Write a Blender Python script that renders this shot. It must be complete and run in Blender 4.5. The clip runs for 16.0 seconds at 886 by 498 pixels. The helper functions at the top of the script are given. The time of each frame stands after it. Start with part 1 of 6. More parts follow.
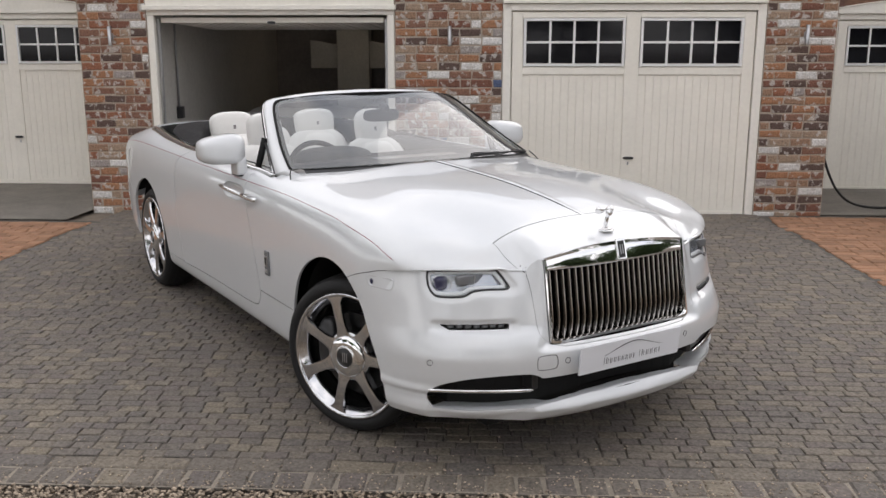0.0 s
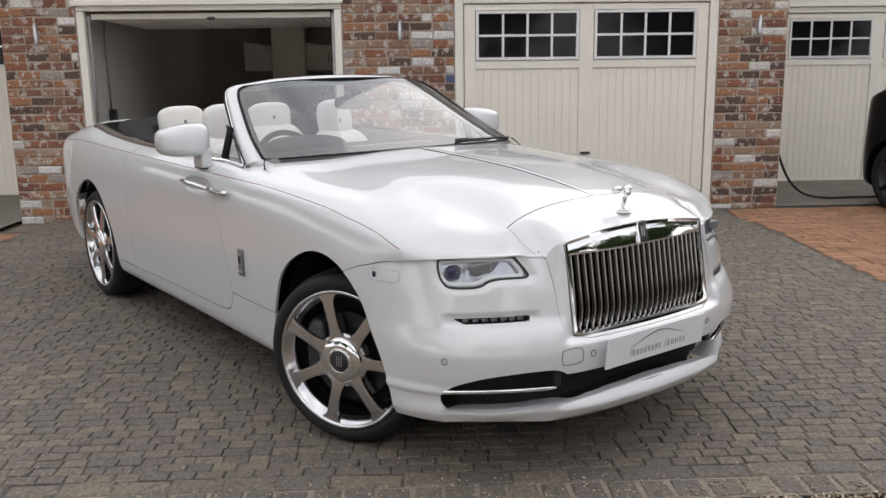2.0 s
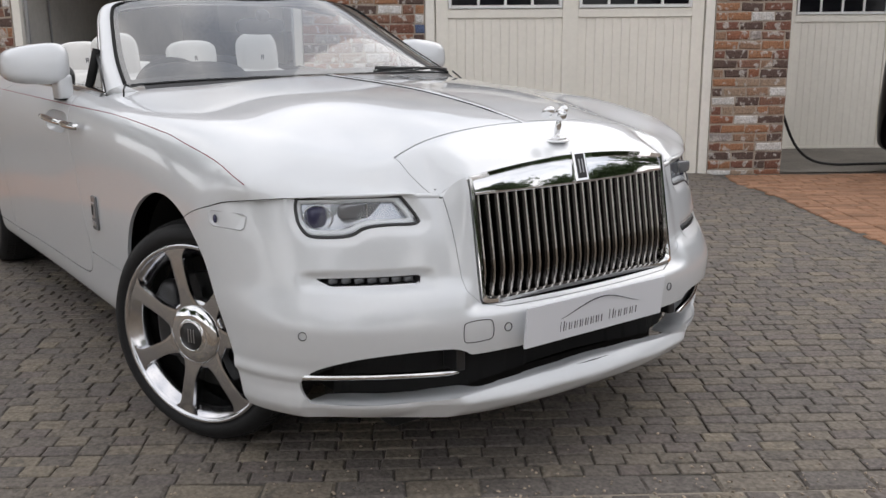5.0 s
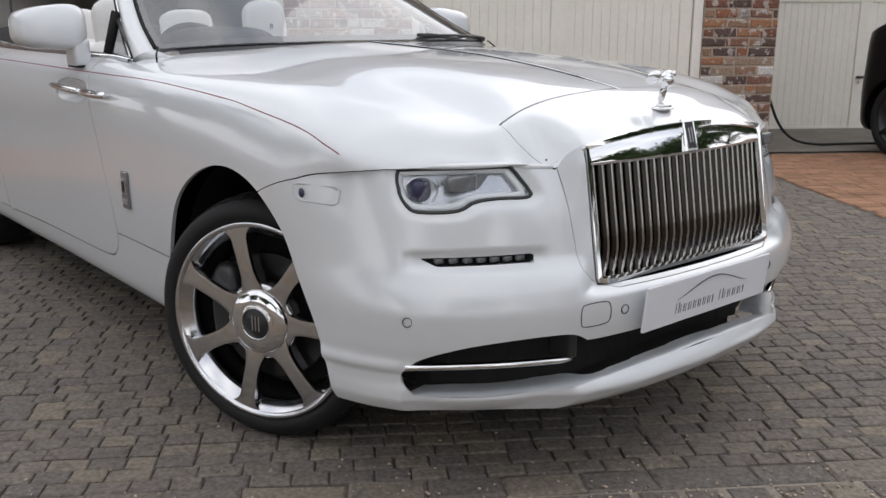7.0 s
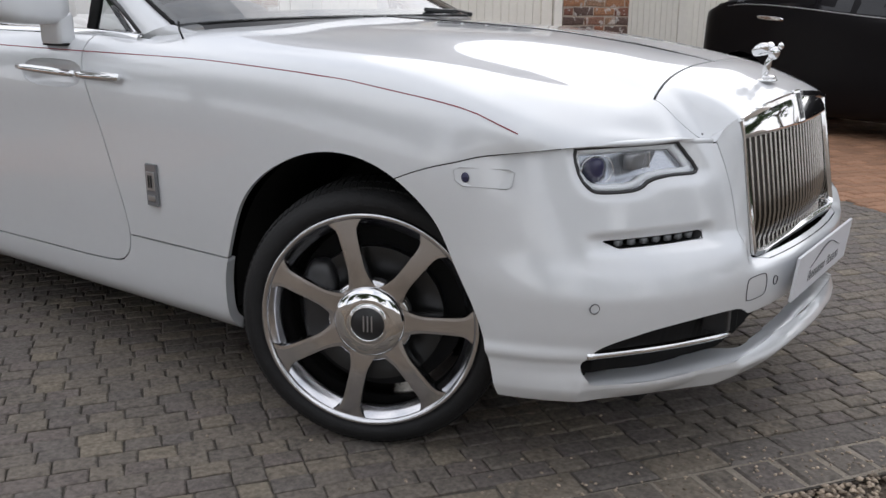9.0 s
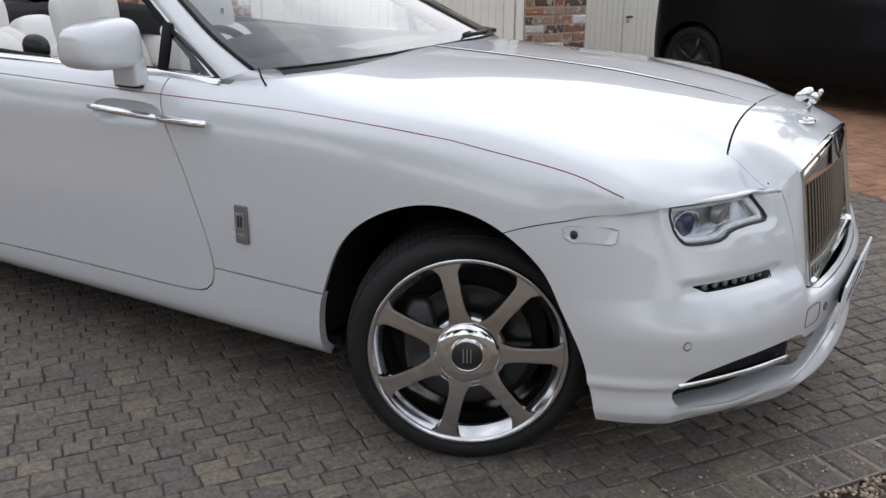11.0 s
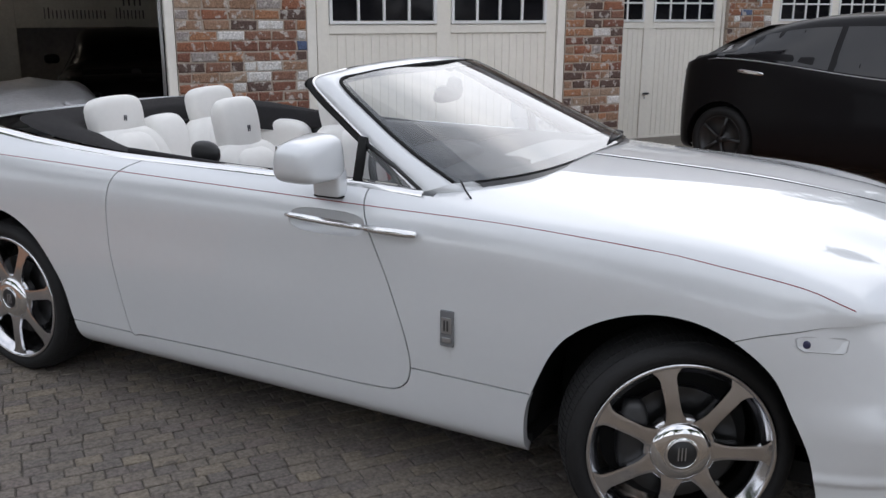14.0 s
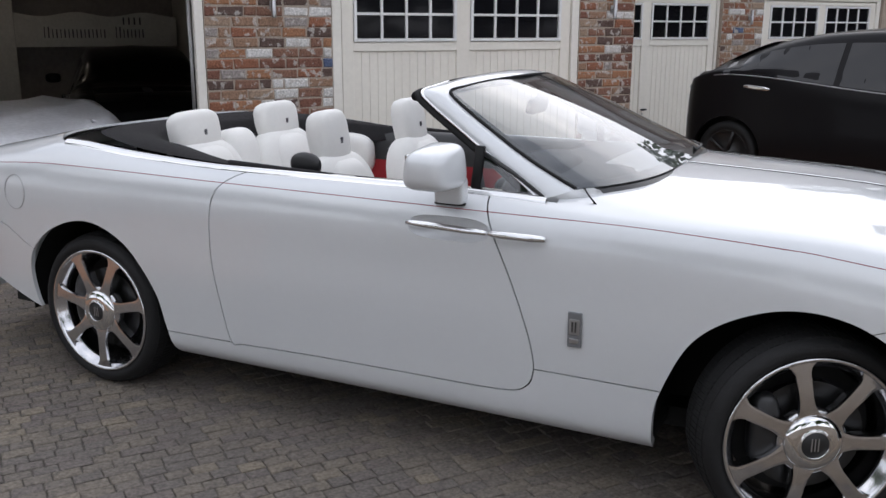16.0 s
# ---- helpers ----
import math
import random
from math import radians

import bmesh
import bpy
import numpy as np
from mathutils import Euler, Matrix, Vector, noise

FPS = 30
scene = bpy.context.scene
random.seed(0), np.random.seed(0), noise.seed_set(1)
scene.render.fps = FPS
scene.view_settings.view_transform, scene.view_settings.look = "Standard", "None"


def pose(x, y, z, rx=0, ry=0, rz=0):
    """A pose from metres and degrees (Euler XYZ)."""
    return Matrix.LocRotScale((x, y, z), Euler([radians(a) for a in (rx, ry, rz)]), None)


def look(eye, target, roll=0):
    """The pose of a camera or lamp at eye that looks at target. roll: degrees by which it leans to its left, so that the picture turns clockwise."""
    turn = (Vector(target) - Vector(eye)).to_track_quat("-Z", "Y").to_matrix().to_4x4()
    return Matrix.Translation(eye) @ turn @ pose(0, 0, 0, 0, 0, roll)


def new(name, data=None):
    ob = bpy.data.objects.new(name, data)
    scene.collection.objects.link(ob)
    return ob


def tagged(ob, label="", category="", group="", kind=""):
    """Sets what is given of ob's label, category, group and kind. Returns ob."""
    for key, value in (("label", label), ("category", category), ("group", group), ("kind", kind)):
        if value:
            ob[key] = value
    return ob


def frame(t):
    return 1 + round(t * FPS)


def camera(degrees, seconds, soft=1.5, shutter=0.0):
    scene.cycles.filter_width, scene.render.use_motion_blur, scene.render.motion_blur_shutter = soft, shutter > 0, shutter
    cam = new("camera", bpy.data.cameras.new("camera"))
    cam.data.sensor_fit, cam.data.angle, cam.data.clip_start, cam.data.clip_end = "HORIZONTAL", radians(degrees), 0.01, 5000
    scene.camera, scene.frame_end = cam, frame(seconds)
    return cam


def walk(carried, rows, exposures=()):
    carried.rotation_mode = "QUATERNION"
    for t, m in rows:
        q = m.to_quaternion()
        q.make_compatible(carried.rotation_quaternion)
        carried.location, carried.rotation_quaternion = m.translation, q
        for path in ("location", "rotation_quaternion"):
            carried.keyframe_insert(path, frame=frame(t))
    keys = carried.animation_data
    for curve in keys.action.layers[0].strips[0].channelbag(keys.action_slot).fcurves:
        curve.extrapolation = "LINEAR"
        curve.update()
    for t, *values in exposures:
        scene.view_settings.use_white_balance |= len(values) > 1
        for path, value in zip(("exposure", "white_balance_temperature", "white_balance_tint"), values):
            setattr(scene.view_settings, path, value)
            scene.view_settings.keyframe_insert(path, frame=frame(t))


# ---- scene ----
cam = camera(52.0, 16.0)
PATH = [
    (0, (3.551, -2.631, 1.722), (1.897, -1.593, 1.287), 0.0),
    (0.5, (3.444, -2.828, 1.704), (1.827, -1.724, 1.296), -0.1),
    (1, (3.348, -2.978, 1.673), (1.754, -1.841, 1.265), -0.3),
    (1.5, (3.228, -2.923, 1.621), (1.654, -1.762, 1.205), -0.6),
    (2, (3.099, -2.713, 1.565), (1.534, -1.539, 1.15), -0.7),
    (2.5, (3.009, -2.55, 1.511), (1.448, -1.37, 1.099), -0.7),
    (3, (2.896, -2.377, 1.441), (1.339, -1.191, 1.03), -0.7),
    (3.5, (2.83, -2.23, 1.362), (1.276, -1.041, 0.948), -0.7),
    (4, (2.766, -2.068, 1.306), (1.207, -0.889, 0.882), -0.6),
    (4.2, (2.746, -2.021, 1.294), (1.181, -0.85, 0.866), -0.6),
    (6.3, (2.498, -1.855, 1.219), (0.932, -0.712, 0.727), -0.4),
    (6.5, (2.441, -1.927, 1.208), (0.887, -0.765, 0.721), -0.2),
    (7, (2.255, -2.111, 1.198), (0.768, -0.866, 0.707), -0.0),
    (7.5, (2.005, -2.25, 1.155), (0.618, -0.899, 0.654), 0.1),
    (8, (1.811, -2.356, 1.131), (0.503, -0.929, 0.631), 0.1),
    (8.5, (1.642, -2.494, 1.111), (0.413, -0.998, 0.613), 0.1),
    (8.7, (1.576, -2.557, 1.13), (0.388, -1.031, 0.623), 0.2),
    (10.8, (1.192, -2.985, 1.449), (0.216, -1.362, 0.807), 0.1),
    (11, (1.179, -3.031, 1.498), (0.207, -1.407, 0.852), 0.1),
    (11.5, (1.158, -3.119, 1.569), (0.192, -1.491, 0.925), 0.1),
    (12, (1.116, -3.155, 1.613), (0.157, -1.522, 0.971), 0.2),
    (12.5, (0.983, -3.175, 1.653), (0.028, -1.536, 1.019), 0.3),
    (13, (0.849, -3.236, 1.67), (-0.105, -1.584, 1.071), 0.3),
    (13.5, (0.708, -3.418, 1.692), (-0.239, -1.745, 1.138), 0.3),
    (14, (0.588, -3.533, 1.692), (-0.345, -1.842, 1.173), 0.3),
    (14.5, (0.44, -3.596, 1.668), (-0.472, -1.886, 1.176), 0.3),
    (15, (0.319, -3.66, 1.673), (-0.57, -1.934, 1.191), 0.4),
    (15.5, (0.22, -3.781, 1.674), (-0.655, -2.047, 1.197), 0.3),
    (16, (0.13, -3.895, 1.666), (-0.736, -2.157, 1.188), 0.2),
]
walk(cam, [(t, look(eye, target, roll)) for t, eye, target, roll in PATH],
     [(0.0, 0.90, 6780, 13), (4.0, 0.86, 6720, 12), (7.0, 0.80, 6540, 12), (11.0, 0.74, 6300, 12), (12.6, 0.71, 6220, 12), (14.2, 0.71, 6220, 12), (16.0, 0.76, 6240, 13)])

# ---- world and light ----
world = bpy.data.worlds.new("overcast_sky")
scene.world = world
world.use_nodes = True
wn, wl = world.node_tree.nodes, world.node_tree.links
wn.clear()
w_out, w_bg, w_sky = wn.new("ShaderNodeOutputWorld"), wn.new("ShaderNodeBackground"), wn.new("ShaderNodeTexSky")
w_sky.sky_type, w_sky.sun_disc = "NISHITA", False
w_sky.sun_elevation, w_sky.sun_rotation = radians(33), radians(-6)
w_co, w_noise, w_ramp, w_mix = wn.new("ShaderNodeTexCoord"), wn.new("ShaderNodeTexNoise"), wn.new("ShaderNodeValToRGB"), wn.new("ShaderNodeMix")
w_noise.inputs["Scale"].default_value, w_noise.inputs["Detail"].default_value, w_noise.inputs["Roughness"].default_value = 2.6, 7, 0.55
w_noise.inputs["Distortion"].default_value = 0.4
w_ramp.color_ramp.elements[0].position, w_ramp.color_ramp.elements[0].color = 0.34, (4.6, 5.0, 5.7, 1)
w_ramp.color_ramp.elements[1].position, w_ramp.color_ramp.elements[1].color = 0.66, (10.5, 10.5, 10.6, 1)
w_mix.data_type = "RGBA"
w_mix.inputs[0].default_value = 0.92
# thin cloud: brighter towards the horizon and round the low veiled sun
w_dot, w_max, w_pow, w_mul, w_sep, w_grad, w_add, w_scale = (wn.new("ShaderNodeVectorMath"), wn.new("ShaderNodeMath"), wn.new("ShaderNodeMath"), wn.new("ShaderNodeMath"), wn.new("ShaderNodeSeparateXYZ"),
                                                          wn.new("ShaderNodeMapRange"), wn.new("ShaderNodeMath"), wn.new("ShaderNodeVectorMath"))
w_dot.operation, w_max.operation, w_pow.operation, w_mul.operation, w_scale.operation = "DOT_PRODUCT", "MAXIMUM", "POWER", "MULTIPLY", "SCALE"
w_dot.inputs[1].default_value = Vector((-0.08, 0.84, 0.54)).normalized()
w_max.inputs[1].default_value, w_pow.inputs[1].default_value, w_mul.inputs[1].default_value = 0.0, 12.0, 0.07
w_grad.inputs["To Min"].default_value, w_grad.inputs["To Max"].default_value = 1.02, 0.90
wl.new(w_co.outputs["Generated"], w_dot.inputs[0])
wl.new(w_dot.outputs["Value"], w_max.inputs[0])
wl.new(w_max.outputs[0], w_pow.inputs[0])
wl.new(w_pow.outputs[0], w_mul.inputs[0])
wl.new(w_co.outputs["Generated"], w_sep.inputs[0])
wl.new(w_sep.outputs["Z"], w_grad.inputs["Value"])
wl.new(w_mul.outputs[0], w_add.inputs[0])
wl.new(w_grad.outputs[0], w_add.inputs[1])
wl.new(w_co.outputs["Generated"], w_noise.inputs["Vector"])
wl.new(w_noise.outputs["Fac"], w_ramp.inputs[0])
wl.new(w_sky.outputs[0], w_mix.inputs[6])
wl.new(w_ramp.outputs[0], w_mix.inputs[7])
wl.new(w_mix.outputs[2], w_scale.inputs[0])
wl.new(w_add.outputs[0], w_scale.inputs["Scale"])
wl.new(w_scale.outputs[0], w_bg.inputs[0])
wl.new(w_bg.outputs[0], w_out.inputs[0])
w_bg.inputs[1].default_value = 0.1
sun = new("sun", bpy.data.lights.new("sun", "SUN"))
sun.data.energy, sun.data.angle, sun.data.color = 0.42, radians(68), (1.0, 0.97, 0.93)
sun.matrix_world = look((-0.9, 9.0, 6.2), (0, 0, 0))


# ---- materials ----
def mat(name, color, rough=0.5, metal=0.0, coat=0.0, vary=0.0, scale=6.0, bump=0.0, bscale=60.0, island=0.0, objrand=0.0, spec=0.5, second=None):
    """A node material: a base colour varied by two noises, by piece, and a fine relief."""
    m = bpy.data.materials.new(name)
    m.use_nodes = True
    n, l = m.node_tree.nodes, m.node_tree.links
    b = n["Principled BSDF"]
    b.inputs["Base Color"].default_value = (*color, 1)
    b.inputs["Roughness"].default_value, b.inputs["Metallic"].default_value = rough, metal
    b.inputs["Coat Weight"].default_value, b.inputs["Coat Roughness"].default_value = coat, 0.03
    b.inputs["Specular IOR Level"].default_value = spec
    co = n.new("ShaderNodeTexCoord")
    if vary or island or objrand or second:
        geo = n.new("ShaderNodeNewGeometry")
        fine, wide = n.new("ShaderNodeTexNoise"), n.new("ShaderNodeTexNoise")
        fine.inputs["Scale"].default_value, fine.inputs["Detail"].default_value = scale * 9, 6
        wide.inputs["Scale"].default_value, wide.inputs["Detail"].default_value = scale, 4
        for q in (fine, wide):
            l.new(geo.outputs["Position"], q.inputs["Vector"])
        add = n.new("ShaderNodeMath")
        add.operation = "ADD"
        l.new(fine.outputs["Fac"], add.inputs[0])
        l.new(wide.outputs["Fac"], add.inputs[1])
        total = add.outputs[0]
        bright = n.new("ShaderNodeMapRange")
        bright.inputs["From Min"].default_value, bright.inputs["From Max"].default_value = 0.6, 1.4
        bright.inputs["To Min"].default_value, bright.inputs["To Max"].default_value = 1 - vary, 1 + vary
        l.new(total, bright.inputs["Value"])
        level = bright.outputs[0]
        for weight, source in ((island, geo.outputs["Random Per Island"]), (objrand, None)):
            if weight:
                if source is None:
                    source = n.new("ShaderNodeObjectInfo").outputs["Random"]
                mr, mu = n.new("ShaderNodeMapRange"), n.new("ShaderNodeMath")
                mr.inputs["To Min"].default_value, mr.inputs["To Max"].default_value = 1 - weight, 1 + weight
                mu.operation = "MULTIPLY"
                l.new(source, mr.inputs["Value"])
                l.new(mr.outputs[0], mu.inputs[0])
                l.new(level, mu.inputs[1])
                level = mu.outputs[0]
        scl = n.new("ShaderNodeVectorMath")
        scl.operation = "SCALE"
        scl.inputs[0].default_value = color
        if second:
            mixc = n.new("ShaderNodeMix")
            mixc.data_type = "RGBA"
            mixc.inputs[6].default_value, mixc.inputs[7].default_value = (*color, 1), (*second, 1)
            mrs = n.new("ShaderNodeMapRange")
            mrs.inputs["From Min"].default_value, mrs.inputs["From Max"].default_value = 0.42, 0.62
            l.new(wide.outputs["Fac"], mrs.inputs["Value"])
            l.new(mrs.outputs[0], mixc.inputs[0])
            l.new(mixc.outputs[2], scl.inputs[0])
        l.new(level, scl.inputs["Scale"])
        l.new(scl.outputs[0], b.inputs["Base Color"])
    if bump:
        bn, bp = n.new("ShaderNodeTexNoise"), n.new("ShaderNodeBump")
        bn.inputs["Scale"].default_value, bn.inputs["Detail"].default_value = bscale, 5
        bp.inputs["Strength"].default_value, bp.inputs["Distance"].default_value = bump, 0.01
        l.new(co.outputs["Object"], bn.inputs["Vector"])
        l.new(bn.outputs["Fac"], bp.inputs["Height"])
        l.new(bp.outputs[0], b.inputs["Normal"])
    return m


def ramp_material(name, stops, rough, bump, bscale, patch, islands=False, cover=0.60):
    """Pieces whose colour is picked at random from stops, with stained patches and a rough face."""
    m = bpy.data.materials.new(name)
    m.use_nodes = True
    n, l = m.node_tree.nodes, m.node_tree.links
    b = n["Principled BSDF"]
    b.inputs["Roughness"].default_value, b.inputs["Specular IOR Level"].default_value = rough, 0.3
    info, ramp, geo = n.new("ShaderNodeObjectInfo"), n.new("ShaderNodeValToRGB"), n.new("ShaderNodeNewGeometry")
    ramp.color_ramp.interpolation = "CONSTANT"
    els = ramp.color_ramp.elements
    while len(els) < len(stops):
        els.new(0.5)
    for e, (p, c) in zip(els, stops):
        e.position, e.color = p, (*c, 1)
    l.new(geo.outputs["Random Per Island"] if islands else info.outputs["Random"], ramp.inputs[0])
    n1, n2, mr, mx, sc = n.new("ShaderNodeTexNoise"), n.new("ShaderNodeTexNoise"), n.new("ShaderNodeMapRange"), n.new("ShaderNodeMix"), n.new("ShaderNodeVectorMath")
    n1.inputs["Scale"].default_value, n1.inputs["Detail"].default_value = 14, 7
    n2.inputs["Scale"].default_value, n2.inputs["Detail"].default_value = 70, 5
    for q in (n1, n2):
        l.new(geo.outputs["Position"], q.inputs["Vector"])
    mx.data_type = "RGBA"
    mx.inputs[7].default_value = (*patch, 1)
    mr.inputs["From Min"].default_value, mr.inputs["From Max"].default_value = cover, cover + 0.06
    mr.inputs["To Max"].default_value = 0.75
    l.new(n1.outputs["Fac"], mr.inputs["Value"])
    l.new(mr.outputs[0], mx.inputs[0])
    l.new(ramp.outputs[0], mx.inputs[6])
    m2 = n.new("ShaderNodeMapRange")
    m2.inputs["From Min"].default_value, m2.inputs["From Max"].default_value = 0.3, 0.7
    m2.inputs["To Min"].default_value, m2.inputs["To Max"].default_value = 0.68, 1.3
    l.new(n2.outputs["Fac"], m2.inputs["Value"])
    sc.operation = "SCALE"
    l.new(mx.outputs[2], sc.inputs[0])
    l.new(m2.outputs[0], sc.inputs["Scale"])
    l.new(sc.outputs[0], b.inputs["Base Color"])
    bn, bp = n.new("ShaderNodeTexNoise"), n.new("ShaderNodeBump")
    bn.inputs["Scale"].default_value, bn.inputs["Detail"].default_value = bscale, 6
    bp.inputs["Strength"].default_value, bp.inputs["Distance"].default_value = bump, 0.012
    l.new(geo.outputs["Position"], bn.inputs["Vector"])
    l.new(bn.outputs["Fac"], bp.inputs["Height"])
    l.new(bp.outputs[0], b.inputs["Normal"])
    return m


def glass(name, tint=(1, 1, 1), rough=0.0, base=0.05):
    """A thin pane: clear, with a gloss that grows from base towards grazing views, alike from both sides."""
    m = bpy.data.materials.new(name)
    m.use_nodes = True
    n, l = m.node_tree.nodes, m.node_tree.links
    n.remove(n["Principled BSDF"])
    tr, gl, lw, mx = n.new("ShaderNodeBsdfTransparent"), n.new("ShaderNodeBsdfGlossy"), n.new("ShaderNodeLayerWeight"), n.new("ShaderNodeMixShader")
    pw, mr = n.new("ShaderNodeMath"), n.new("ShaderNodeMapRange")
    tr.inputs[0].default_value = (*tint, 1)
    gl.inputs["Roughness"].default_value = rough
    lw.inputs["Blend"].default_value = 0.5
    pw.operation, pw.inputs[1].default_value = "POWER", 3.4
    mr.inputs["To Min"].default_value, mr.inputs["To Max"].default_value = base, 1.0
    l.new(lw.outputs["Facing"], pw.inputs[0])
    l.new(pw.outputs[0], mr.inputs["Value"])
    l.new(mr.outputs[0], mx.inputs[0])
    l.new(tr.outputs[0], mx.inputs[1])
    l.new(gl.outputs[0], mx.inputs[2])
    l.new(mx.outputs[0], n["Material Output"].inputs[0])
    return m


PAINT = mat("pearl_white_paint", (0.668, 0.684, 0.697), 0.34, 0.18, 1.0, vary=0.015, scale=3, spec=0.25)
PAINT.node_tree.nodes["Principled BSDF"].inputs["Coat IOR"].default_value = 1.55
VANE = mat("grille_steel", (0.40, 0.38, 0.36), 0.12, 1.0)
# near-black copy of the steel: the vane sides' dark reflections put into the colour
VANESHADE = mat("grille_vane_shade", (0.05, 0.046, 0.043), 0.2, 1.0)
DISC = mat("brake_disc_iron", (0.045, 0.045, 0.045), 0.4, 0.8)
CHROME = mat("chrome", (0.80, 0.80, 0.80), 0.05, 1.0)
RIM = mat("polished_rim", (0.64, 0.64, 0.655), 0.15, 1.0, vary=0.04, scale=20)
STEEL = mat("satin_steel", (0.48, 0.48, 0.49), 0.36, 1.0)
BLACK = mat("black_trim", (0.02, 0.02, 0.021), 0.35)
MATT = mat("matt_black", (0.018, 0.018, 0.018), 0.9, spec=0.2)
RUBBER = mat("tyre_rubber", (0.012, 0.012, 0.0125), 0.66, bump=0.25, bscale=160, vary=0.15, spec=0.3)
LEATHER = mat("white_leather", (0.78, 0.77, 0.74), 0.5, vary=0.03, scale=5, bump=0.12, bscale=240)
FABRIC = mat("black_hood_fabric", (0.020, 0.019, 0.020), 0.85, vary=0.2, scale=4, bump=0.3, bscale=300, spec=0.2)
DASH = mat("dark_dashboard", (0.03, 0.03, 0.035), 0.55, vary=0.1, bump=0.2, bscale=300)
REDTRIM = mat("red_carpet", (0.28, 0.01, 0.015), 0.8, vary=0.1)
COACH = mat("coachline_red", (0.28, 0.03, 0.045), 0.4)
WINDSCREEN = glass("windscreen_glass", (0.70, 0.73, 0.74), 0.0, 0.13)
CLEAR = glass("lamp_glass", (0.93, 0.95, 0.97), 0.0, 0.05)
DARKGLASS = mat("dark_window_glass", (0.012, 0.012, 0.014), 0.06, spec=0.5)
LAMPGREY = mat("lamp_reflector", (0.80, 0.81, 0.83), 0.25, 0.1)
DAYCELL = mat("day_lamp_lens", (0.12, 0.125, 0.13), 0.15)
LAMPINNER = mat("lamp_inner_panel", (0.50, 0.51, 0.53), 0.22, 0.75)
LENSGREY = mat("grey_lens", (0.20, 0.205, 0.215), 0.10, 0.3)
LAMPDARK = mat("lamp_lens_dark", (0.03, 0.03, 0.07), 0.08)
PLATE = mat("plate_white", (0.70, 0.71, 0.74), 0.35)
INK = mat("plate_grey_ink", (0.06, 0.06, 0.07), 0.5)
CREAM = mat("cream_painted_steel", (0.85, 0.81, 0.725), 0.45, vary=0.05, scale=2.5, bump=0.06, bscale=40)
CREAMFRAME = mat("cream_painted_frame", (0.86, 0.825, 0.75), 0.5, vary=0.06, scale=3, bump=0.05, bscale=30)
WHITEBAR = mat("white_glazing_bar", (0.82, 0.82, 0.81), 0.45, vary=0.04)
PANE = mat("dark_pane", (0.008, 0.008, 0.010), 0.06, vary=0.3, spec=0.22)
MORTAR = mat("mortar", (0.40, 0.335, 0.275), 0.95, vary=0.25, scale=8, bump=0.6, bscale=90)
BRICK = ramp_material("reclaimed_brick", [(0.0, (0.283, 0.124, 0.075)), (0.14, (0.205, 0.096, 0.068)), (0.27, (0.354, 0.179, 0.101)), (0.40, (0.240, 0.128, 0.090)), (0.52, (0.121, 0.081, 0.068)),
                      (0.62, (0.311, 0.194, 0.131)), (0.72, (0.62, 0.60, 0.575)), (0.80, (0.354, 0.256, 0.186)), (0.90, (0.70, 0.68, 0.655)), (0.955, (0.34, 0.30, 0.28)), (0.993, (0.10, 0.13, 0.22))], 0.9, 0.9, 60, (0.56, 0.52, 0.48), False, 0.555)
SETT_STOPS = [(0.0, (0.158, 0.138, 0.119)), (0.15, (0.176, 0.152, 0.126)), (0.28, (0.147, 0.130, 0.116)), (0.42, (0.166, 0.144, 0.122)), (0.56, (0.183, 0.158, 0.129)), (0.68, (0.151, 0.131, 0.118)), (0.79, (0.198, 0.169, 0.134)), (0.88, (0.160, 0.136, 0.121)), (0.95, (0.212, 0.181, 0.140))]
SETT = ramp_material("grey_sett", SETT_STOPS, 0.85, 0.5, 55, (0.120, 0.106, 0.090))
SETTS = ramp_material("grey_setts", SETT_STOPS, 0.85, 0.5, 55, (0.120, 0.106, 0.090), True)
ORANGE = mat("terracotta_pavers", (0.30, 0.165, 0.10), 0.85, vary=0.22, scale=5, island=0.2, bump=0.5, bscale=60, spec=0.3)
CONCRETE = mat("weathered_concrete", (0.19, 0.172, 0.148), 0.9, vary=0.25, scale=3, bump=0.4, bscale=50, spec=0.3)
JOINT = mat("joint_sand", (0.098, 0.087, 0.074), 0.95, vary=0.3, scale=10, bump=0.6, bscale=120)
SANDJOINT = mat("pale_joint_mortar", (0.27, 0.235, 0.19), 0.95, vary=0.3, scale=14, bump=0.6, bscale=120)
EARTH = mat("gravel_bed", (0.19, 0.155, 0.12), 0.95, vary=0.3, scale=20, bump=0.8, bscale=150)
GRAVEL = mat("pea_gravel", (0.36, 0.29, 0.22), 0.8, vary=0.2, scale=20, island=0.55)
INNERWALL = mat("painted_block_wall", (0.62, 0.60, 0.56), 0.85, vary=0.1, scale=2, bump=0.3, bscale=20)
# darker copy of the wall: the unlit depth of the garage put into the colour
INNERSHADE = mat("shaded_inner_wall", (0.38, 0.35, 0.33), 0.85, vary=0.2, scale=2)
FLOORGREY = mat("garage_floor", (0.38, 0.38, 0.37), 0.5, vary=0.2, scale=2)
BANNER = mat("banner_cloth", (0.80, 0.78, 0.73), 0.7, vary=0.12, scale=3)
SATIN = mat("satin_car_cover", (0.84, 0.84, 0.87), 0.38, 0.15, vary=0.15, scale=3, bump=0.15, bscale=8)
BLACKCAR = mat("black_car_paint", (0.006, 0.0055, 0.0065), 0.28, 0.0, 0.05, spec=0.14)
TILE = mat("roof_tile", (0.10, 0.075, 0.065), 0.85, vary=0.3, scale=6, bump=0.5)
BARK = mat("bark", (0.07, 0.055, 0.04), 0.9, vary=0.3, bump=0.6)
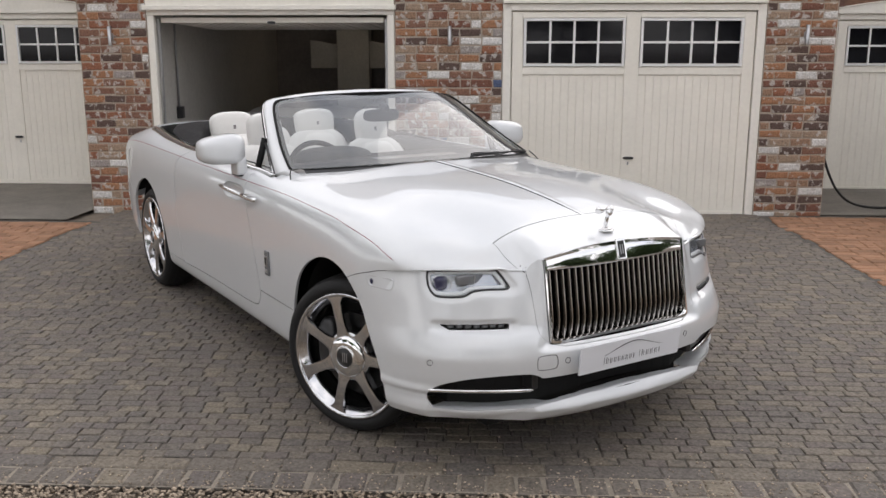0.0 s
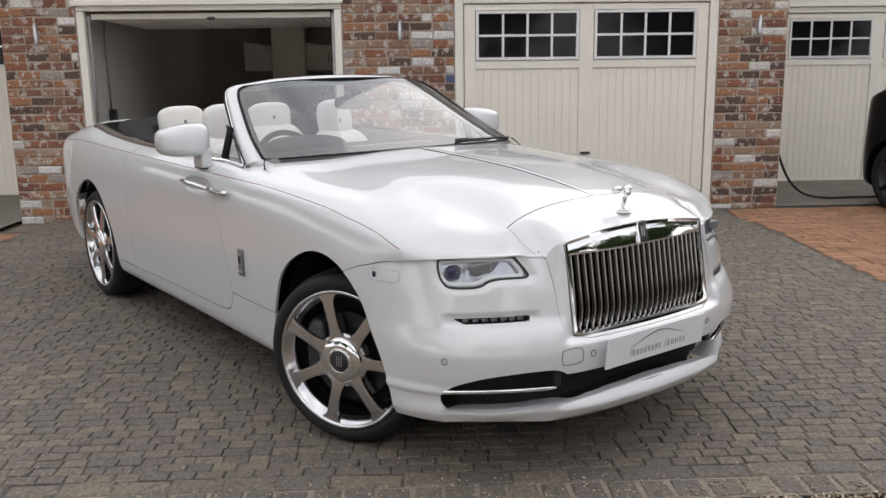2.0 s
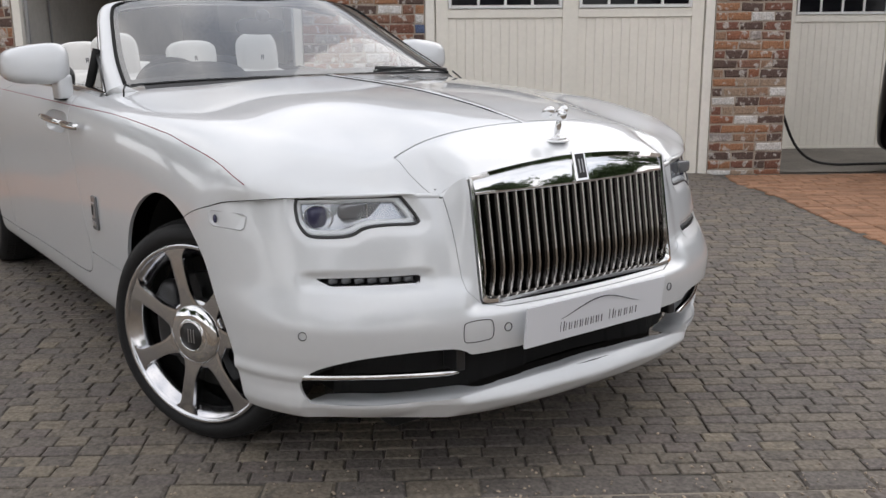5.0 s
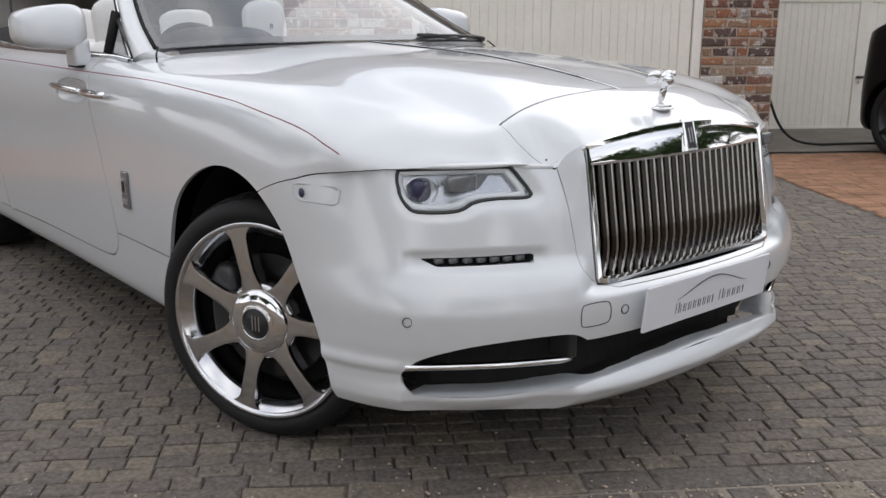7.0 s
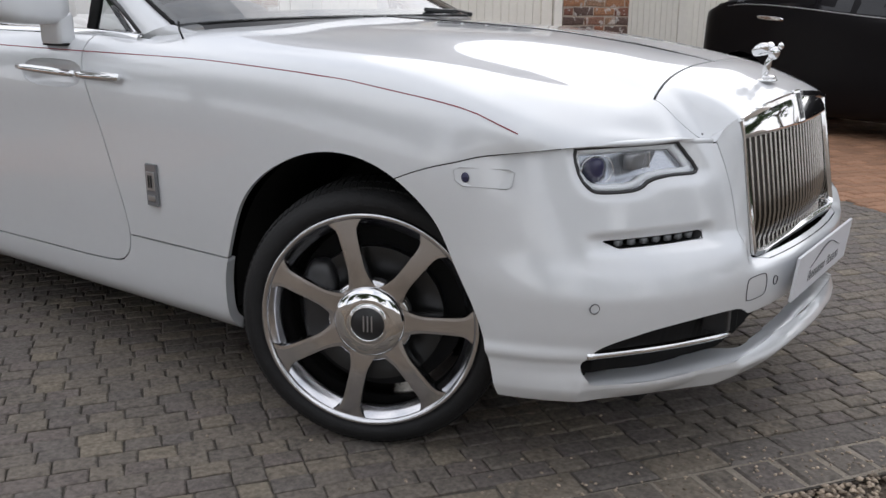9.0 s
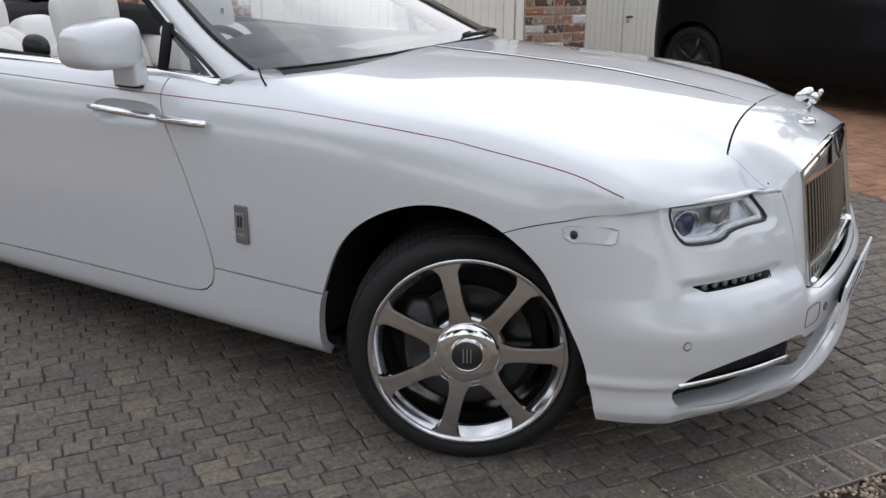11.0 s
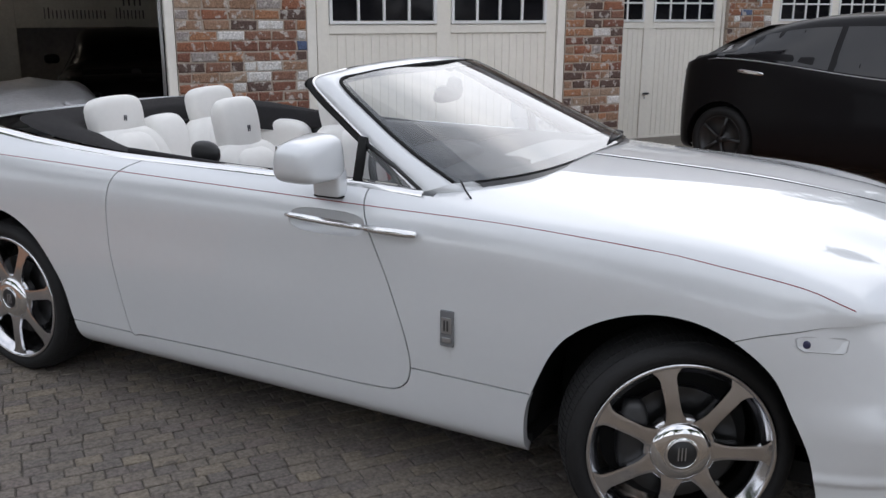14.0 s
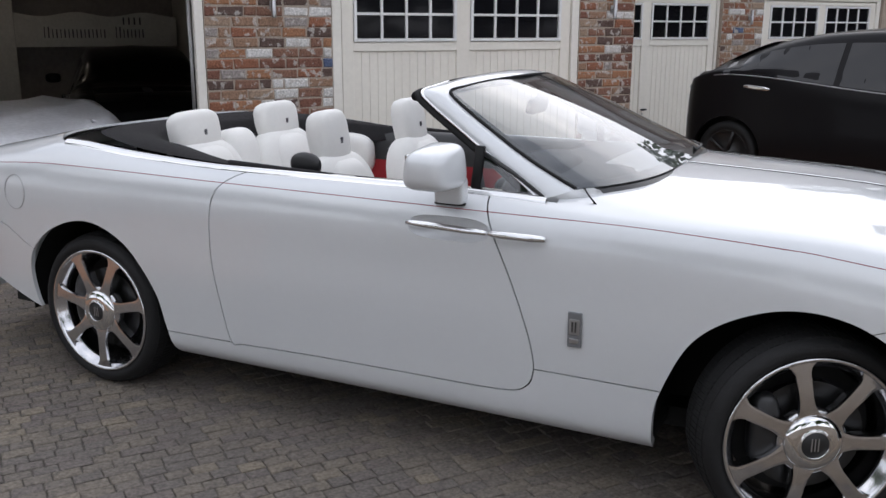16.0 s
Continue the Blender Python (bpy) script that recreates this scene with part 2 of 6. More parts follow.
LEAF = mat("leaf", (0.045, 0.080, 0.022), 0.6, vary=0.3, scale=2, island=0.35)
BRICKFILL = mat("brick_arch", (0.25, 0.135, 0.09), 0.9, vary=0.3, scale=7, bump=0.8, bscale=50, second=(0.15, 0.085, 0.065))
LITTUBE = mat("lit_tube", (0.9, 0.9, 0.85), 0.5)
LITTUBE.node_tree.nodes["Principled BSDF"].inputs["Emission Color"].default_value = (1.0, 0.86, 0.68, 1)
LITTUBE.node_tree.nodes["Principled BSDF"].inputs["Emission Strength"].default_value = 2.2
HOSE = mat("black_rubber_hose", (0.012, 0.012, 0.012), 0.5)


# ---- mesh tools ----
def build(name, verts, faces, material, parent=None, label="", smooth=True, m=None):
    """One mesh object out of vertices and faces."""
    me = bpy.data.meshes.new(name)
    me.from_pydata([tuple(map(float, v)) for v in verts], [], [tuple(map(int, f)) for f in faces])
    me.update()
    if smooth:
        me.polygons.foreach_set("use_smooth", [True] * len(me.polygons))
    me.materials.append(material)
    ob = new(name, me)
    if parent is not None:
        ob.parent = parent
    if m is not None:
        ob.matrix_world = m
    if label:
        ob["label"] = label
    return ob


def part(name, bm, material, parent, label="", smooth=True):
    """Links a bmesh as one mesh object under a thing or a part."""
    me = bpy.data.meshes.new(name)
    bmesh.ops.recalc_face_normals(bm, faces=bm.faces[:])
    for f in bm.faces:
        f.smooth = smooth
    bm.to_mesh(me)
    bm.free()
    me.materials.append(material)
    ob = new(name, me)
    if parent is not None:
        ob.parent = parent
    if label:
        ob["label"] = label
    return ob


def empty(name, m, label, category, group="", kind=""):
    ob = new(name)
    ob.matrix_world = m
    ob.empty_display_size = 0.1
    return tagged(ob, label, category, group, kind)


def box(bm, lo, hi, bevel=0.0):
    """An axis-aligned block in bm, with bevelled edges."""
    lo, hi = Vector(lo), Vector(hi)
    got = bmesh.ops.create_cube(bm, size=1.0, matrix=Matrix.Translation((lo + hi) / 2) @ Matrix.Diagonal((*(hi - lo), 1)))
    if bevel:
        edges = list({e for v in got["verts"] for e in v.link_edges})
        bmesh.ops.bevel(bm, geom=edges, offset=bevel, segments=2, affect="EDGES", profile=0.6)
    return bm


def block(name, lo, hi, material, parent=None, bevel=0.004, label="", smooth=False):
    return part(name, box(bmesh.new(), lo, hi, bevel), material, parent, label, smooth)


def tube(name, pts, radius, material, parent=None, label="", sides=10, closed=False, flat=1.0):
    """A bent rod through pts; radius may be a list. flat squeezes it along z."""
    pts = [Vector(p) for p in pts]
    n = len(pts)
    verts, faces = [], []
    for i, p in enumerate(pts):
        d = (pts[(i + 1) % n] - pts[i - 1]) if closed else (pts[min(i + 1, n - 1)] - pts[max(i - 1, 0)])
        d.normalize()
        a = d.cross(Vector((0, 0, 1)) if abs(d.z) < 0.9 else Vector((1, 0, 0))).normalized()
        b = a.cross(d).normalized()
        r = radius[i] if isinstance(radius, (list, tuple)) else radius
        for k in range(sides):
            an = 2 * math.pi * k / sides
            verts.append(p + a * (r * math.cos(an)) + b * (r * flat * math.sin(an)))
    for i in range(n if closed else n - 1):
        for k in range(sides):
            j = (i + 1) % n
            faces.append((i * sides + k, i * sides + (k + 1) % sides, j * sides + (k + 1) % sides, j * sides + k))
    if not closed:
        faces += [tuple(range(sides))[::-1], tuple((n - 1) * sides + k for k in range(sides))]
    return build(name, verts, faces, material, parent, label)


def smooth_line(pts, per=8, closed=False):
    """A Catmull-Rom line through pts."""
    p = np.array(pts, float)
    n = len(p)
    out = []
    for i in range(n if closed else n - 1):
        q = [p[(i + k) % n] if closed else p[min(max(i + k, 0), n - 1)] for k in (-1, 0, 1, 2)]
        for t in np.linspace(0, 1, per, endpoint=False):
            out.append(0.5 * (2 * q[1] + (q[2] - q[0]) * t + (2 * q[0] - 5 * q[1] + 4 * q[2] - q[3]) * t * t + (3 * q[1] - q[0] - 3 * q[2] + q[3]) * t ** 3))
    if not closed:
        out.append(p[-1])
    return np.array(out)


def curve(table):
    """A smooth function through (x, value) pairs that does not overshoot."""
    xs, ys = np.array([a for a, _ in table], float), np.array([b for _, b in table], float)
    h, d = np.diff(xs), np.diff(ys) / np.diff(xs)
    s = np.zeros(len(xs))
    for i in range(1, len(xs) - 1):
        if d[i - 1] * d[i] > 0:
            w1, w2 = 2 * h[i] + h[i - 1], h[i] + 2 * h[i - 1]
            s[i] = (w1 + w2) / (w1 / d[i - 1] + w2 / d[i])
    s[0], s[-1] = d[0], d[-1]

    def f(x):
        x = np.clip(np.asarray(x, float), xs[0], xs[-1])
        i = np.clip(np.searchsorted(xs, x) - 1, 0, len(h) - 1)
        t = (x - xs[i]) / h[i]
        return (ys[i] * (1 + 2 * t) * (1 - t) ** 2 + s[i] * h[i] * t * (1 - t) ** 2 + ys[i + 1] * t * t * (3 - 2 * t) + s[i + 1] * h[i] * t * t * (t - 1))
    return f


def within(poly, x, y):
    """Signed distance to a closed outline: positive inside."""
    p = np.array(poly, float)
    q = np.roll(p, -1, 0)
    d2, ins = np.full(np.shape(x), 1e9), np.zeros(np.shape(x), bool)
    for (ax, ay), (bx, by) in zip(p, q):
        ex, ey = bx - ax, by - ay
        t = np.clip(((x - ax) * ex + (y - ay) * ey) / (ex * ex + ey * ey + 1e-12), 0, 1)
        d2 = np.minimum(d2, (x - ax - t * ex) ** 2 + (y - ay - t * ey) ** 2)
        if ey:
            ins ^= ((ay > y) != (by > y)) & (x < ax + (y - ay) * ex / ey)
    return np.where(ins, 1, -1) * np.sqrt(d2)


def trimmed(name, grids, material, parent, rim=0.012, label="", flip=False):
    """A panel: parts of point grids where all fields are positive, cut cleanly at their edges, with a turned-in rim. grids: (points, fields)."""
    verts, faces, keys = [], [], {}

    def vid(p):
        k = (round(p[0], 4), round(p[1], 4), round(p[2], 4))
        if k not in keys:
            keys[k] = len(verts)
            verts.append((p[0], p[1], p[2]))
        return keys[k]
    for P, fields in grids:
        nu, nv = P.shape[:2]
        F = np.stack(fields, -1) if fields else np.ones((nu, nv, 1))
        good = (F > 0).all(-1)
        any_out = (F <= 0)
        for i in range(nu - 1):
            for j in range(nv - 1):
                c = ((i, j), (i + 1, j), (i + 1, j + 1), (i, j + 1))
                g = [good[a] for a in c]
                if all(g):
                    f = [vid(P[a]) for a in c]
                else:
                    o = any_out[i, j] & any_out[i + 1, j] & any_out[i + 1, j + 1] & any_out[i, j + 1]
                    if o.any():
                        continue
                    poly = [np.concatenate([P[a], F[a]]) for a in c]
                    for k in range(F.shape[-1]):
                        nxt = []
                        for a, b in zip(poly, poly[1:] + poly[:1]):
                            fa, fb = a[3 + k], b[3 + k]
                            if fa > 0:
                                nxt.append(a)
                            if (fa > 0) != (fb > 0):
                                nxt.append(a + (b - a) * (fa / (fa - fb)))
                        poly = nxt
                        if len(poly) < 3:
                            break
                    if len(poly) < 3:
                        continue
                    f = [vid(a) for a in poly]
                f = [a for n_, a in enumerate(f) if a != f[n_ - 1]]
                if len(set(f)) >= 3 and len(set(f)) == len(f):
                    faces.append(f[::-1] if flip else f)
    bm = bmesh.new()
    vs = [bm.verts.new(v) for v in verts]
    for f in faces:
        try:
            bm.faces.new([vs[a] for a in f])
        except ValueError:
            pass
    for v in [v for v in bm.verts if not v.link_faces]:
        bm.verts.remove(v)
    bm.normal_update()
    if rim:
        edges = [e for e in bm.edges if len(e.link_faces) == 1]
        twin = {}
        for e in edges:
            for v in e.verts:
                if v not in twin:
                    twin[v] = v.co - v.normal * rim
        twin = {v: bm.verts.new(c) for v, c in twin.items()}
        for e in edges:
            a, b = e.verts
            e.smooth = False
            try:
                bm.faces.new((b, a, twin[a], twin[b]) if e.link_loops[0].vert == a else (a, b, twin[b], twin[a]))
            except ValueError:
                pass
    for f in bm.faces:
        f.smooth = True
    me = bpy.data.meshes.new(name)
    bm.to_mesh(me)
    bm.free()
    me.materials.append(material)
    ob = new(name, me)
    ob.parent = parent
    if label:
        ob["label"] = label
    return ob


def grid_faces(nu, nv, closed_v=False):
    return [(i * nv + j, (i + 1) * nv + j, (i + 1) * nv + (j + 1) % nv, i * nv + (j + 1) % nv) for i in range(nu - 1) for j in range(nv if closed_v else nv - 1)]


def cushion(bm, center, size, m=None, power=3.2, nu=18, nv=28, squash=None):
    """A soft, rounded block in bm (a superellipsoid); squash shapes its points."""
    c, s = Vector(center), Vector(size) / 2
    f = lambda v: math.copysign(abs(v) ** (2 / power), v)
    rows = []
    for i in range(nu + 1):
        th = -math.pi / 2 + math.pi * i / nu
        row = []
        for j in range(nv):
            ph = 2 * math.pi * j / nv
            p = Vector((f(math.cos(th)) * f(math.cos(ph)), f(math.cos(th)) * f(math.sin(ph)), f(math.sin(th))))
            if squash:
                p = Vector(squash(p))
            p = Vector((p.x * s.x, p.y * s.y, p.z * s.z))
            if m is not None:
                p = m @ p
            row.append(bm.verts.new(c + p))
        rows.append(row)
    for a, b in zip(rows, rows[1:]):
        for j in range(nv):
            bm.faces.new((a[j], a[(j + 1) % nv], b[(j + 1) % nv], b[j]))
    bmesh.ops.remove_doubles(bm, verts=[v for r in (rows[0], rows[-1]) for v in r], dist=0.0005)
    return bm


def lathe(name, profile, material, parent=None, label="", sides=64, axis="y", smooth=True):
    """A turned body about the y axis; profile rows: (y, radius)."""
    verts, faces = [], []
    for y, r in profile:
        for k in range(sides):
            a = 2 * math.pi * k / sides
            verts.append((r * math.cos(a), y, r * math.sin(a)))
    faces = [(i * sides + k, i * sides + (k + 1) % sides, (i + 1) * sides + (k + 1) % sides, (i + 1) * sides + k) for i in range(len(profile) - 1) for k in range(sides)]
    ob = build(name, verts, faces, material, parent, label, smooth)
    bm = bmesh.new()
    bm.from_mesh(ob.data)
    bmesh.ops.recalc_face_normals(bm, faces=bm.faces[:])
    bm.to_mesh(ob.data)
    bm.free()
    return ob


# ---- the white convertible: x forward from the front axle, w half width, z up ----
car = empty("convertible_car", pose(0, -0.025, 0), "pearl white luxury convertible with open roof parked on setts", "car")

ARCH_F = smooth_line([(-0.525, 0.10), (-0.525, 0.26), (-0.52, 0.37), (-0.495, 0.46), (-0.42, 0.622), (-0.32, 0.718), (-0.175, 0.784), (-0.03, 0.801), (0.112, 0.768), (0.242, 0.682), (0.31, 0.565), (0.365, 0.45), (0.395, 0.33), (0.405, 0.25), (0.405, 0.10)], 5)
ARCH_R = smooth_line([(-3.50, 0.10), (-3.53, 0.28), (-3.560, 0.355), (-3.578, 0.45), (-3.572, 0.535), (-3.537, 0.615), (-3.415, 0.718), (-3.25, 0.778), (-3.11, 0.779), (-2.975, 0.727), (-2.873, 0.645), (-2.775, 0.50), (-2.735, 0.36), (-2.705, 0.22), (-2.70, 0.10)], 5)
DOOR = smooth_line([(-1.235, 1.20), (-1.20, 1.087), (-1.142, 0.952), (-1.067, 0.793), (-0.997, 0.612), (-0.968, 0.50), (-0.966, 0.43), (-0.995, 0.372), (-1.10, 0.342), (-1.56, 0.335), (-1.95, 0.331), (-2.30, 0.322), (-2.363, 0.323),
                    (-2.408, 0.52), (-2.438, 0.717), (-2.432, 0.90), (-2.40, 1.00), (-2.335, 1.05), (-2.27, 1.09), (-2.27, 1.20)], 4, True)

side_base = curve([(-4.40, 0.66), (-4.25, 0.80), (-4.0, 0.885), (-3.6, 0.938), (-3.1, 0.948), (-2.4, 0.944), (-1.6, 0.938), (-0.9, 0.940), (-0.3, 0.944), (0.1, 0.948), (0.2, 0.948)])
side_prof = curve([(0.18, -0.115), (0.205, -0.078), (0.225, -0.052), (0.25, -0.031), (0.29, -0.019), (0.33, -0.016), (0.45, -0.008), (0.6, 0.0), (0.72, 0.002), (0.82, -0.003), (0.93, -0.018)])
nose_x = curve([(0.17, 0.76), (0.20, 0.84), (0.235, 0.895), (0.265, 0.905), (0.30, 0.893), (0.335, 0.872), (0.37, 0.872), (0.43, 0.890), (0.50, 0.896), (0.555, 0.894), (0.585, 0.889), (0.603, 0.878), (0.618, 0.864), (0.634, 0.854), (0.665, 0.850), (0.72, 0.840), (0.78, 0.822), (0.85, 0.795), (0.93, 0.765)])
nose_n = curve([(0.17, 2.45), (0.5, 2.5), (0.62, 2.2), (0.76, 2.08), (0.93, 2.0)])


def half_width(x, z):
    """Half width of the body's side at a station and a height."""
    ws = side_base(x) + side_prof(z)
    t = np.clip((np.asarray(x, float) - 0.2) / (nose_x(z) - 0.2), 0, 1)
    return ws * (1 - t ** nose_n(z)) ** (1 / nose_n(z))


FEATURES = [  # height, half width along the car, one pair of curves each, outer to inner
    ([(-4.40, 0.66), (-4.2, 0.80), (-3.9, 0.885), (-3.4, 0.918), (-2.6, 0.922), (-1.2, 0.916), (-0.5, 0.915), (0.0, 0.914), (0.3, 0.907), (0.44, 0.886), (0.53, 0.801), (0.594, 0.710), (0.663, 0.585), (0.735, 0.476), (0.775, 0.415)],
     [(-4.40, 0.90), (-4.2, 0.95), (-3.85, 0.985), (-3.36, 1.012), (-2.8, 1.007), (-2.44, 1.002), (-1.8, 0.996), (-1.17, 0.990), (-0.7, 0.987), (-0.29, 0.972), (0.07, 0.948), (0.31, 0.925), (0.44, 0.884), (0.53, 0.856), (0.594, 0.860), (0.663, 0.858), (0.735, 0.850), (0.775, 0.868)]),
    ([(-4.40, 0.60), (-4.2, 0.72), (-3.9, 0.79), (-3.4, 0.815), (-2.9, 0.832), (-2.4, 0.837), (-1.2, 0.836), (-0.5, 0.846), (0.0, 0.846), (0.3, 0.832), (0.44, 0.800), (0.53, 0.740), (0.594, 0.662), (0.663, 0.565), (0.735, 0.467), (0.775, 0.405)],
     [(-4.40, 0.93), (-4.2, 1.00), (-3.9, 1.06), (-3.4, 1.115), (-2.96, 1.084), (-2.4, 1.063), (-1.2, 1.058), (-0.9, 1.045), (-0.5, 1.030), (0.0, 1.010), (0.3, 0.972), (0.44, 0.932), (0.53, 0.893), (0.594, 0.880), (0.663, 0.868), (0.735, 0.862), (0.775, 0.876)]),
    ([(-4.40, 0.45), (-3.4, 0.66), (-0.5, 0.73), (0.0, 0.72), (0.3, 0.70), (0.44, 0.68), (0.53, 0.64), (0.594, 0.60), (0.663, 0.532), (0.735, 0.455), (0.775, 0.398)],
     [(-4.40, 0.94), (-4.2, 1.02), (-3.9, 1.085), (-3.4, 1.155), (-2.5, 1.09), (-0.9, 1.08), (-0.5, 1.060), (0.0, 1.034), (0.3, 0.992), (0.44, 0.960), (0.53, 0.930), (0.594, 0.910), (0.663, 0.885), (0.735, 0.876), (0.775, 0.884)]),
    ([(-4.40, 0.32), (-3.4, 0.45), (-0.5, 0.56), (0.0, 0.55), (0.3, 0.535), (0.44, 0.525), (0.53, 0.518), (0.594, 0.512), (0.663, 0.488), (0.735, 0.441), (0.775, 0.390)],
     [(-4.40, 0.94), (-4.2, 1.03), (-3.9, 1.095), (-3.4, 1.17), (-2.5, 1.10), (-0.9, 1.10), (-0.5, 1.082), (0.0, 1.050), (0.3, 1.000), (0.44, 0.970), (0.53, 0.953), (0.594, 0.940), (0.663, 0.914), (0.735, 0.890), (0.775, 0.890)]),
    ([(-4.40, 0.18), (-3.4, 0.25), (-0.5, 0.33), (0.0, 0.34), (0.3, 0.36), (0.53, 0.39), (0.594, 0.40), (0.663, 0.41), (0.735, 0.398), (0.775, 0.372)],
     [(-4.40, 0.945), (-4.2, 1.035), (-3.9, 1.10), (-3.4, 1.175), (-2.5, 1.11), (-0.9, 1.117), (-0.5, 1.100), (0.0, 1.074), (0.3, 1.036), (0.44, 1.008), (0.53, 0.988), (0.594, 0.970), (0.663, 0.943), (0.735, 0.912), (0.775, 0.896)]),
    ([(-4.40, 0.0), (0.775, 0.0001)],
     [(-4.40, 0.945), (-4.2, 1.035), (-3.9, 1.10), (-3.4, 1.175), (-2.5, 1.11), (-0.9, 1.122), (-0.5, 1.108), (0.0, 1.082), (0.3, 1.048), (0.44, 1.026), (0.53, 1.010), (0.594, 0.996), (0.663, 0.972), (0.735, 0.944), (0.775, 0.928)]),
]
FEATURES = [(curve(a), curve(b)) for a, b in FEATURES]
LEVELS = (0.208, 0.228, 0.252, 0.30, 0.40, 0.52, 0.65, 0.78)


def spline_eval(k, pts, per):
    """Natural cubic spline through the rows of pts, with per[i] samples in the i-th stretch."""
    n = len(pts)
    h = np.maximum(np.diff(k), 1e-6)
    A, B = np.eye(n), np.zeros((n, 2))
    for i in range(1, n - 1):
        A[i, i - 1], A[i, i], A[i, i + 1] = h[i - 1], 2 * (h[i - 1] + h[i]), h[i]
        B[i] = 6 * ((pts[i + 1] - pts[i]) / h[i] - (pts[i] - pts[i - 1]) / h[i - 1])
    A[-1, -1], A[-1, -2] = 2, 1
    B[-1] = 6 * (np.array((-1.0, 0.0)) * np.hypot(*(pts[-1] - pts[-2])) / h[-1] - (pts[-1] - pts[-2]) / h[-1]) / h[-1]
    M = np.linalg.solve(A, B)
    out = []
    for i in range(n - 1):
        for t in np.linspace(0, h[i], per[i], endpoint=False):
            a, b = h[i] - t, t
            out.append(M[i] * a ** 3 / (6 * h[i]) + M[i + 1] * b ** 3 / (6 * h[i]) + (pts[i] / h[i] - M[i] * h[i] / 6) * a + (pts[i + 1] / h[i] - M[i + 1] * h[i] / 6) * b)
    out.append(pts[-1])
    return np.array(out)


PER = (2, 2, 4, 7, 8, 8, 8, 12, 8, 9, 11, 11, 12)
SHOULDER = sum(PER[:9])
STATIONS = np.unique(np.round(np.concatenate([np.linspace(-4.40, -3.7, 26), np.linspace(-3.7, -2.65, 56), np.linspace(-2.65, -0.56, 84), np.linspace(-0.56, 0.45, 64), np.linspace(0.45, 0.775, 40)]), 4))
BODY = []
for x in STATIONS:
    pts = [(half_width(x, z), z) for z in LEVELS] + [(float(a(x)), float(b(x))) for a, b in FEATURES]
    pts = np.array(pts, float)
    k = np.concatenate([[0], np.cumsum(np.maximum(np.hypot(*np.diff(pts, axis=0).T), 1e-4) ** 0.6)])
    sec = spline_eval(k, pts, PER)
    BODY.append([(x, w, z) for w, z in sec])
BODY = np.array(BODY)
BODY[:, -1, 1] = 0.0
# the wing dips in front, between the lamp and the grille's housing
dip = lambda v, a, b: np.clip((v - a) / (b - a), 0, 1) ** 2 * (3 - 2 * np.clip((v - a) / (b - a), 0, 1))
BODY[..., 2] -= 0.058 * dip(BODY[..., 0], 0.585, 0.715) * dip(BODY[..., 1], 0.385, 0.449) * (1 - 0.75 * dip(BODY[..., 1], 0.49, 0.57))
BX, BW, BZ = BODY[..., 0], BODY[..., 1], BODY[..., 2]
VCOL = np.broadcast_to(np.arange(BODY.shape[1]), BX.shape)


def side_of(P, sign):
    Q = P.copy()
    Q[..., 1] *= sign
    return Q


def on_body(x, z):
    """The body's half width at a side point below the shoulder."""
    i = int(np.argmin(abs(STATIONS - x)))
    row = BODY[i, :SHOULDER + 1]
    return float(np.interp(z, row[:, 2], row[:, 1]))


d_door, d_af, d_ar = within(DOOR, BX, BZ), within(ARCH_F, BX, BZ), within(ARCH_R, BX, BZ)
GAP = 0.0027
HOUSE_TOP = ([0.60, 0.69, 0.715, 0.735, 0.775], [0.83, 0.836, 0.848, 0.866, 0.892])
FACE_TOP = ([0.38, 0.41, 0.43, 0.449], [0.8985, 0.889, 0.872, 0.843])
SEAM = np.where(BX > -1.10, 0.447, np.interp(BX, [-4.1, -3.9, -3.72, -3.537, -3.45, -3.3, -2.363, -2.30, -1.95, -1.56, -1.10], [0.76, 0.75, 0.707, 0.611, 0.56, 0.314, 0.323, 0.3225, 0.331, 0.335, 0.342]))
DISH = [(-1.315 + 0.168 * math.copysign(abs(math.cos(a)) ** 0.6, math.cos(a)), 0.938 + 0.044 * math.copysign(abs(math.sin(a)) ** 0.75, math.sin(a))) for a in np.linspace(0, 2 * math.pi, 40, endpoint=False)]
d_dish = within(DISH, BX, BZ)
lip = curve([(0.10, 0.742), (0.15, 0.764), (0.20, 0.783), (0.25, 0.799), (0.30, 0.812), (0.36, 0.829), (0.42, 0.838), (0.534, 0.850), (0.60, 0.852), (0.66, 0.850), (0.715, 0.843), (0.80, 0.83)])
nose_cut = curve([(0.0, 0.552), (0.15, 0.556), (0.30, 0.566), (0.42, 0.579), (0.512, 0.594), (0.53, 0.598)])
housing = curve([(0.86, 0.482), (0.885, 0.500), (0.92, 0.508), (0.945, 0.514), (0.96, 0.53), (1.02, 0.60)])
cut_x = nose_cut(BW)
# the housing round the grille: ahead of the bonnet's front edge and inside the seam
house_a = BX - cut_x
house_b = np.interp(BX, [0.54, 0.59, 0.64, 0.68, 0.715, 0.735, 0.80], [0.514, 0.512, 0.496, 0.474, 0.450, 0.438, 0.41]) - BW
SHUT = 0.0030
front_fields = [BX + 1.3, -d_door - GAP, -d_af, BZ - SEAM - GAP + 2.0 * (BX > 0.2), BZ - np.where(BX > 0.10, lip(BX) + GAP * 0.6, 0), np.maximum(-house_a - SHUT, -house_b - 0.0007),
                np.where((VCOL > SHOULDER), BX + 0.93, 1.0)]
grids = []
for s in (-1, 1):
    trimmed_side = side_of(BODY, s)
    grids.append((trimmed_side, front_fields))
right = trimmed("front_wings_and_bonnet", [grids[0]], PAINT, car, 0.012)
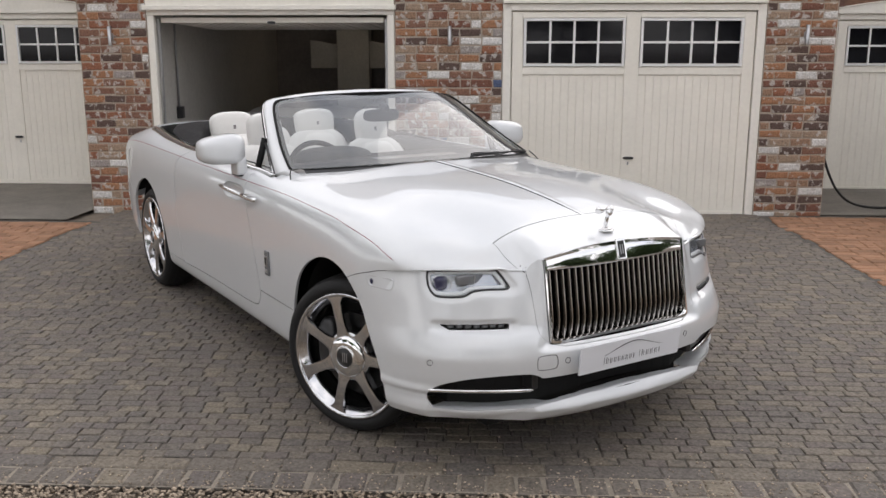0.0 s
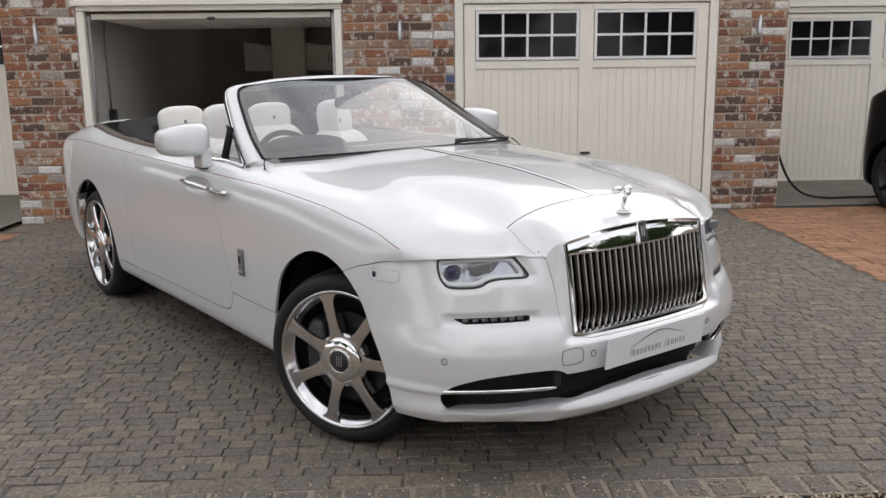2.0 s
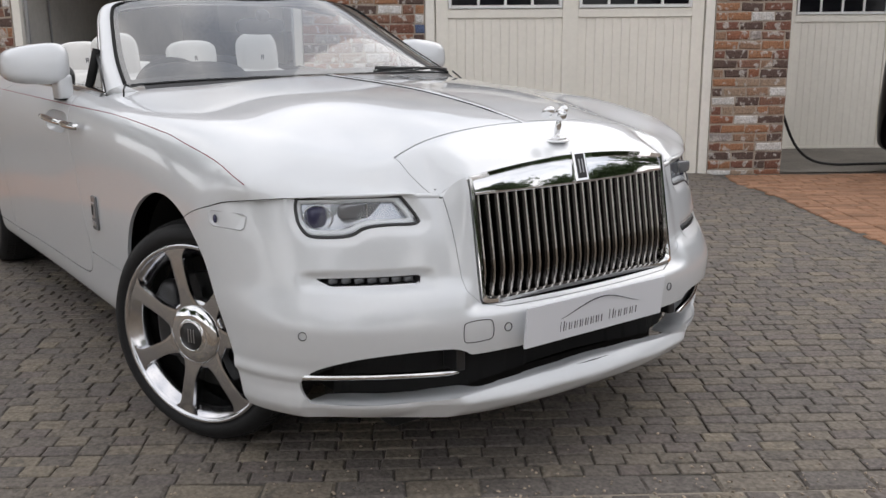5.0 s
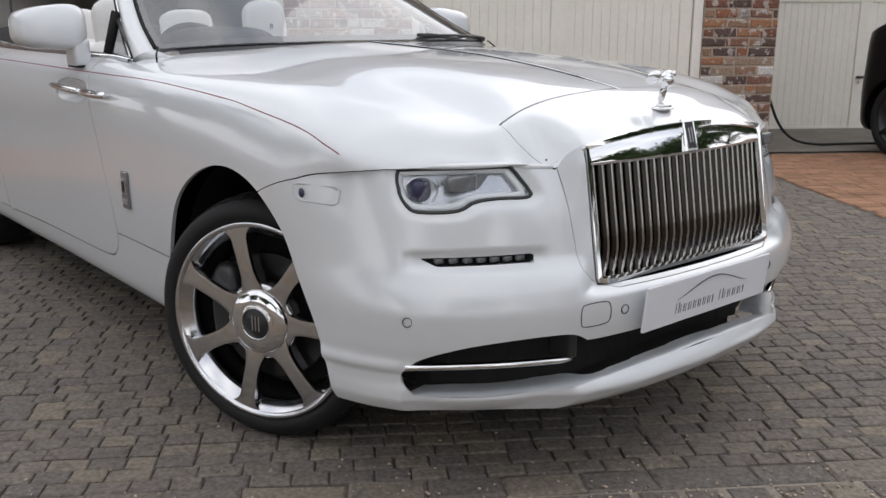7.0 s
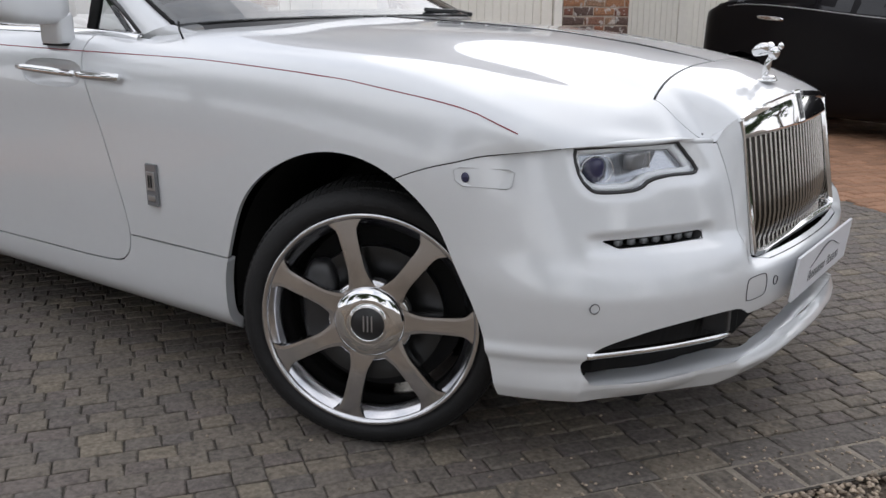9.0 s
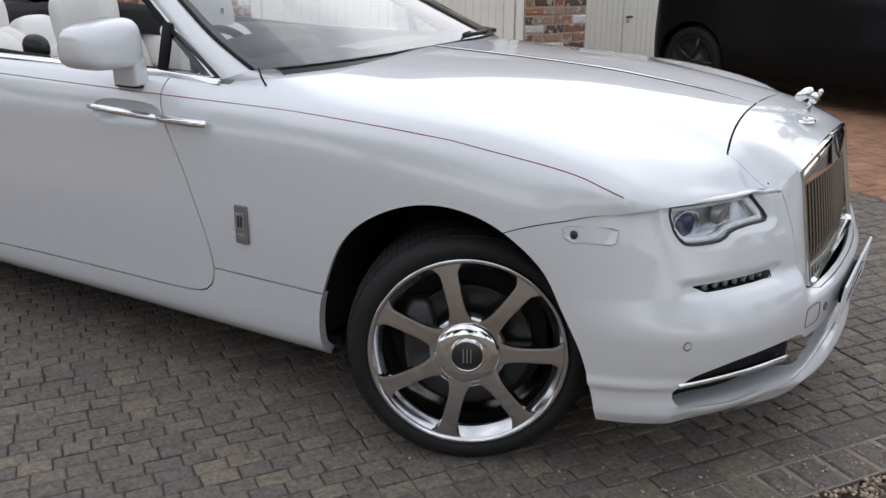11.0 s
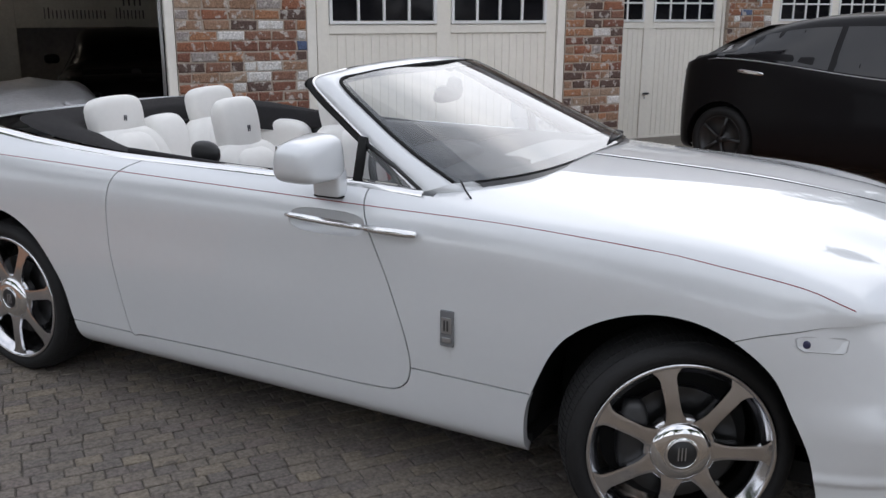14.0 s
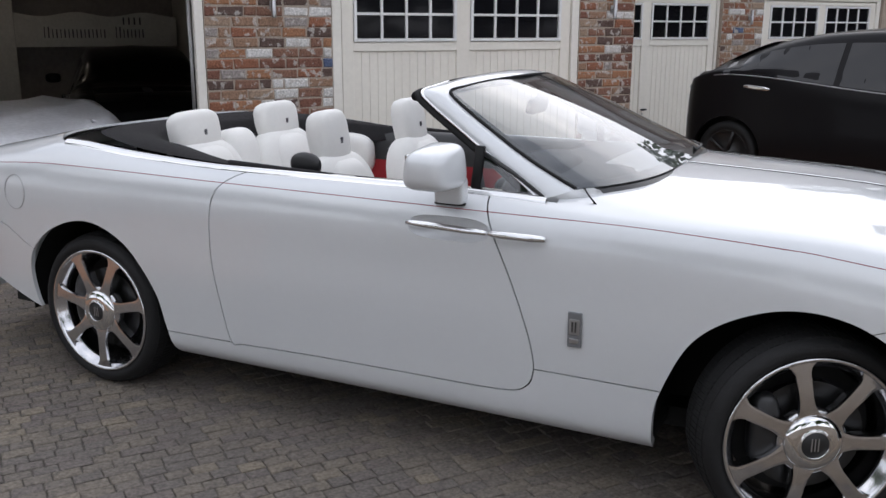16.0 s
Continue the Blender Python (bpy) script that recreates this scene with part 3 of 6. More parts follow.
left = trimmed("front_wings_and_bonnet", [grids[1]], PAINT, car, 0.012, flip=True)
house_fields = [house_a - SHUT, house_b - 0.0007, 0.775 - BX, BZ - np.interp(BX, *HOUSE_TOP)]
for s in (-1, 1):
    trimmed("grille_housing", [(side_of(BODY, s), house_fields)], PAINT, car, 0.012, flip=s > 0)
lower = VCOL <= SHOULDER
cols = SHOULDER + 1
for s in (-1, 1):
    P = side_of(BODY[:, :cols], s)
    c = lambda a: a[:, :cols]
    trimmed("door", [(P, [c(d_door) - GAP, -c(d_dish)])], PAINT, car, 0.014, flip=s > 0)
    trimmed("rear_quarter", [(P, [-1.6 - c(BX), -c(d_door) - GAP, -c(d_ar), c(BZ) - c(SEAM) - GAP])], PAINT, car, 0.014, flip=s > 0)
    trimmed("sill", [(P, [c(SEAM) - GAP - c(BZ), -c(d_door) - GAP, -c(d_ar), -c(d_af), -0.40 - c(BX), c(BX) + 3.2])], PAINT, car, 0.03, flip=s > 0)
    trimmed("rear_bumper", [(P, [c(SEAM) - GAP - c(BZ), -c(d_ar), -3.3 - c(BX), c(BZ) - 0.315 - 0.34 * np.clip(-3.54 - c(BX), 0, 0.5)])], PAINT, car, 0.02, flip=s > 0)
# rear deck behind the folded hood and the tail
deck_field = [-3.40 - BX - 0.30 * np.clip(1 - (BW / 0.80) ** 2, 0, 1) ** 0.6, VCOL - SHOULDER + 0.5]
for s in (-1, 1):
    trimmed("boot_lid", [(side_of(BODY[:, cols - 1:], s), [f[:, cols - 1:] for f in deck_field])], PAINT, car, 0.012, flip=s > 0)
tail = [(p[0], p[1] * s, p[2]) for s in (-1, 1) for p in (BODY[0] if s < 0 else BODY[0][::-1])]
build("tail_panel", tail, [tuple(range(len(tail)))], PAINT, car)

# dark inner shell behind the gaps, wheel housings and floor
rows = []
for i in [q for q in range(0, len(STATIONS), 4) if STATIONS[q] < 0.40]:
    sec = BODY[i, 3:SHOULDER - 2:3]
    rows.append([(p[0], -(p[1] - 0.035), p[2]) for p in sec])
for s in (1, -1):
    v = [(p[0], p[1] * s, p[2]) for r in rows for p in r]
    n_v = len(rows[0])
    keep = [f for f in grid_faces(len(rows), n_v) if not any(v[a][0] < -3.45 and v[a][2] < 0.50 or within(ARCH_F, np.array(v[a][0]), np.array(v[a][2])) > -0.02 or within(ARCH_R, np.array(v[a][0]), np.array(v[a][2])) > -0.02 for a in f)]
    build("inner_shell", v, keep, MATT, car)
block("underbody", (-4.2, -0.55, 0.16), (0.62, 0.55, 0.24), MATT, car)
for s in (-1, 1):
    block("sill_floor", (-2.72, min(s * 0.552, s * 0.80), 0.205), (-0.54, max(s * 0.552, s * 0.80), 0.237), MATT, car)
for cx, rad in ((-0.06, 0.495), (-3.18, 0.495)):
    for s in (-1, 1):
        v = []
        for y in (0.50, 0.86):
            v += [(cx + rad * math.cos(math.pi * k / 24), s * y, (0.27 if k in (0, 24) else 0.33 + rad * 0.97 * math.sin(math.pi * k / 24))) for k in range(25)]
        f = [(k, k + 1, 25 + k + 1, 25 + k) for k in range(24)] + [tuple(range(25))]
        build("wheel_housing", v, f, MATT, car)
block("engine_bay", (-0.9, -0.45, 0.3), (0.70, 0.45, 0.86), MATT, car)

# ---- front fascia ----
NU, NZ = 150, 120
us = np.linspace(0, 1, NU) ** 0.9 * (math.pi / 2)
zs = np.linspace(0.165, 0.905, NZ)
FX, FW, FZ = np.zeros((NU, NZ)), np.zeros((NU, NZ)), np.zeros((NU, NZ))
for j, z in enumerate(zs):
    n = float(nose_n(z))
    FX[:, j] = 0.2 + (float(nose_x(z)) - 0.2) * np.cos(us) ** (2 / n)
    FW[:, j] = (0.948 + float(side_prof(z))) * np.sin(us) ** (2 / n)
    FZ[:, j] = z
plain_x = curve([(0.17, 0.76), (0.43, 0.890), (0.50, 0.896), (0.55, 0.890), (0.72, 0.838), (0.85, 0.795), (0.93, 0.765)])
ease = np.clip((FW - 0.66) / 0.16, 0, 1) ** 2 * (3 - 2 * np.clip((FW - 0.66) / 0.16, 0, 1)) * (FZ > 0.5)
FX = FX * (1 - ease) + ease * (0.2 + (FX - 0.2) * (plain_x(FZ) - 0.2) / (nose_x(FZ) - 0.2))
more = np.linspace(0.2, 0.06, 14)[1:]
FX = np.concatenate([FX, np.repeat(more[:, None], NZ, 1)])
FW = np.concatenate([FW, np.array([[float(side_base(x)) + float(side_prof(z)) for z in zs] for x in more])])
FZ = np.concatenate([FZ, np.repeat(zs[None], len(more), 0)])
# the lamp face stands back from the housing, the bumper's upper edge and the slot for the day lamp are modelled in
sm = lambda v, a, b: np.clip((v - a) / (b - a), 0, 1) ** 2 * (3 - 2 * np.clip((v - a) / (b - a), 0, 1))
stand = sm(FZ, 0.528, 0.556) * (1 - sm(FW, 0.392, 0.468))
plane = 0.809 + np.where(FZ < 0.85, 0.16, 0.29) * (0.85 - FZ) - 0.030 * (FW / 0.385) ** 2
FX += stand * np.maximum(plane - FX, -0.06)
FX -= 0.75 * np.clip(0.284 - FZ, 0, 0.1)
# the day lamp's channel, with a soft ledge below it
chan = sm(FZ, 0.604, 0.622) * (1 - sm(FZ, 0.640, 0.664)) * sm(FW, 0.50, 0.53) * (1 - sm(FW, 0.775, 0.82))
FX -= 0.016 * chan
# the pressed crease from the wheel arch to the intake
crease = sm(FZ, 0.352, 0.368) * (1 - sm(FZ, 0.370, 0.402)) * sm(FW, 0.78, 0.85) * (1 - sm(FW, 0.93, 0.947))
FW += 0.006 * crease
FX += 0.004 * crease
# the splitter's plan is straight ahead, then swept back from a keel on either side
swept = np.interp(FW, [0.0, 0.30, 0.45, 0.83, 0.95], [0.905, 0.888, 0.852, 0.590, 0.30])
low = 1 - sm(FZ, 0.29, 0.33)
FX += low * sm(FX, 0.55, 0.62) * np.clip(swept - 0.75 * np.clip(0.284 - FZ, 0, 0.1) - FX, -0.035, 0.0)
FASCIA = np.stack([FX, FW, FZ], -1)


def front_x(w, z):
    """The fascia's x at a half width and a height."""
    j = int(np.argmin(abs(zs - z)))
    return float(np.interp(abs(w), FW[:, j], FX[:, j]))


LAMP = smooth_line([(0.783, 0.839), (0.765, 0.847), (0.66, 0.849), (0.56, 0.848), (0.541, 0.840), (0.516, 0.790), (0.518, 0.780), (0.535, 0.775), (0.60, 0.776), (0.65, 0.770), (0.68, 0.754), (0.71, 0.748), (0.758, 0.748), (0.778, 0.758), (0.788, 0.79)], 4, True)
SLOT = [(0.775, 0.640), (0.532, 0.642), (0.540, 0.622), (0.745, 0.620)]
GRILLE = smooth_line([(-0.2, 0.96), (0.20, 0.935), (0.385, 0.898), (0.390, 0.888), (0.390, 0.570), (0.385, 0.556), (0.372, 0.551), (0.33, 0.550), (0.10, 0.550), (-0.15, 0.550), (-0.2, 0.552)], 4, True)
INTAKE = smooth_line([(-0.2, 0.425), (0.40, 0.422), (0.44, 0.428), (0.49, 0.446), (0.60, 0.447), (0.70, 0.436), (0.76, 0.418), (0.80, 0.395), (0.825, 0.365), (0.826, 0.335), (0.815, 0.308), (0.795, 0.293), (0.70, 0.289), (0.60, 0.291), (0.50, 0.298), (0.40, 0.310), (0.2, 0.322), (-0.2, 0.326)], 4, True)
# the lamp stands back under the brow, most at its upper and inner edges
d_lamp = within(LAMP, FW, FZ)
lean_in = np.clip((FZ - 0.755) / 0.08, 0, 1) * 0.55 + np.clip((0.62 - FW) / 0.10, 0, 1) * 0.45
FX -= sm(d_lamp, -0.026, -0.003) * (0.004 + 0.012 * np.clip(lean_in, 0, 1)) * (FW > 0.45)
FASCIA = np.stack([FX, FW, FZ], -1)
f_arch = within(ARCH_F, FX, FZ)
f_lamp, f_slot, f_grille, f_int = (within(q, FW, FZ) for q in (LAMP, SLOT, GRILLE, INTAKE))
top = np.where(FW > 0.449, lip(FX) - GAP * 0.6, np.interp(FW, *FACE_TOP))
seam_w = np.interp(FZ, [0.50, 0.597, 0.70, 0.78, 0.842, 0.92], [0.428, 0.434, 0.440, 0.444, 0.449, 0.456])
in_panel = np.minimum(seam_w - FW, FZ - np.interp(FW, [0.33, 0.386, 0.434, 0.46], [0.542, 0.553, 0.597, 0.62]))
bumper_fields = [top - FZ, -f_lamp - 0.003, -f_slot, -f_int, -in_panel - 0.0007, -f_arch, FX - 0.085, -f_grille, FZ - np.interp(FW, [0, 0.3, 0.55, 0.8, 0.95], [0.224, 0.226, 0.236, 0.247, 0.253])]
panel_fields = [top - FZ, in_panel - 0.0007, -f_grille]
for s in (-1, 1):
    trimmed("front_bumper", [(side_of(FASCIA, s), bumper_fields)], PAINT, car, 0.011, flip=s < 0)
    trimmed("grille_housing", [(side_of(FASCIA, s), panel_fields)], PAINT, car, 0.02, flip=s < 0)
    # rounded shoulder that closes the housing between its top and its face
    sh_v = []
    for w in np.linspace(0.375, 0.452, 14):
        zf = float(np.interp(w, *FACE_TOP))
        pf = np.array((front_x(w, zf), w, zf))
        best = None
        for x in np.linspace(0.60, 0.775, 60):
            row = BODY[int(np.argmin(abs(STATIONS - x))), SHOULDER:]
            zb = float(np.interp(-w, -row[:, 1], row[:, 2]))
            gap_ = zb - float(np.interp(x, *HOUSE_TOP))
            if best is None or gap_ > 0:
                best = np.array((x, w, zb))
        for q in np.linspace(-0.06, 1.06, 9):
            p = best * (1 - q) + pf * q
            bulge = 0.10 * np.linalg.norm(pf - best) * 4 * max(0.0, q * (1 - q))
            sh_v.append((p[0] + bulge * 0.6 - 0.0015, s * p[1], p[2] + bulge * 0.8 - 0.0015))
    build("housing_shoulder", sh_v, [f if s > 0 else f[::-1] for f in grid_faces(14, 9)], PAINT, car)


def ribbon(name, line, width, material, parent, lift=0.001, side=1, label=""):
    """A thin strip along points (x, w, z) that lies on the body's side."""
    v, f = [], []
    for x, w, z in line:
        v += [(x, side * (w + lift), z - width / 2), (x, side * (w + lift), z + width / 2)]
    f = [(2 * i, 2 * i + 1, 2 * i + 3, 2 * i + 2) for i in range(len(line) - 1)]
    return build(name, v, f, material, parent, label)


f5w, f5z = FEATURES[0]
for s in (-1, 1):
    ribbon("coachline", [(x, on_body(x, float(f5z(x)) + 0.020 * min(1, (0.45 - x) / 0.5)), float(f5z(x)) + 0.020 * min(1, (0.45 - x) / 0.5)) for x in np.linspace(-3.95, 0.44, 90)], 0.0032, COACH, car, 0.0012, s, "thin dark red painted line")

# chrome waist strip from the windscreen to behind the folded hood
strip = [(x, float(FEATURES[1][0](x)) - 0.012, float(FEATURES[1][1](x)) + 0.006) for x in np.linspace(-0.97, -3.40, 60)]
for s in (-1, 1):
    v, f = [], []
    for i, (x, w, z) in enumerate(strip):
        rise = 0.002 + 0.005 * sm(x, -2.4, -3.2)
        v += [(x, s * (w + 0.016), z - 0.010), (x, s * (w + 0.012), z + 0.006), (x, s * (w - 0.004 - rise * 0.6), z + 0.010 + rise), (x, s * (w - 0.030 - rise), z + 0.010 + rise), (x, s * (w - 0.034 - rise), z - 0.03)]
    f = grid_faces(len(strip), 5)
    build("waist_strip", v, f, CHROME, car, "polished chrome waist strip")
    v = []
    for x, w, z in strip[:42]:
        v += [(x, s * (w - 0.032), z + 0.011), (x, s * (w - 0.07), z + 0.006), (x, s * (w - 0.11), z - 0.02), (x, s * (w - 0.12), z - 0.10), (x, s * (w - 0.125), z - 0.17)]
    build("door_lining", v, grid_faces(42, 5), BLACK if s > 0 else FABRIC, car)
    v = [(x, s * (w - 0.126 - 0.012 * (k == 1)), z - dz) for x, w, z in strip[:42] for k, dz in enumerate((0.168, 0.24, 0.62))]
    build("door_panel", v, grid_faces(42, 3), REDTRIM, car, "red leather lower door panel")

# bonnet centre spine, a low pressed ridge
v = []
for x in np.linspace(-0.66, 0.56, 40):
    i = int(np.argmin(abs(STATIONS - x)))
    zc = float(FEATURES[-1][1](x))
    a = min(1.0, (0.57 - x) / 0.5)
    for dy, dz in ((-0.030, -0.001), (-0.0245, -0.0005), (-0.020, 0.0022 * a), (0.020, 0.0022 * a), (0.0245, -0.0005), (0.030, -0.001)):
        v.append((x, dy * (0.55 + 0.45 * a), zc + dz))
build("bonnet_spine", v, grid_faces(40, 6), PAINT, car)
tube("spine_gap", [(x, -0.028 * (0.55 + 0.45 * min(1.0, (0.57 - x) / 0.5)), float(FEATURES[-1][1](x)) + 0.0005) for x in np.linspace(-0.64, 0.56, 24)], [0.0026] * 20 + [0.003, 0.0016, 0.0012, 0.0006], MATT, car)

# ---- windscreen, frame, quarter glass ----
def ws_edge(s):
    """Glass edge: s from 0 (right base) over the top to 1 (left base)."""
    pts = smooth_line([(-0.848, -0.762, 1.108), (-1.05, -0.726, 1.19), (-1.25, -0.674, 1.297), (-1.40, -0.625, 1.385), (-1.437, -0.585, 1.414), (-1.41, -0.50, 1.425), (-1.375, -0.33, 1.438), (-1.355, 0, 1.445),
                       (-1.375, 0.33, 1.438), (-1.41, 0.50, 1.425), (-1.437, 0.585, 1.414), (-1.40, 0.625, 1.385), (-1.25, 0.674, 1.297), (-1.05, 0.726, 1.19), (-0.848, 0.762, 1.108)], 6)
    return pts


def ws_outer():
    return smooth_line([(-1.005, -0.812, 1.052), (-1.17, -0.770, 1.155), (-1.36, -0.712, 1.265), (-1.53, -0.655, 1.362), (-1.60, -0.600, 1.405), (-1.585, -0.50, 1.425), (-1.545, -0.33, 1.448), (-1.52, 0, 1.457),
                        (-1.545, 0.33, 1.448), (-1.585, 0.50, 1.425), (-1.60, 0.600, 1.405), (-1.53, 0.655, 1.362), (-1.36, 0.712, 1.265), (-1.17, 0.770, 1.155), (-1.005, 0.812, 1.052)], 6)


I, O = ws_edge(0), ws_outer()
I = I + 0.24 * (O - I)
mid = np.array((-1.2, 0, 1.05))
v, K = [], 7
for a, b in zip(I, O):
    out = (a + b) / 2 - mid
    out /= np.linalg.norm(out)
    for k in range(K):
        t = k / (K - 1)
        v.append(a + (b - a) * t + out * (0.024 * 4 * t * (1 - t) * (1 - 0.3 * t)))
    v.append(b - out * 0.030)
    v.append(a + (b - a) * 0.35 - out * 0.045)
    v.append(a - out * 0.030)
bm = bmesh.new()
vs = [bm.verts.new(p) for p in v]
for f in grid_faces(len(I), K + 3, True):
    bm.faces.new([vs[q] for q in f])
frame_ob = part("windscreen_frame", bm, PAINT, car)
# base of the pillars, running down into the wings
for s in (-1, 1):
    root = [np.array(v[k]) * np.array((1, -1, 1)) for k in range(K)]
    foot_v = []
    for q in np.linspace(0, 1, 9):
        for k in range(K):
            t = k / (K - 1)
            tx, tw = -0.70 - 0.255 * t, 0.715 + 0.090 * t
            row = BODY[int(np.argmin(abs(STATIONS - tx))), SHOULDER:]
            goal = np.array((tx, tw, float(np.interp(-tw, -row[:, 1], row[:, 2])) - 0.014))
            p = root[k] * (1 - q) + goal * q
            p[2] -= 0.006 * math.sin(math.pi * q)
            foot_v.append((p[0], p[1] * s, p[2]))
    build("pillar_foot", foot_v, [f if s > 0 else f[::-1] for f in grid_faces(9, K)], PAINT, car)
    tube("scuttle_gap", [(-0.850, s * 0.775, 1.104), (-0.822, s * 0.795, 1.078), (-0.790, s * 0.806, 1.050)], 0.0032, MATT, car)
    tube("frame_strip", [(p[0] + 0.004, p[1] * (-s if s > 0 else 1) * (1 if s < 0 else 1), p[2] + 0.002) for p in O[:34]] if s < 0 else [(p[0] + 0.004, -p[1], p[2] + 0.002) for p in O[:34]], 0.006, CHROME, car)
# black gasket round the glass
tube("glass_gasket", [(p[0] + 0.004, p[1] * 0.995, p[2] + 0.002) for p in I], 0.007, MATT, car)
# dark header seal along the top
tube("header_seal", [(p[0] - 0.03, p[1] * 0.985, p[2] - 0.020) for p in O[24:-24]], 0.019, MATT, car)
for s in (-1, 1):
    tube("side_seal", [(p[0] - 0.018, -s * p[1] * -1 * 0.985 if s > 0 else p[1] * 0.985, p[2] - 0.010) for p in O[:26]] if s < 0 else [(p[0] - 0.018, -p[1] * 0.985, p[2] - 0.010) for p in O[:26]], 0.014, MATT, car)


def ws_point(u, t):
    """Windscreen glass: u across (-1..1), t from base to top; it meets the frame's inner edge."""
    q = min(max(t, 0.0), 1.0) * 24
    k = min(int(q), 23)
    e = Vector(I[k]).lerp(Vector(I[k + 1]), q - k)
    c = Vector((-0.645, 0, 1.120)).lerp(Vector((-1.395, 0, 1.446)), t)
    bow = abs(u) ** 4.6
    p = Vector((c.x + (e.x - c.x) * bow, -e.y * u, c.z + (e.z - c.z) * bow))
    return p + Vector((0.45, 0, 0.9)) * (0.012 * 4 * t * (1 - t) * (1 - u * u))


gv = [ws_point(-1.0 + 2.0 * i / 40, j / 20) for i in range(41) for j in range(21)]
pane = build("windscreen_glass", gv, grid_faces(41, 21), WINDSCREEN, car, "clear curved windscreen glass")
pane.visible_shadow = False
for nm, us_, ts_ in (("frit_band", (-1.0, -0.968), (0, 1)), ("frit_band", (0.968, 1.0), (0, 1)), ("frit_band", (-0.968, 0.968), (0, 0.06)), ("frit_band", (-0.968, 0.968), (0.95, 1))):
    fv = [ws_point(us_[0] + (us_[1] - us_[0]) * i / 30, ts_[0] + (ts_[1] - ts_[0]) * j / 12) - Vector((0.0012, 0, 0.0024)) for i in range(31) for j in range(13)]
    build(nm, fv, grid_faces(31, 13), BLACK, car)
for s in (-1, 1):
    a, b, c_ = (-1.262, s * 0.800, 1.072), (-0.985, s * 0.808, 1.062), (-1.262, s * 0.752, 1.205)
    q = build("quarter_glass", [a, b, c_], [(0, 1, 2) if s < 0 else (0, 2, 1)], WINDSCREEN, car)
    q.visible_shadow = False
    tube("quarter_frame", [c_, (-1.12, s * 0.782, 1.138), b], 0.009, BLACK, car)
    tube("quarter_post", [(a[0] - 0.004, a[1], 1.06), (c_[0] - 0.004, c_[1], 1.225)], 0.019, MATT, car)
    tube("quarter_base", [(-1.255, s * 0.806, 1.066), (-0.975, s * 0.818, 1.056)], 0.010, CHROME, car)
# scuttle, wipers
sv = []
for i in range(31):
    u = -0.93 + 1.86 * i / 30
    p = ws_point(u, 0.0)
    sv += [p + Vector((-0.02, 0, -0.004)), p + Vector((0.012, 0, -0.012)), p + Vector((0.05, 0, -0.05))]
build("scuttle", sv, grid_faces(31, 3), BLACK, car)
for y0, y1, t1 in ((0.66, 0.22, 0.03),):
    p0, p1 = ws_point(y0 / 0.765, 0.02), ws_point(y1 / 0.765, t1)
    tube("wiper_arm", [p0 + Vector((0.03, 0, 0.0)), p0 + Vector((0.0, -0.05, 0.014)), p1 + Vector((0.01, 0, 0.008))], [0.010, 0.007, 0.005], BLACK, car)
    tube("wiper_blade", [ws_point((y0 - 0.02) / 0.765, 0.02) + Vector((0.006, 0, 0.005)), ws_point((y0 + y1) / 2 / 0.765, t1 * 0.9) + Vector((0.006, 0, 0.005)), p1 + Vector((0.008, 0, 0.004))], 0.005, BLACK, car)

# ---- hood cover behind the cabin ----
tv = []
nT = 49
for i in range(nT):
    th = math.pi * i / (nT - 1)
    cy, cx_ = math.cos(th), math.sin(th)
    back = sm(np.array(abs(cx_)), 0.0, 1.0)
    for k in range(9):
        t = k / 8
        xo, wo, zo = -2.42 - 0.98 * cx_ ** 0.75 - 0.27 * max(0.0, cx_ - 0.75) * 4 * 0.35, 0.806, 1.083 + 0.066 * min(1, cx_ * 1.1)
        near = 1 - min(1.0, cx_ * 2.0)
        xi, wi, zi = -2.30 - 0.92 * cx_ ** 0.9, 0.640 + 0.135 * near, 1.075 + 0.035 * cx_
        w = wo * math.copysign(abs(cy) ** 0.34, cy) * (1 - t) + wi * math.copysign(abs(cy) ** 0.55, cy) * t
        tv.append((xo * (1 - t) + xi * t, w, zo * (1 - t) + zi * t + 0.030 * min(1.0, cx_ * 2.2) * math.sin(math.pi * t) ** 0.7 - (0.10 - 0.06 * near if k == 8 else 0)))
build("hood_cover", tv, grid_faces(nT, 9), FABRIC, car, "dark fabric cover over the folded hood")
for s in (-1, 1):
    tube("hood_seal", [(-2.44, s * 0.785, 1.083), (-2.20, s * 0.783, 1.076), (-1.90, s * 0.780, 1.068), (-1.45, s * 0.776, 1.060)], [0.016, 0.014, 0.011, 0.007], FABRIC, car)
# ---- cabin ----
block("bulkhead", (-0.80, -0.84, 0.24), (-0.76, 0.84, 0.92), MATT, car, 0.0)
block("floor_pan", (-3.2, -0.74, 0.215), (-0.80, 0.74, 0.236), MATT, car, 0.0)
block("cabin_floor", (-3.2, -0.62, 0.24), (-1.0, 0.62, 0.30), REDTRIM, car)
bm = bmesh.new()
cushion(bm, (-0.97, 0, 0.995), (0.64, 1.46, 0.25), power=4)
cushion(bm, (-1.13, -0.40, 1.085), (0.24, 0.46, 0.17), power=3)
part("dashboard", bm, DASH, car, "dark dashboard top")
block("console", (-2.3, -0.12, 0.30), (-1.15, 0.12, 0.72), LEATHER, car, 0.03)
tube("steering_wheel", [(-1.32 - 0.075 * math.sin(a), -0.40 + 0.185 * math.cos(a), 1.00 + 0.17 * math.sin(a)) for a in np.linspace(0, 2 * math.pi, 40, endpoint=False)], 0.016, DASH, car, "dark leather steering wheel", closed=True)
bm = bmesh.new()
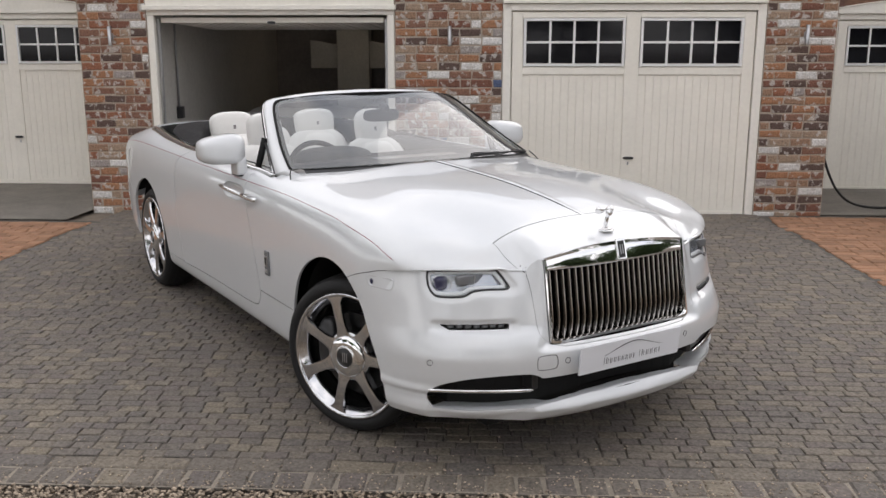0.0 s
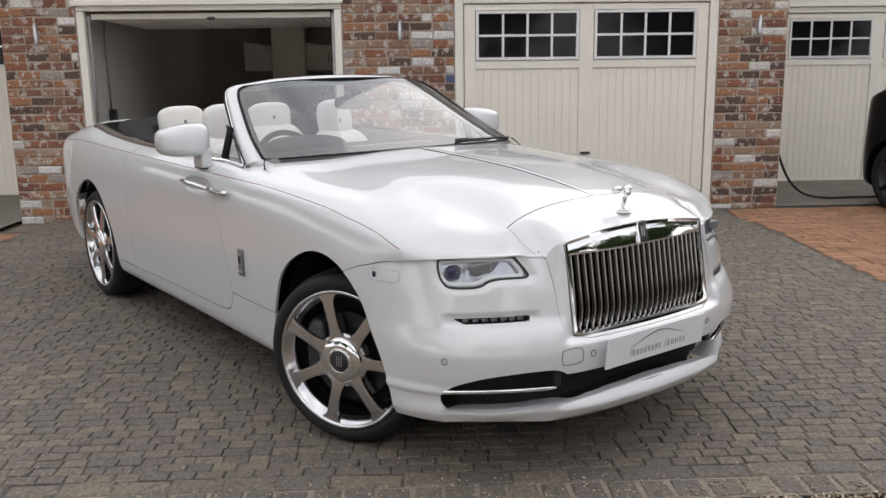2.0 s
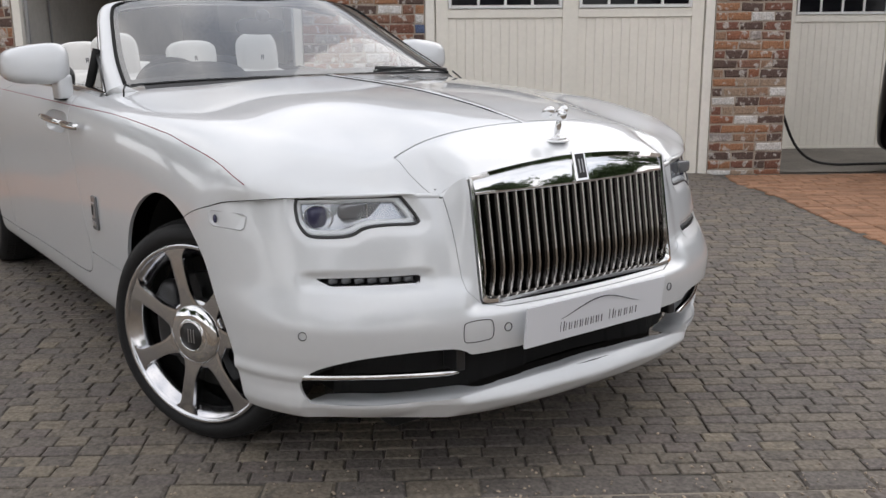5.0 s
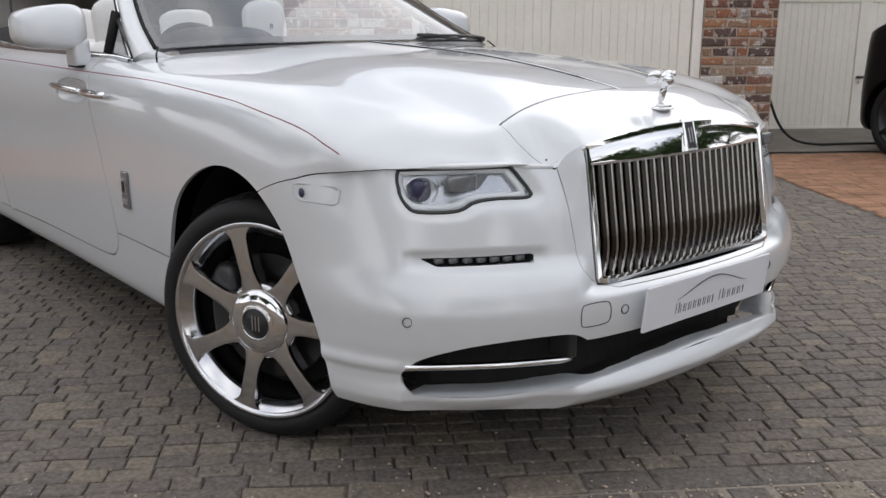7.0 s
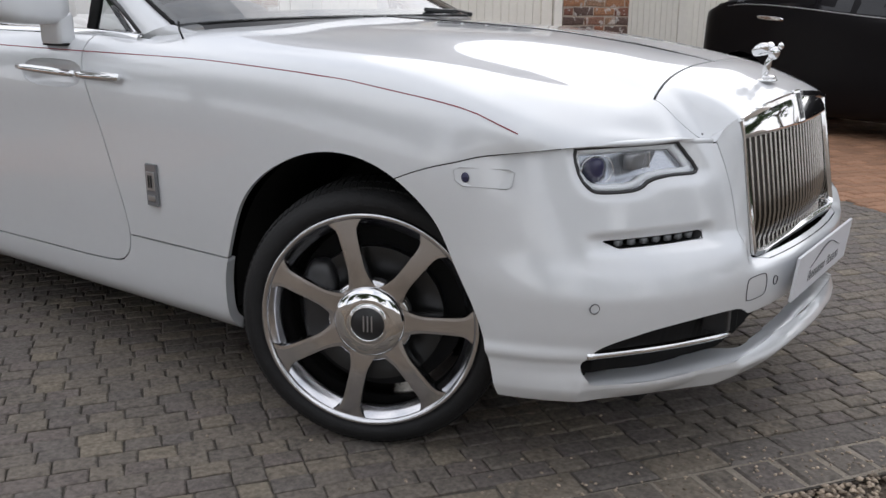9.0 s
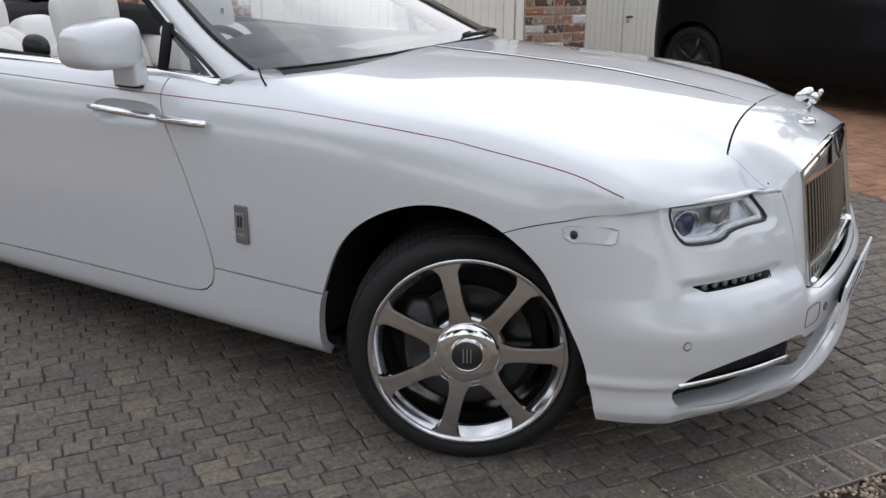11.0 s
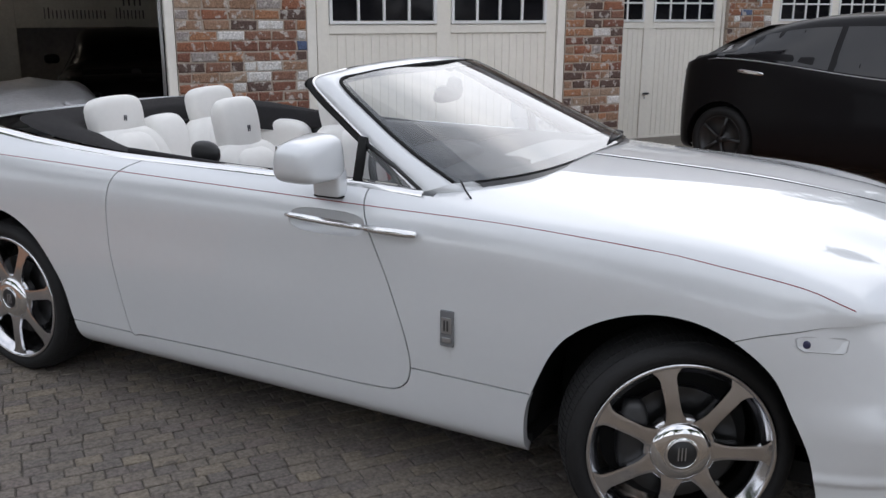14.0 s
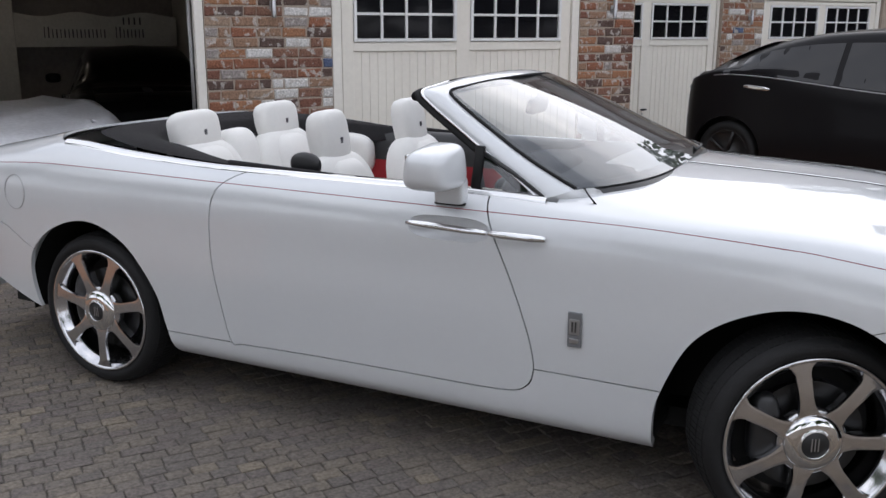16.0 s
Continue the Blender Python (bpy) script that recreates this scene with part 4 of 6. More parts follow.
cushion(bm, (-1.30, -0.40, 0.995), (0.08, 0.16, 0.12))
for a in (math.radians(5), math.radians(175), math.radians(270)):
    cushion(bm, (-1.31 - 0.035 * math.sin(a), -0.40 + 0.11 * math.cos(a), 0.995 + 0.10 * math.sin(a)), (0.03, 0.13 if abs(math.cos(a)) > 0.5 else 0.03, 0.03 if abs(math.cos(a)) > 0.5 else 0.13), nu=8, nv=12)
part("steering_hub", bm, DASH, car)


def seat(x, y, rear=False):
    h = car
    bm = bmesh.new()
    lean = Matrix.Rotation(radians(-14), 4, "Y")
    wide = 0.56 if rear else 0.52
    taper = lambda p: (p.x, p.y * (1 - 0.16 * max(0, p.z) ** 2), p.z)
    cushion(bm, (x, y, 0.80), (0.19, wide, 0.62), lean, 3.4, squash=taper)
    cushion(bm, (x + 0.03, y, 0.80), (0.19, wide * 0.62, 0.56), lean, 3.4)
    back = part("seat_back", bm, LEATHER, h, "white leather seat back")
    bm = bmesh.new()
    cushion(bm, (x + 0.32, y, 0.50), (0.58, wide, 0.20), None, 3.4)
    part("seat_cushion", bm, LEATHER, h)
    bm = bmesh.new()
    soft = lambda p: (p.x * (1 - 0.10 * max(0, -p.z)) - 0.25 * p.y ** 2 * (p.x > 0), p.y * (0.95 + 0.02 * p.z - 0.10 * max(0, p.z) ** 3), p.z + 0.06 * (p.z > 0) * (1 - p.y ** 2))
    hx = x - 0.075
    hz = 1.160 if not rear else 1.145
    sz = (0.125, 0.245, 0.255) if not rear else (0.130, 0.335, 0.200)
    cushion(bm, (hx, y, hz), sz, Matrix.Rotation(radians(-10), 4, "Y"), 4.4, squash=soft)
    rest = part("headrest", bm, LEATHER, h, "white leather headrest with small embroidered mark")
    face = hx + sz[0] / 2 + 0.001
    for dz, wd, hh in ((0.011, 0.012, 0.004), (0.001, 0.012, 0.004)):
        block("mark", (face - 0.012, y - wd / 2, hz + dz - hh / 2), (face + 0.003, y + wd / 2, hz + dz + hh / 2), INK, rest, 0.001)
    for dy in (-0.006, 0.005):
        block("mark", (face - 0.012, y + dy - 0.002, hz - 0.013), (face + 0.003, y + dy + 0.002, hz + 0.014), INK, rest, 0.001)
    for s in (-1, 1):
        tube("headrest_post", [(hx, y + s * 0.06, hz - 0.09), (hx + 0.02, y + s * 0.06, hz - 0.17)], 0.007, CHROME, rest)
    return back


for sx, sy, rr in ((-2.10, -0.40, False), (-2.12, 0.40, False), (-2.95, -0.33, True), (-2.935, 0.33, True)):
    seat(sx, sy, rr)
bm = bmesh.new()
cushion(bm, (-3.03, 0, 0.93), (0.20, 0.26, 0.40), Matrix.Rotation(radians(-14), 4, "Y"), 3.4)
part("seat_centre", bm, LEATHER, car)
for s in (-1, 1):
    bm = bmesh.new()
    cushion(bm, (-2.86, s * 0.66, 0.93), (0.55, 0.14, 0.26), None, 3.6)
    part("armrest", bm, LEATHER, car)
block("rear_bulkhead", (-3.24, -0.70, 0.30), (-3.16, 0.70, 1.06), FABRIC, car, 0.02)
bm = bmesh.new()
cushion(bm, (-2.13, -0.660, 1.083), (0.155, 0.055, 0.105), None, 2.3)
part("belt_guide", bm, BLACK, car, "black seat belt guide")

# inner mirror
bm = bmesh.new()
cushion(bm, (-1.335, 0.02, 1.318), (0.035, 0.24, 0.075), Matrix.Rotation(radians(12), 4, "Y"), 3.5)
cushion(bm, (-1.305, 0.02, 1.366), (0.06, 0.06, 0.05), Matrix.Rotation(radians(25), 4, "Y"), 3.0)
part("rear_view_mirror", bm, BLACK, car)

# ---- door mirrors ----
def door_mirror(s, inward=0.0):
    bm = bmesh.new()
    out = lambda p: max(0.0, (p.y + 1) / 2)
    shape = lambda p: (p.x * (1 - 0.12 * p.z) - 0.10 * out(p), p.y, p.z * (1 - (0.34 if p.z > 0 else 0.10) * out(p) ** 1.6))
    cushion(bm, (-1.335, 0.985, 1.172), (0.165, 0.255, 0.172), None, 3.8, 22, 32, squash=shape)
    for q in bm.verts:
        q.co.y = s * (q.co.y - inward)
    house = part("mirror_housing", bm, PAINT, car)
    bm = bmesh.new()
    cushion(bm, (-1.322, 0.890, 1.075), (0.118, 0.062, 0.110), None, 6)
    for q in bm.verts:
        q.co.y = s * (q.co.y - inward)
    part("mirror_stalk", bm, PAINT, car)
    block("mirror_glass", (-1.416, min(s * (0.905 - inward), s * (1.075 - inward)), 1.115), (-1.404, max(s * (0.905 - inward), s * (1.075 - inward)), 1.222), CHROME, house, 0.004)
    bm = bmesh.new()
    cushion(bm, (-1.322, 0.884, 1.026), (0.124, 0.070, 0.010), None, 5)
    for q in bm.verts:
        q.co.y = s * (q.co.y - inward)
    part("mirror_gasket", bm, MATT, car)


door_mirror(-1)
door_mirror(1, 0.05)

# ---- door handles, side badge, markers, fuel flap ----
for s in (-1, 1):
    w0 = on_body(-1.2, 0.94)
    base = pose(0, 0, 0)
    dv = []
    for r_ in (1.03, 0.93, 0.8, 0.6, 0.35, 0.0):
        for x, z in DISH:
            xx, zz_ = -1.315 + (x + 1.315) * r_, 0.938 + (z - 0.938) * r_
            dv.append((xx, s * (on_body(xx, zz_) - 0.001 - 0.034 * (1 - min(1, r_) ** 2) ** 0.7), zz_))
    build("handle_recess", dv, [f if s < 0 else f[::-1] for f in grid_faces(6, 40, True)], PAINT, car)
    for xa, xb in ((-1.478, -1.150), (-1.143, -0.925)):
        n_ = 12
        pts = [(xa + (xb - xa) * k / n_, s * (w0 + 0.020 + 0.004 * math.sin(math.pi * k / n_)), 0.951 - 0.010 * (k / n_ if xa < -1.2 else 1.0)) for k in range(n_ + 1)]
        rad = [(0.0165 if xa > -1.2 else 0.0145) * (0.70 + 0.30 * min(1, 4 * min(k, n_ - k) / n_ + 0.15)) for k in range(n_ + 1)]
        tube("door_handle", pts, rad, CHROME, car, "polished chrome door handle", 14, flat=0.9)
    wb = on_body(-0.81, 0.63)
    badge = block("side_badge", (-0.834, min(s * wb, s * (wb + 0.010)), 0.563), (-0.782, max(s * wb, s * (wb + 0.010)), 0.692), LENSGREY, car, 0.004, "chrome side plaque with dark emblem")
    block("emblem_field", (-0.827, min(s * wb, s * (wb + 0.0125)), 0.610), (-0.789, max(s * wb, s * (wb + 0.0125)), 0.668), STEEL, badge, 0.002)
    for dx in (-0.006, 0.006):
        block("emblem_bar", (-0.808 + dx - 0.004, min(s * wb, s * (wb + 0.0145)), 0.620), (-0.808 + dx + 0.002, max(s * wb, s * (wb + 0.0145)), 0.658), BLACK, badge, 0.001)
    block("plaque_foot", (-0.825, min(s * wb, s * (wb + 0.0125)), 0.578), (-0.791, max(s * wb, s * (wb + 0.0125)), 0.596), STEEL, badge, 0.002)
    fw = on_body(-3.68, 0.88)
    tube("fuel_flap_gap", [(-3.640 + 0.073 * math.cos(a), s * (on_body(-3.640 + 0.073 * math.cos(a), 0.882 + 0.083 * math.sin(a)) + 0.0005), 0.882 + 0.083 * math.sin(a)) for a in np.linspace(0, 2 * math.pi, 40, endpoint=False)], 0.0022, STEEL, car, closed=True, sides=6)
    mk = [(0.300, 0.795), (0.315, 0.802), (0.42, 0.802), (0.432, 0.795), (0.430, 0.765), (0.420, 0.758), (0.325, 0.760), (0.305, 0.772)]
    v = [(x, s * (float(half_width(x, z)) + 0.002), z) for x, z in mk] + [(x, s * (float(half_width(x, z)) - 0.006), z) for x, z in mk]
    n_ = len(mk)
    marker = build("side_marker", v, [tuple(range(n_))] + [(k, (k + 1) % n_, n_ + (k + 1) % n_, n_ + k) for k in range(n_)], PAINT, car, "pale side marker lens", smooth=False)
    bm = bmesh.new()
    cushion(bm, (0.328, s * (float(half_width(0.328, 0.78)) + 0.001), 0.780), (0.022, 0.010, 0.024), None, 2)
    part("marker_eye", bm, LAMPDARK, marker)
    tube("marker_edge", [(x, s * (float(half_width(x, z)) + 0.002), z) for x, z in mk], 0.0013, STEEL, marker, closed=True, sides=6)

# ---- headlamps, day lamps ----
def front_line(poly, s, lift):
    return [(front_x(w, z) + lift, s * w, z) for w, z in poly]


for s in (-1, 1):
    cw, cz = 0.66, 0.80
    lamp = new("headlamp")
    lamp.parent = car
    back = [(cw + (w - cw) * 0.99, cz + (z - cz) * 0.99) for w, z in LAMP]
    n_ = len(LAMP)
    rims = front_line(LAMP, s, -0.002)
    deep = [(x - 0.040, y, z) for x, y, z in front_line(back, s, 0)]
    build("lamp_bowl", rims + deep, [(k, (k + 1) % n_, n_ + (k + 1) % n_, n_ + k) for k in range(n_)] + [tuple(range(n_, 2 * n_))], LAMPGREY, lamp, "bright headlamp bowl", smooth=False)
    cover = FASCIA * np.array((1, s, 1)) + np.array((-0.003, 0, 0))
    lg = trimmed("lamp_cover", [(cover, [f_lamp])], CLEAR, lamp, 0.0, "clear headlamp cover", flip=s < 0)
    lg.visible_shadow = False
    brow_w = np.linspace(0.810, 0.515, 24)
    tube("lamp_brow", [(front_x(w, 0.850) + 0.003, s * w, 0.8545) for w in brow_w], [0.001 + 0.009 * math.sin(math.pi * q) ** 0.6 for q in np.linspace(0, 1, 24)], PAINT, car, "", 12, flat=0.75)
    edge_w = np.linspace(0.60, 0.452, 14)
    tube("wing_edge", [(front_x(w, 0.842) - 0.009, s * w, float(lip(front_x(w, 0.842))) + 0.003) for w in edge_w], 0.0075, PAINT, car)
    tube("lamp_seal", front_line(LAMP, s, -0.003), 0.0048, BLACK, lamp, closed=True, sides=8)
    ring = [(cw + (w - cw) * 0.935, cz + (z - cz) * 0.84) for w, z in LAMP]
    tube("light_guide", [(x, y, z) for x, y, z in front_line(ring, s, -0.018)], 0.0095, WHITEBAR, lamp, "pale light guide", closed=True, sides=8)
    mask = [(cw + (w - cw) * 0.90, cz + (z - cz) * 0.76) for w, z in LAMP]
    build("lamp_mask", front_line(mask, s, -0.030), [tuple(range(n_))], LAMPINNER, lamp, "pale lamp inner panel", smooth=False)
    bm = bmesh.new()
    cushion(bm, (front_x(0.632, 0.812) - 0.030, s * 0.632, 0.814), (0.030, 0.150, 0.040), None, 6)
    part("reflector_pocket", bm, LENSGREY, lamp)
    for w_, z_, lw, lh, mt_ in ((0.738, 0.796, 0.056, 0.060, LAMPDARK),):
        bm = bmesh.new()
        cushion(bm, (front_x(w_, z_) - 0.034, s * w_, z_), (0.05, lw, lh), None, 2.8)
        part("lens", bm, mt_, lamp)
        tube("lens_ring", [(front_x(w_ + lw * 0.54 * math.cos(a), z_) - 0.024, s * (w_ + lw * 0.54 * math.cos(a)), z_ + lh * 0.56 * math.sin(a)) for a in np.linspace(0, 2 * math.pi, 28, endpoint=False)], 0.0022, CHROME, lamp, closed=True, sides=6)
    for w_ in (0.632, 0.648):
        block("lens_fin", (front_x(w_, 0.81) - 0.05, min(s * w_, s * (w_ + 0.003)), 0.794), (front_x(w_, 0.81) - 0.007, max(s * w_, s * (w_ + 0.003)), 0.832), CHROME, lamp, 0.001)
    dayl = new("day_lamp")
    dayl.parent = car
    n_ = len(SLOT)
    r_ = front_line(SLOT, s, 0.0)
    build("slot_liner", r_ + [(x - 0.03, y, z) for x, y, z in r_], [(k, (k + 1) % n_, n_ + (k + 1) % n_, n_ + k) for k in range(n_)] + [tuple(range(n_, 2 * n_))], BLACK, dayl, smooth=False)
    for k in range(7):
        w_ = 0.558 + 0.029 * k
        bm = bmesh.new()
        cushion(bm, (front_x(w_, 0.631) - 0.012, s * w_, 0.631), (0.016, 0.028, 0.015), None, 4, 8, 12)
        part("day_lamp_cell", bm, DAYCELL, dayl)
    # lower intake: dark throat, painted ledge, chrome blade
    tv_ = []
    for w in np.linspace(0.0, 0.826, 44):
        zt_ = float(np.interp(w, [0, 0.40, 0.45, 0.50, 0.60, 0.70, 0.76, 0.80, 0.826], [0.425, 0.422, 0.430, 0.448, 0.447, 0.436, 0.418, 0.395, 0.360])) + 0.004
        zb_ = float(np.interp(w, [0, 0.2, 0.40, 0.50, 0.60, 0.826], [0.316, 0.312, 0.300, 0.288, 0.281, 0.278]))
        for z, dd in ((zt_, 0.003), (zt_, 0.125), (zb_, 0.125)):
            xo_ = front_x(w, z)
            r0 = math.hypot(xo_ - 0.35, w)
            tv_.append((xo_ - dd * (xo_ - 0.35) / r0, s * (w - dd * w / r0), z))
    build("intake_throat", tv_, grid_faces(44, 3), MATT, car, smooth=False)
    led = []
    for w in np.linspace(0.0, 0.834, 60):
        zb = float(np.interp(w, [0, 0.2, 0.40, 0.50, 0.60, 0.70, 0.834], [0.3255, 0.3215, 0.309, 0.297, 0.290, 0.288, 0.289]))
        x0_ = front_x(w, zb)
        r0 = math.hypot(x0_ - 0.35, w)
        ix_, iy_ = (x0_ - 0.35) / r0, w / r0
        up = 0.003 - 0.006 * float(sm(np.array(w), 0.30, 0.56))
        deep = 0.38 + 0.62 * float(sm(np.array(w), 0.40, 0.50))
        led += [(x0_ - 0.001, s * w, zb - 0.006)] + [(x0_ - d_ * deep * ix_, s * (w - d_ * deep * iy_), zb + up * u_) for d_, u_ in ((0.010, -0.02), (0.055, 0.15), (0.115, 1.0))]
    build("splitter_ledge", led, grid_faces(60, 4), PAINT, car)
    xo_, xi_ = front_x(0.822, 0.37) - 0.006, front_x(0.455, 0.37) - 0.014
    bl = [(xo_ + (xi_ - xo_) * q + 0.016 * math.sin(math.pi * q), s * (0.822 - 0.367 * q), 0.373 - 0.006 * q) for q in np.linspace(0, 1, 24)]
    tube("chrome_blade", bl, [0.0115] * 22 + [0.010, 0.006], CHROME, car, "chrome intake blade", 12, flat=0.8)
    block("intake_divider", (front_x(0.45, 0.36) - 0.09, min(s * 0.425, s * 0.455), 0.362), (front_x(0.45, 0.36) - 0.022, max(s * 0.425, s * 0.455), 0.435), BLACK, car, 0.006)
    for w_, z_ in ((0.827, 0.494), (0.332, 0.489)):
        c0 = Vector((front_x(w_, z_), s * w_, z_))
        nrm = Vector((0.75, s * 0.65, 0)) if w_ > 0.6 else Vector((0.98, s * 0.15, 0.05))
        a_ = nrm.cross(Vector((0, 0, 1))).normalized()
        tube("parking_sensor", [c0 + nrm * 0.0012 + a_ * (0.0115 * math.cos(t)) + Vector((0, 0, 0.0115 * math.sin(t))) for t in np.linspace(0, 2 * math.pi, 20, endpoint=False)], 0.0014, INK, car, closed=True, sides=6)
tow = smooth_line([(-0.462, 0.505), (-0.450, 0.517), (-0.395, 0.519), (-0.379, 0.508), (-0.377, 0.474), (-0.390, 0.461), (-0.448, 0.459), (-0.461, 0.470)], 4, True)
tube("tow_cover_gap", [(front_x(w, z) + 0.0005, w, z) for w, z in tow], 0.0014, INK, car, closed=True, sides=6)

# ---- grille ----
gx = lambda z, w=0.0: 0.809 + (0.16 if z < 0.85 else 0.29) * (0.85 - z) - 0.030 * (w / 0.385) ** 2
grille = new("grille")
grille.parent = car
edge = [(0.387, 0.896), (0.387, 0.566), (0.384, 0.558), (0.372, 0.554), (0.330, 0.552)]
ring = [(w, z) for w, z in edge] + [(-w, z) for w, z in edge[::-1]]
topc = [(-0.387 + 0.774 * k / 14, 0.896 + 0.034 * (1 - ((k - 7) / 7) ** 2)) for k in range(15)]
loop = ring + topc[1:-1]
bm = bmesh.new()
rows_ = []
for off, dx in ((0.0, -0.004), (0.0, 0.008), (0.010, 0.010), (0.014, -0.002), (0.016, -0.05)):
    row = []
    for w, z in loop:
        cz_ = 0.73
        row.append(bm.verts.new((gx(z, w) + dx, w * (1 - off / 0.385), cz_ + (z - cz_) * (1 - off / 0.17))))
    rows_.append(row)
for a, b in zip(rows_, rows_[1:]):
    for k in range(len(loop)):
        bm.faces.new((a[k], a[(k + 1) % len(loop)], b[(k + 1) % len(loop)], b[k]))
part("grille_surround", bm, CHROME, grille, "polished chrome grille surround", smooth=False)
# polished upper shell over the vanes
cap = []
for k in range(25):
    w = -0.374 + 0.748 * k / 24
    zt = 0.893 + 0.032 * (1 - (w / 0.385) ** 2)
    for z in (zt, zt - 0.015, zt - 0.03, 0.852, 0.846, 0.846):
        cap.append((gx(z, w) - 0.002 + 0.004 * math.sin(math.pi * min(1, (zt - z) / 0.06)), w, z))
    cap[-1] = (gx(0.846, w) - 0.05, w, 0.846)
build("grille_shell", cap, grid_faces(25, 6), CHROME, grille, "mirror polished grille top")
block("grille_back", (0.65, -0.372, 0.555), (0.69, 0.372, 0.895), MATT, grille)
for k in range(24):
    w = -0.356 + 0.712 * k / 23
    pts = []
    for q in range(9):
        z = 0.848 - (0.848 - 0.566) * q / 8
        drop = max(0, q - 5.5) / 2.5
        pts.append((gx(z, w) - 0.010 - 0.055 * (1 - math.cos(drop * 1.25)) * 0.6, w, z))
    vane = []
    for x, y, z in pts:
        vane += [(x - 0.0040, y - 0.0034, z), (x - 0.0008, y - 0.0024, z), (x, y, z), (x - 0.0008, y + 0.0024, z), (x - 0.0040, y + 0.0034, z)]
    blade = build("vane", vane, grid_faces(9, 5), VANE, grille)
    # web of the same vane, its dark reflections painted in
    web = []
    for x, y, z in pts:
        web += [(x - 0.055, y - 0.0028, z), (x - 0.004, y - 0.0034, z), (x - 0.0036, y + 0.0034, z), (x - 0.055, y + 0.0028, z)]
    build("vane_web", web, grid_faces(9, 4), VANESHADE, blade)
bd = block("grille_badge", (-0.004, -0.026, -0.045), (0.008, 0.026, 0.045), CHROME, grille, 0.003, "chrome grille plaque with dark field")
bd.matrix_basis = pose(gx(0.893), 0, 0.893, 0, -16.2, 0)
block("badge_field", (0.004, -0.018, -0.036), (0.0092, 0.018, 0.036), BLACK, bd, 0.002)
for y in (-0.006, 0.006):
    block("badge_bar", (0.006, y - 0.0025, -0.02), (0.0102, y + 0.0025, 0.02), STEEL, bd, 0.001)

# ---- mascot: one small plain figure on a plinth ----
ox = 0.706
oz = float(FEATURES[-1][1](ox))
bm = bmesh.new()
cushion(bm, (ox, 0, oz + 0.004), (0.055, 0.075, 0.012), None, 2.4, 8, 20)
cushion(bm, (ox + 0.004, 0, oz + 0.012), (0.04, 0.045, 0.014), None, 2.4, 8, 16)
cushion(bm, (ox - 0.002, 0, oz + 0.042), (0.020, 0.018, 0.055), Matrix.Rotation(radians(14), 4, "Y"), 2.2, 10, 14)
cushion(bm, (ox + 0.014, 0, oz + 0.078), (0.030, 0.026, 0.036), Matrix.Rotation(radians(24), 4, "Y"), 2.2, 10, 14)
cushion(bm, (ox + 0.030, 0, oz + 0.098), (0.017, 0.015, 0.019), None, 2, 8, 12)
for s in (-1, 1):
    cushion(bm, (ox - 0.016, s * 0.026, oz + 0.088), (0.050, 0.034, 0.026), Matrix.Rotation(radians(-30), 4, "Y") @ Matrix.Rotation(s * radians(35), 4, "X"), 2.4, 8, 12)
part("bonnet_mascot", bm, CHROME, car, "small chrome mascot")

# ---- show plate ----
plate = new("show_plate")
plate.parent = car
plate.matrix_parent_inverse = Matrix()
plate.matrix_basis = pose(0.915, -0.026, 0.487, 0, 6, 0)
block("plate_panel", (-0.004, -0.278, -0.060), (0.004, 0.278, 0.060), PLATE, plate, 0.002, "white show plate")
block("plate_bracket", (-0.02, -0.15, -0.040), (-0.004, 0.15, 0.010), MATT, plate, 0.002)
arc = [(0.0048, -0.15 + 0.32 * t, 0.005 + 0.040 * math.sin(math.pi * t) ** 1.3 * (1 - 0.35 * (t > 0.55) * (t - 0.55))) for t in np.linspace(0, 1, 24)]
tube("plate_swoosh", arc, [0.0006 + 0.0022 * math.sin(math.pi * k / 23) for k in range(24)], INK, plate, "", 8, flat=0.6)
for y0, y1, n_ in ((-0.150, 0.022, 8), (0.046, 0.168, 5)):
    for k in range(n_):
        ya, yb = y0 + (y1 - y0) * k / n_, y0 + (y1 - y0) * (k + 0.74) / n_
        hh = 0.030 if k == 0 else 0.0225
        block("letter_bar", (0.0035, ya, -0.034), (0.0047, ya + 0.0022, -0.034 + hh), INK, plate, 0.0)
        block("letter_bar", (0.0035, yb - 0.0038, -0.034), (0.0047, yb, -0.034 + hh), INK, plate, 0.0)


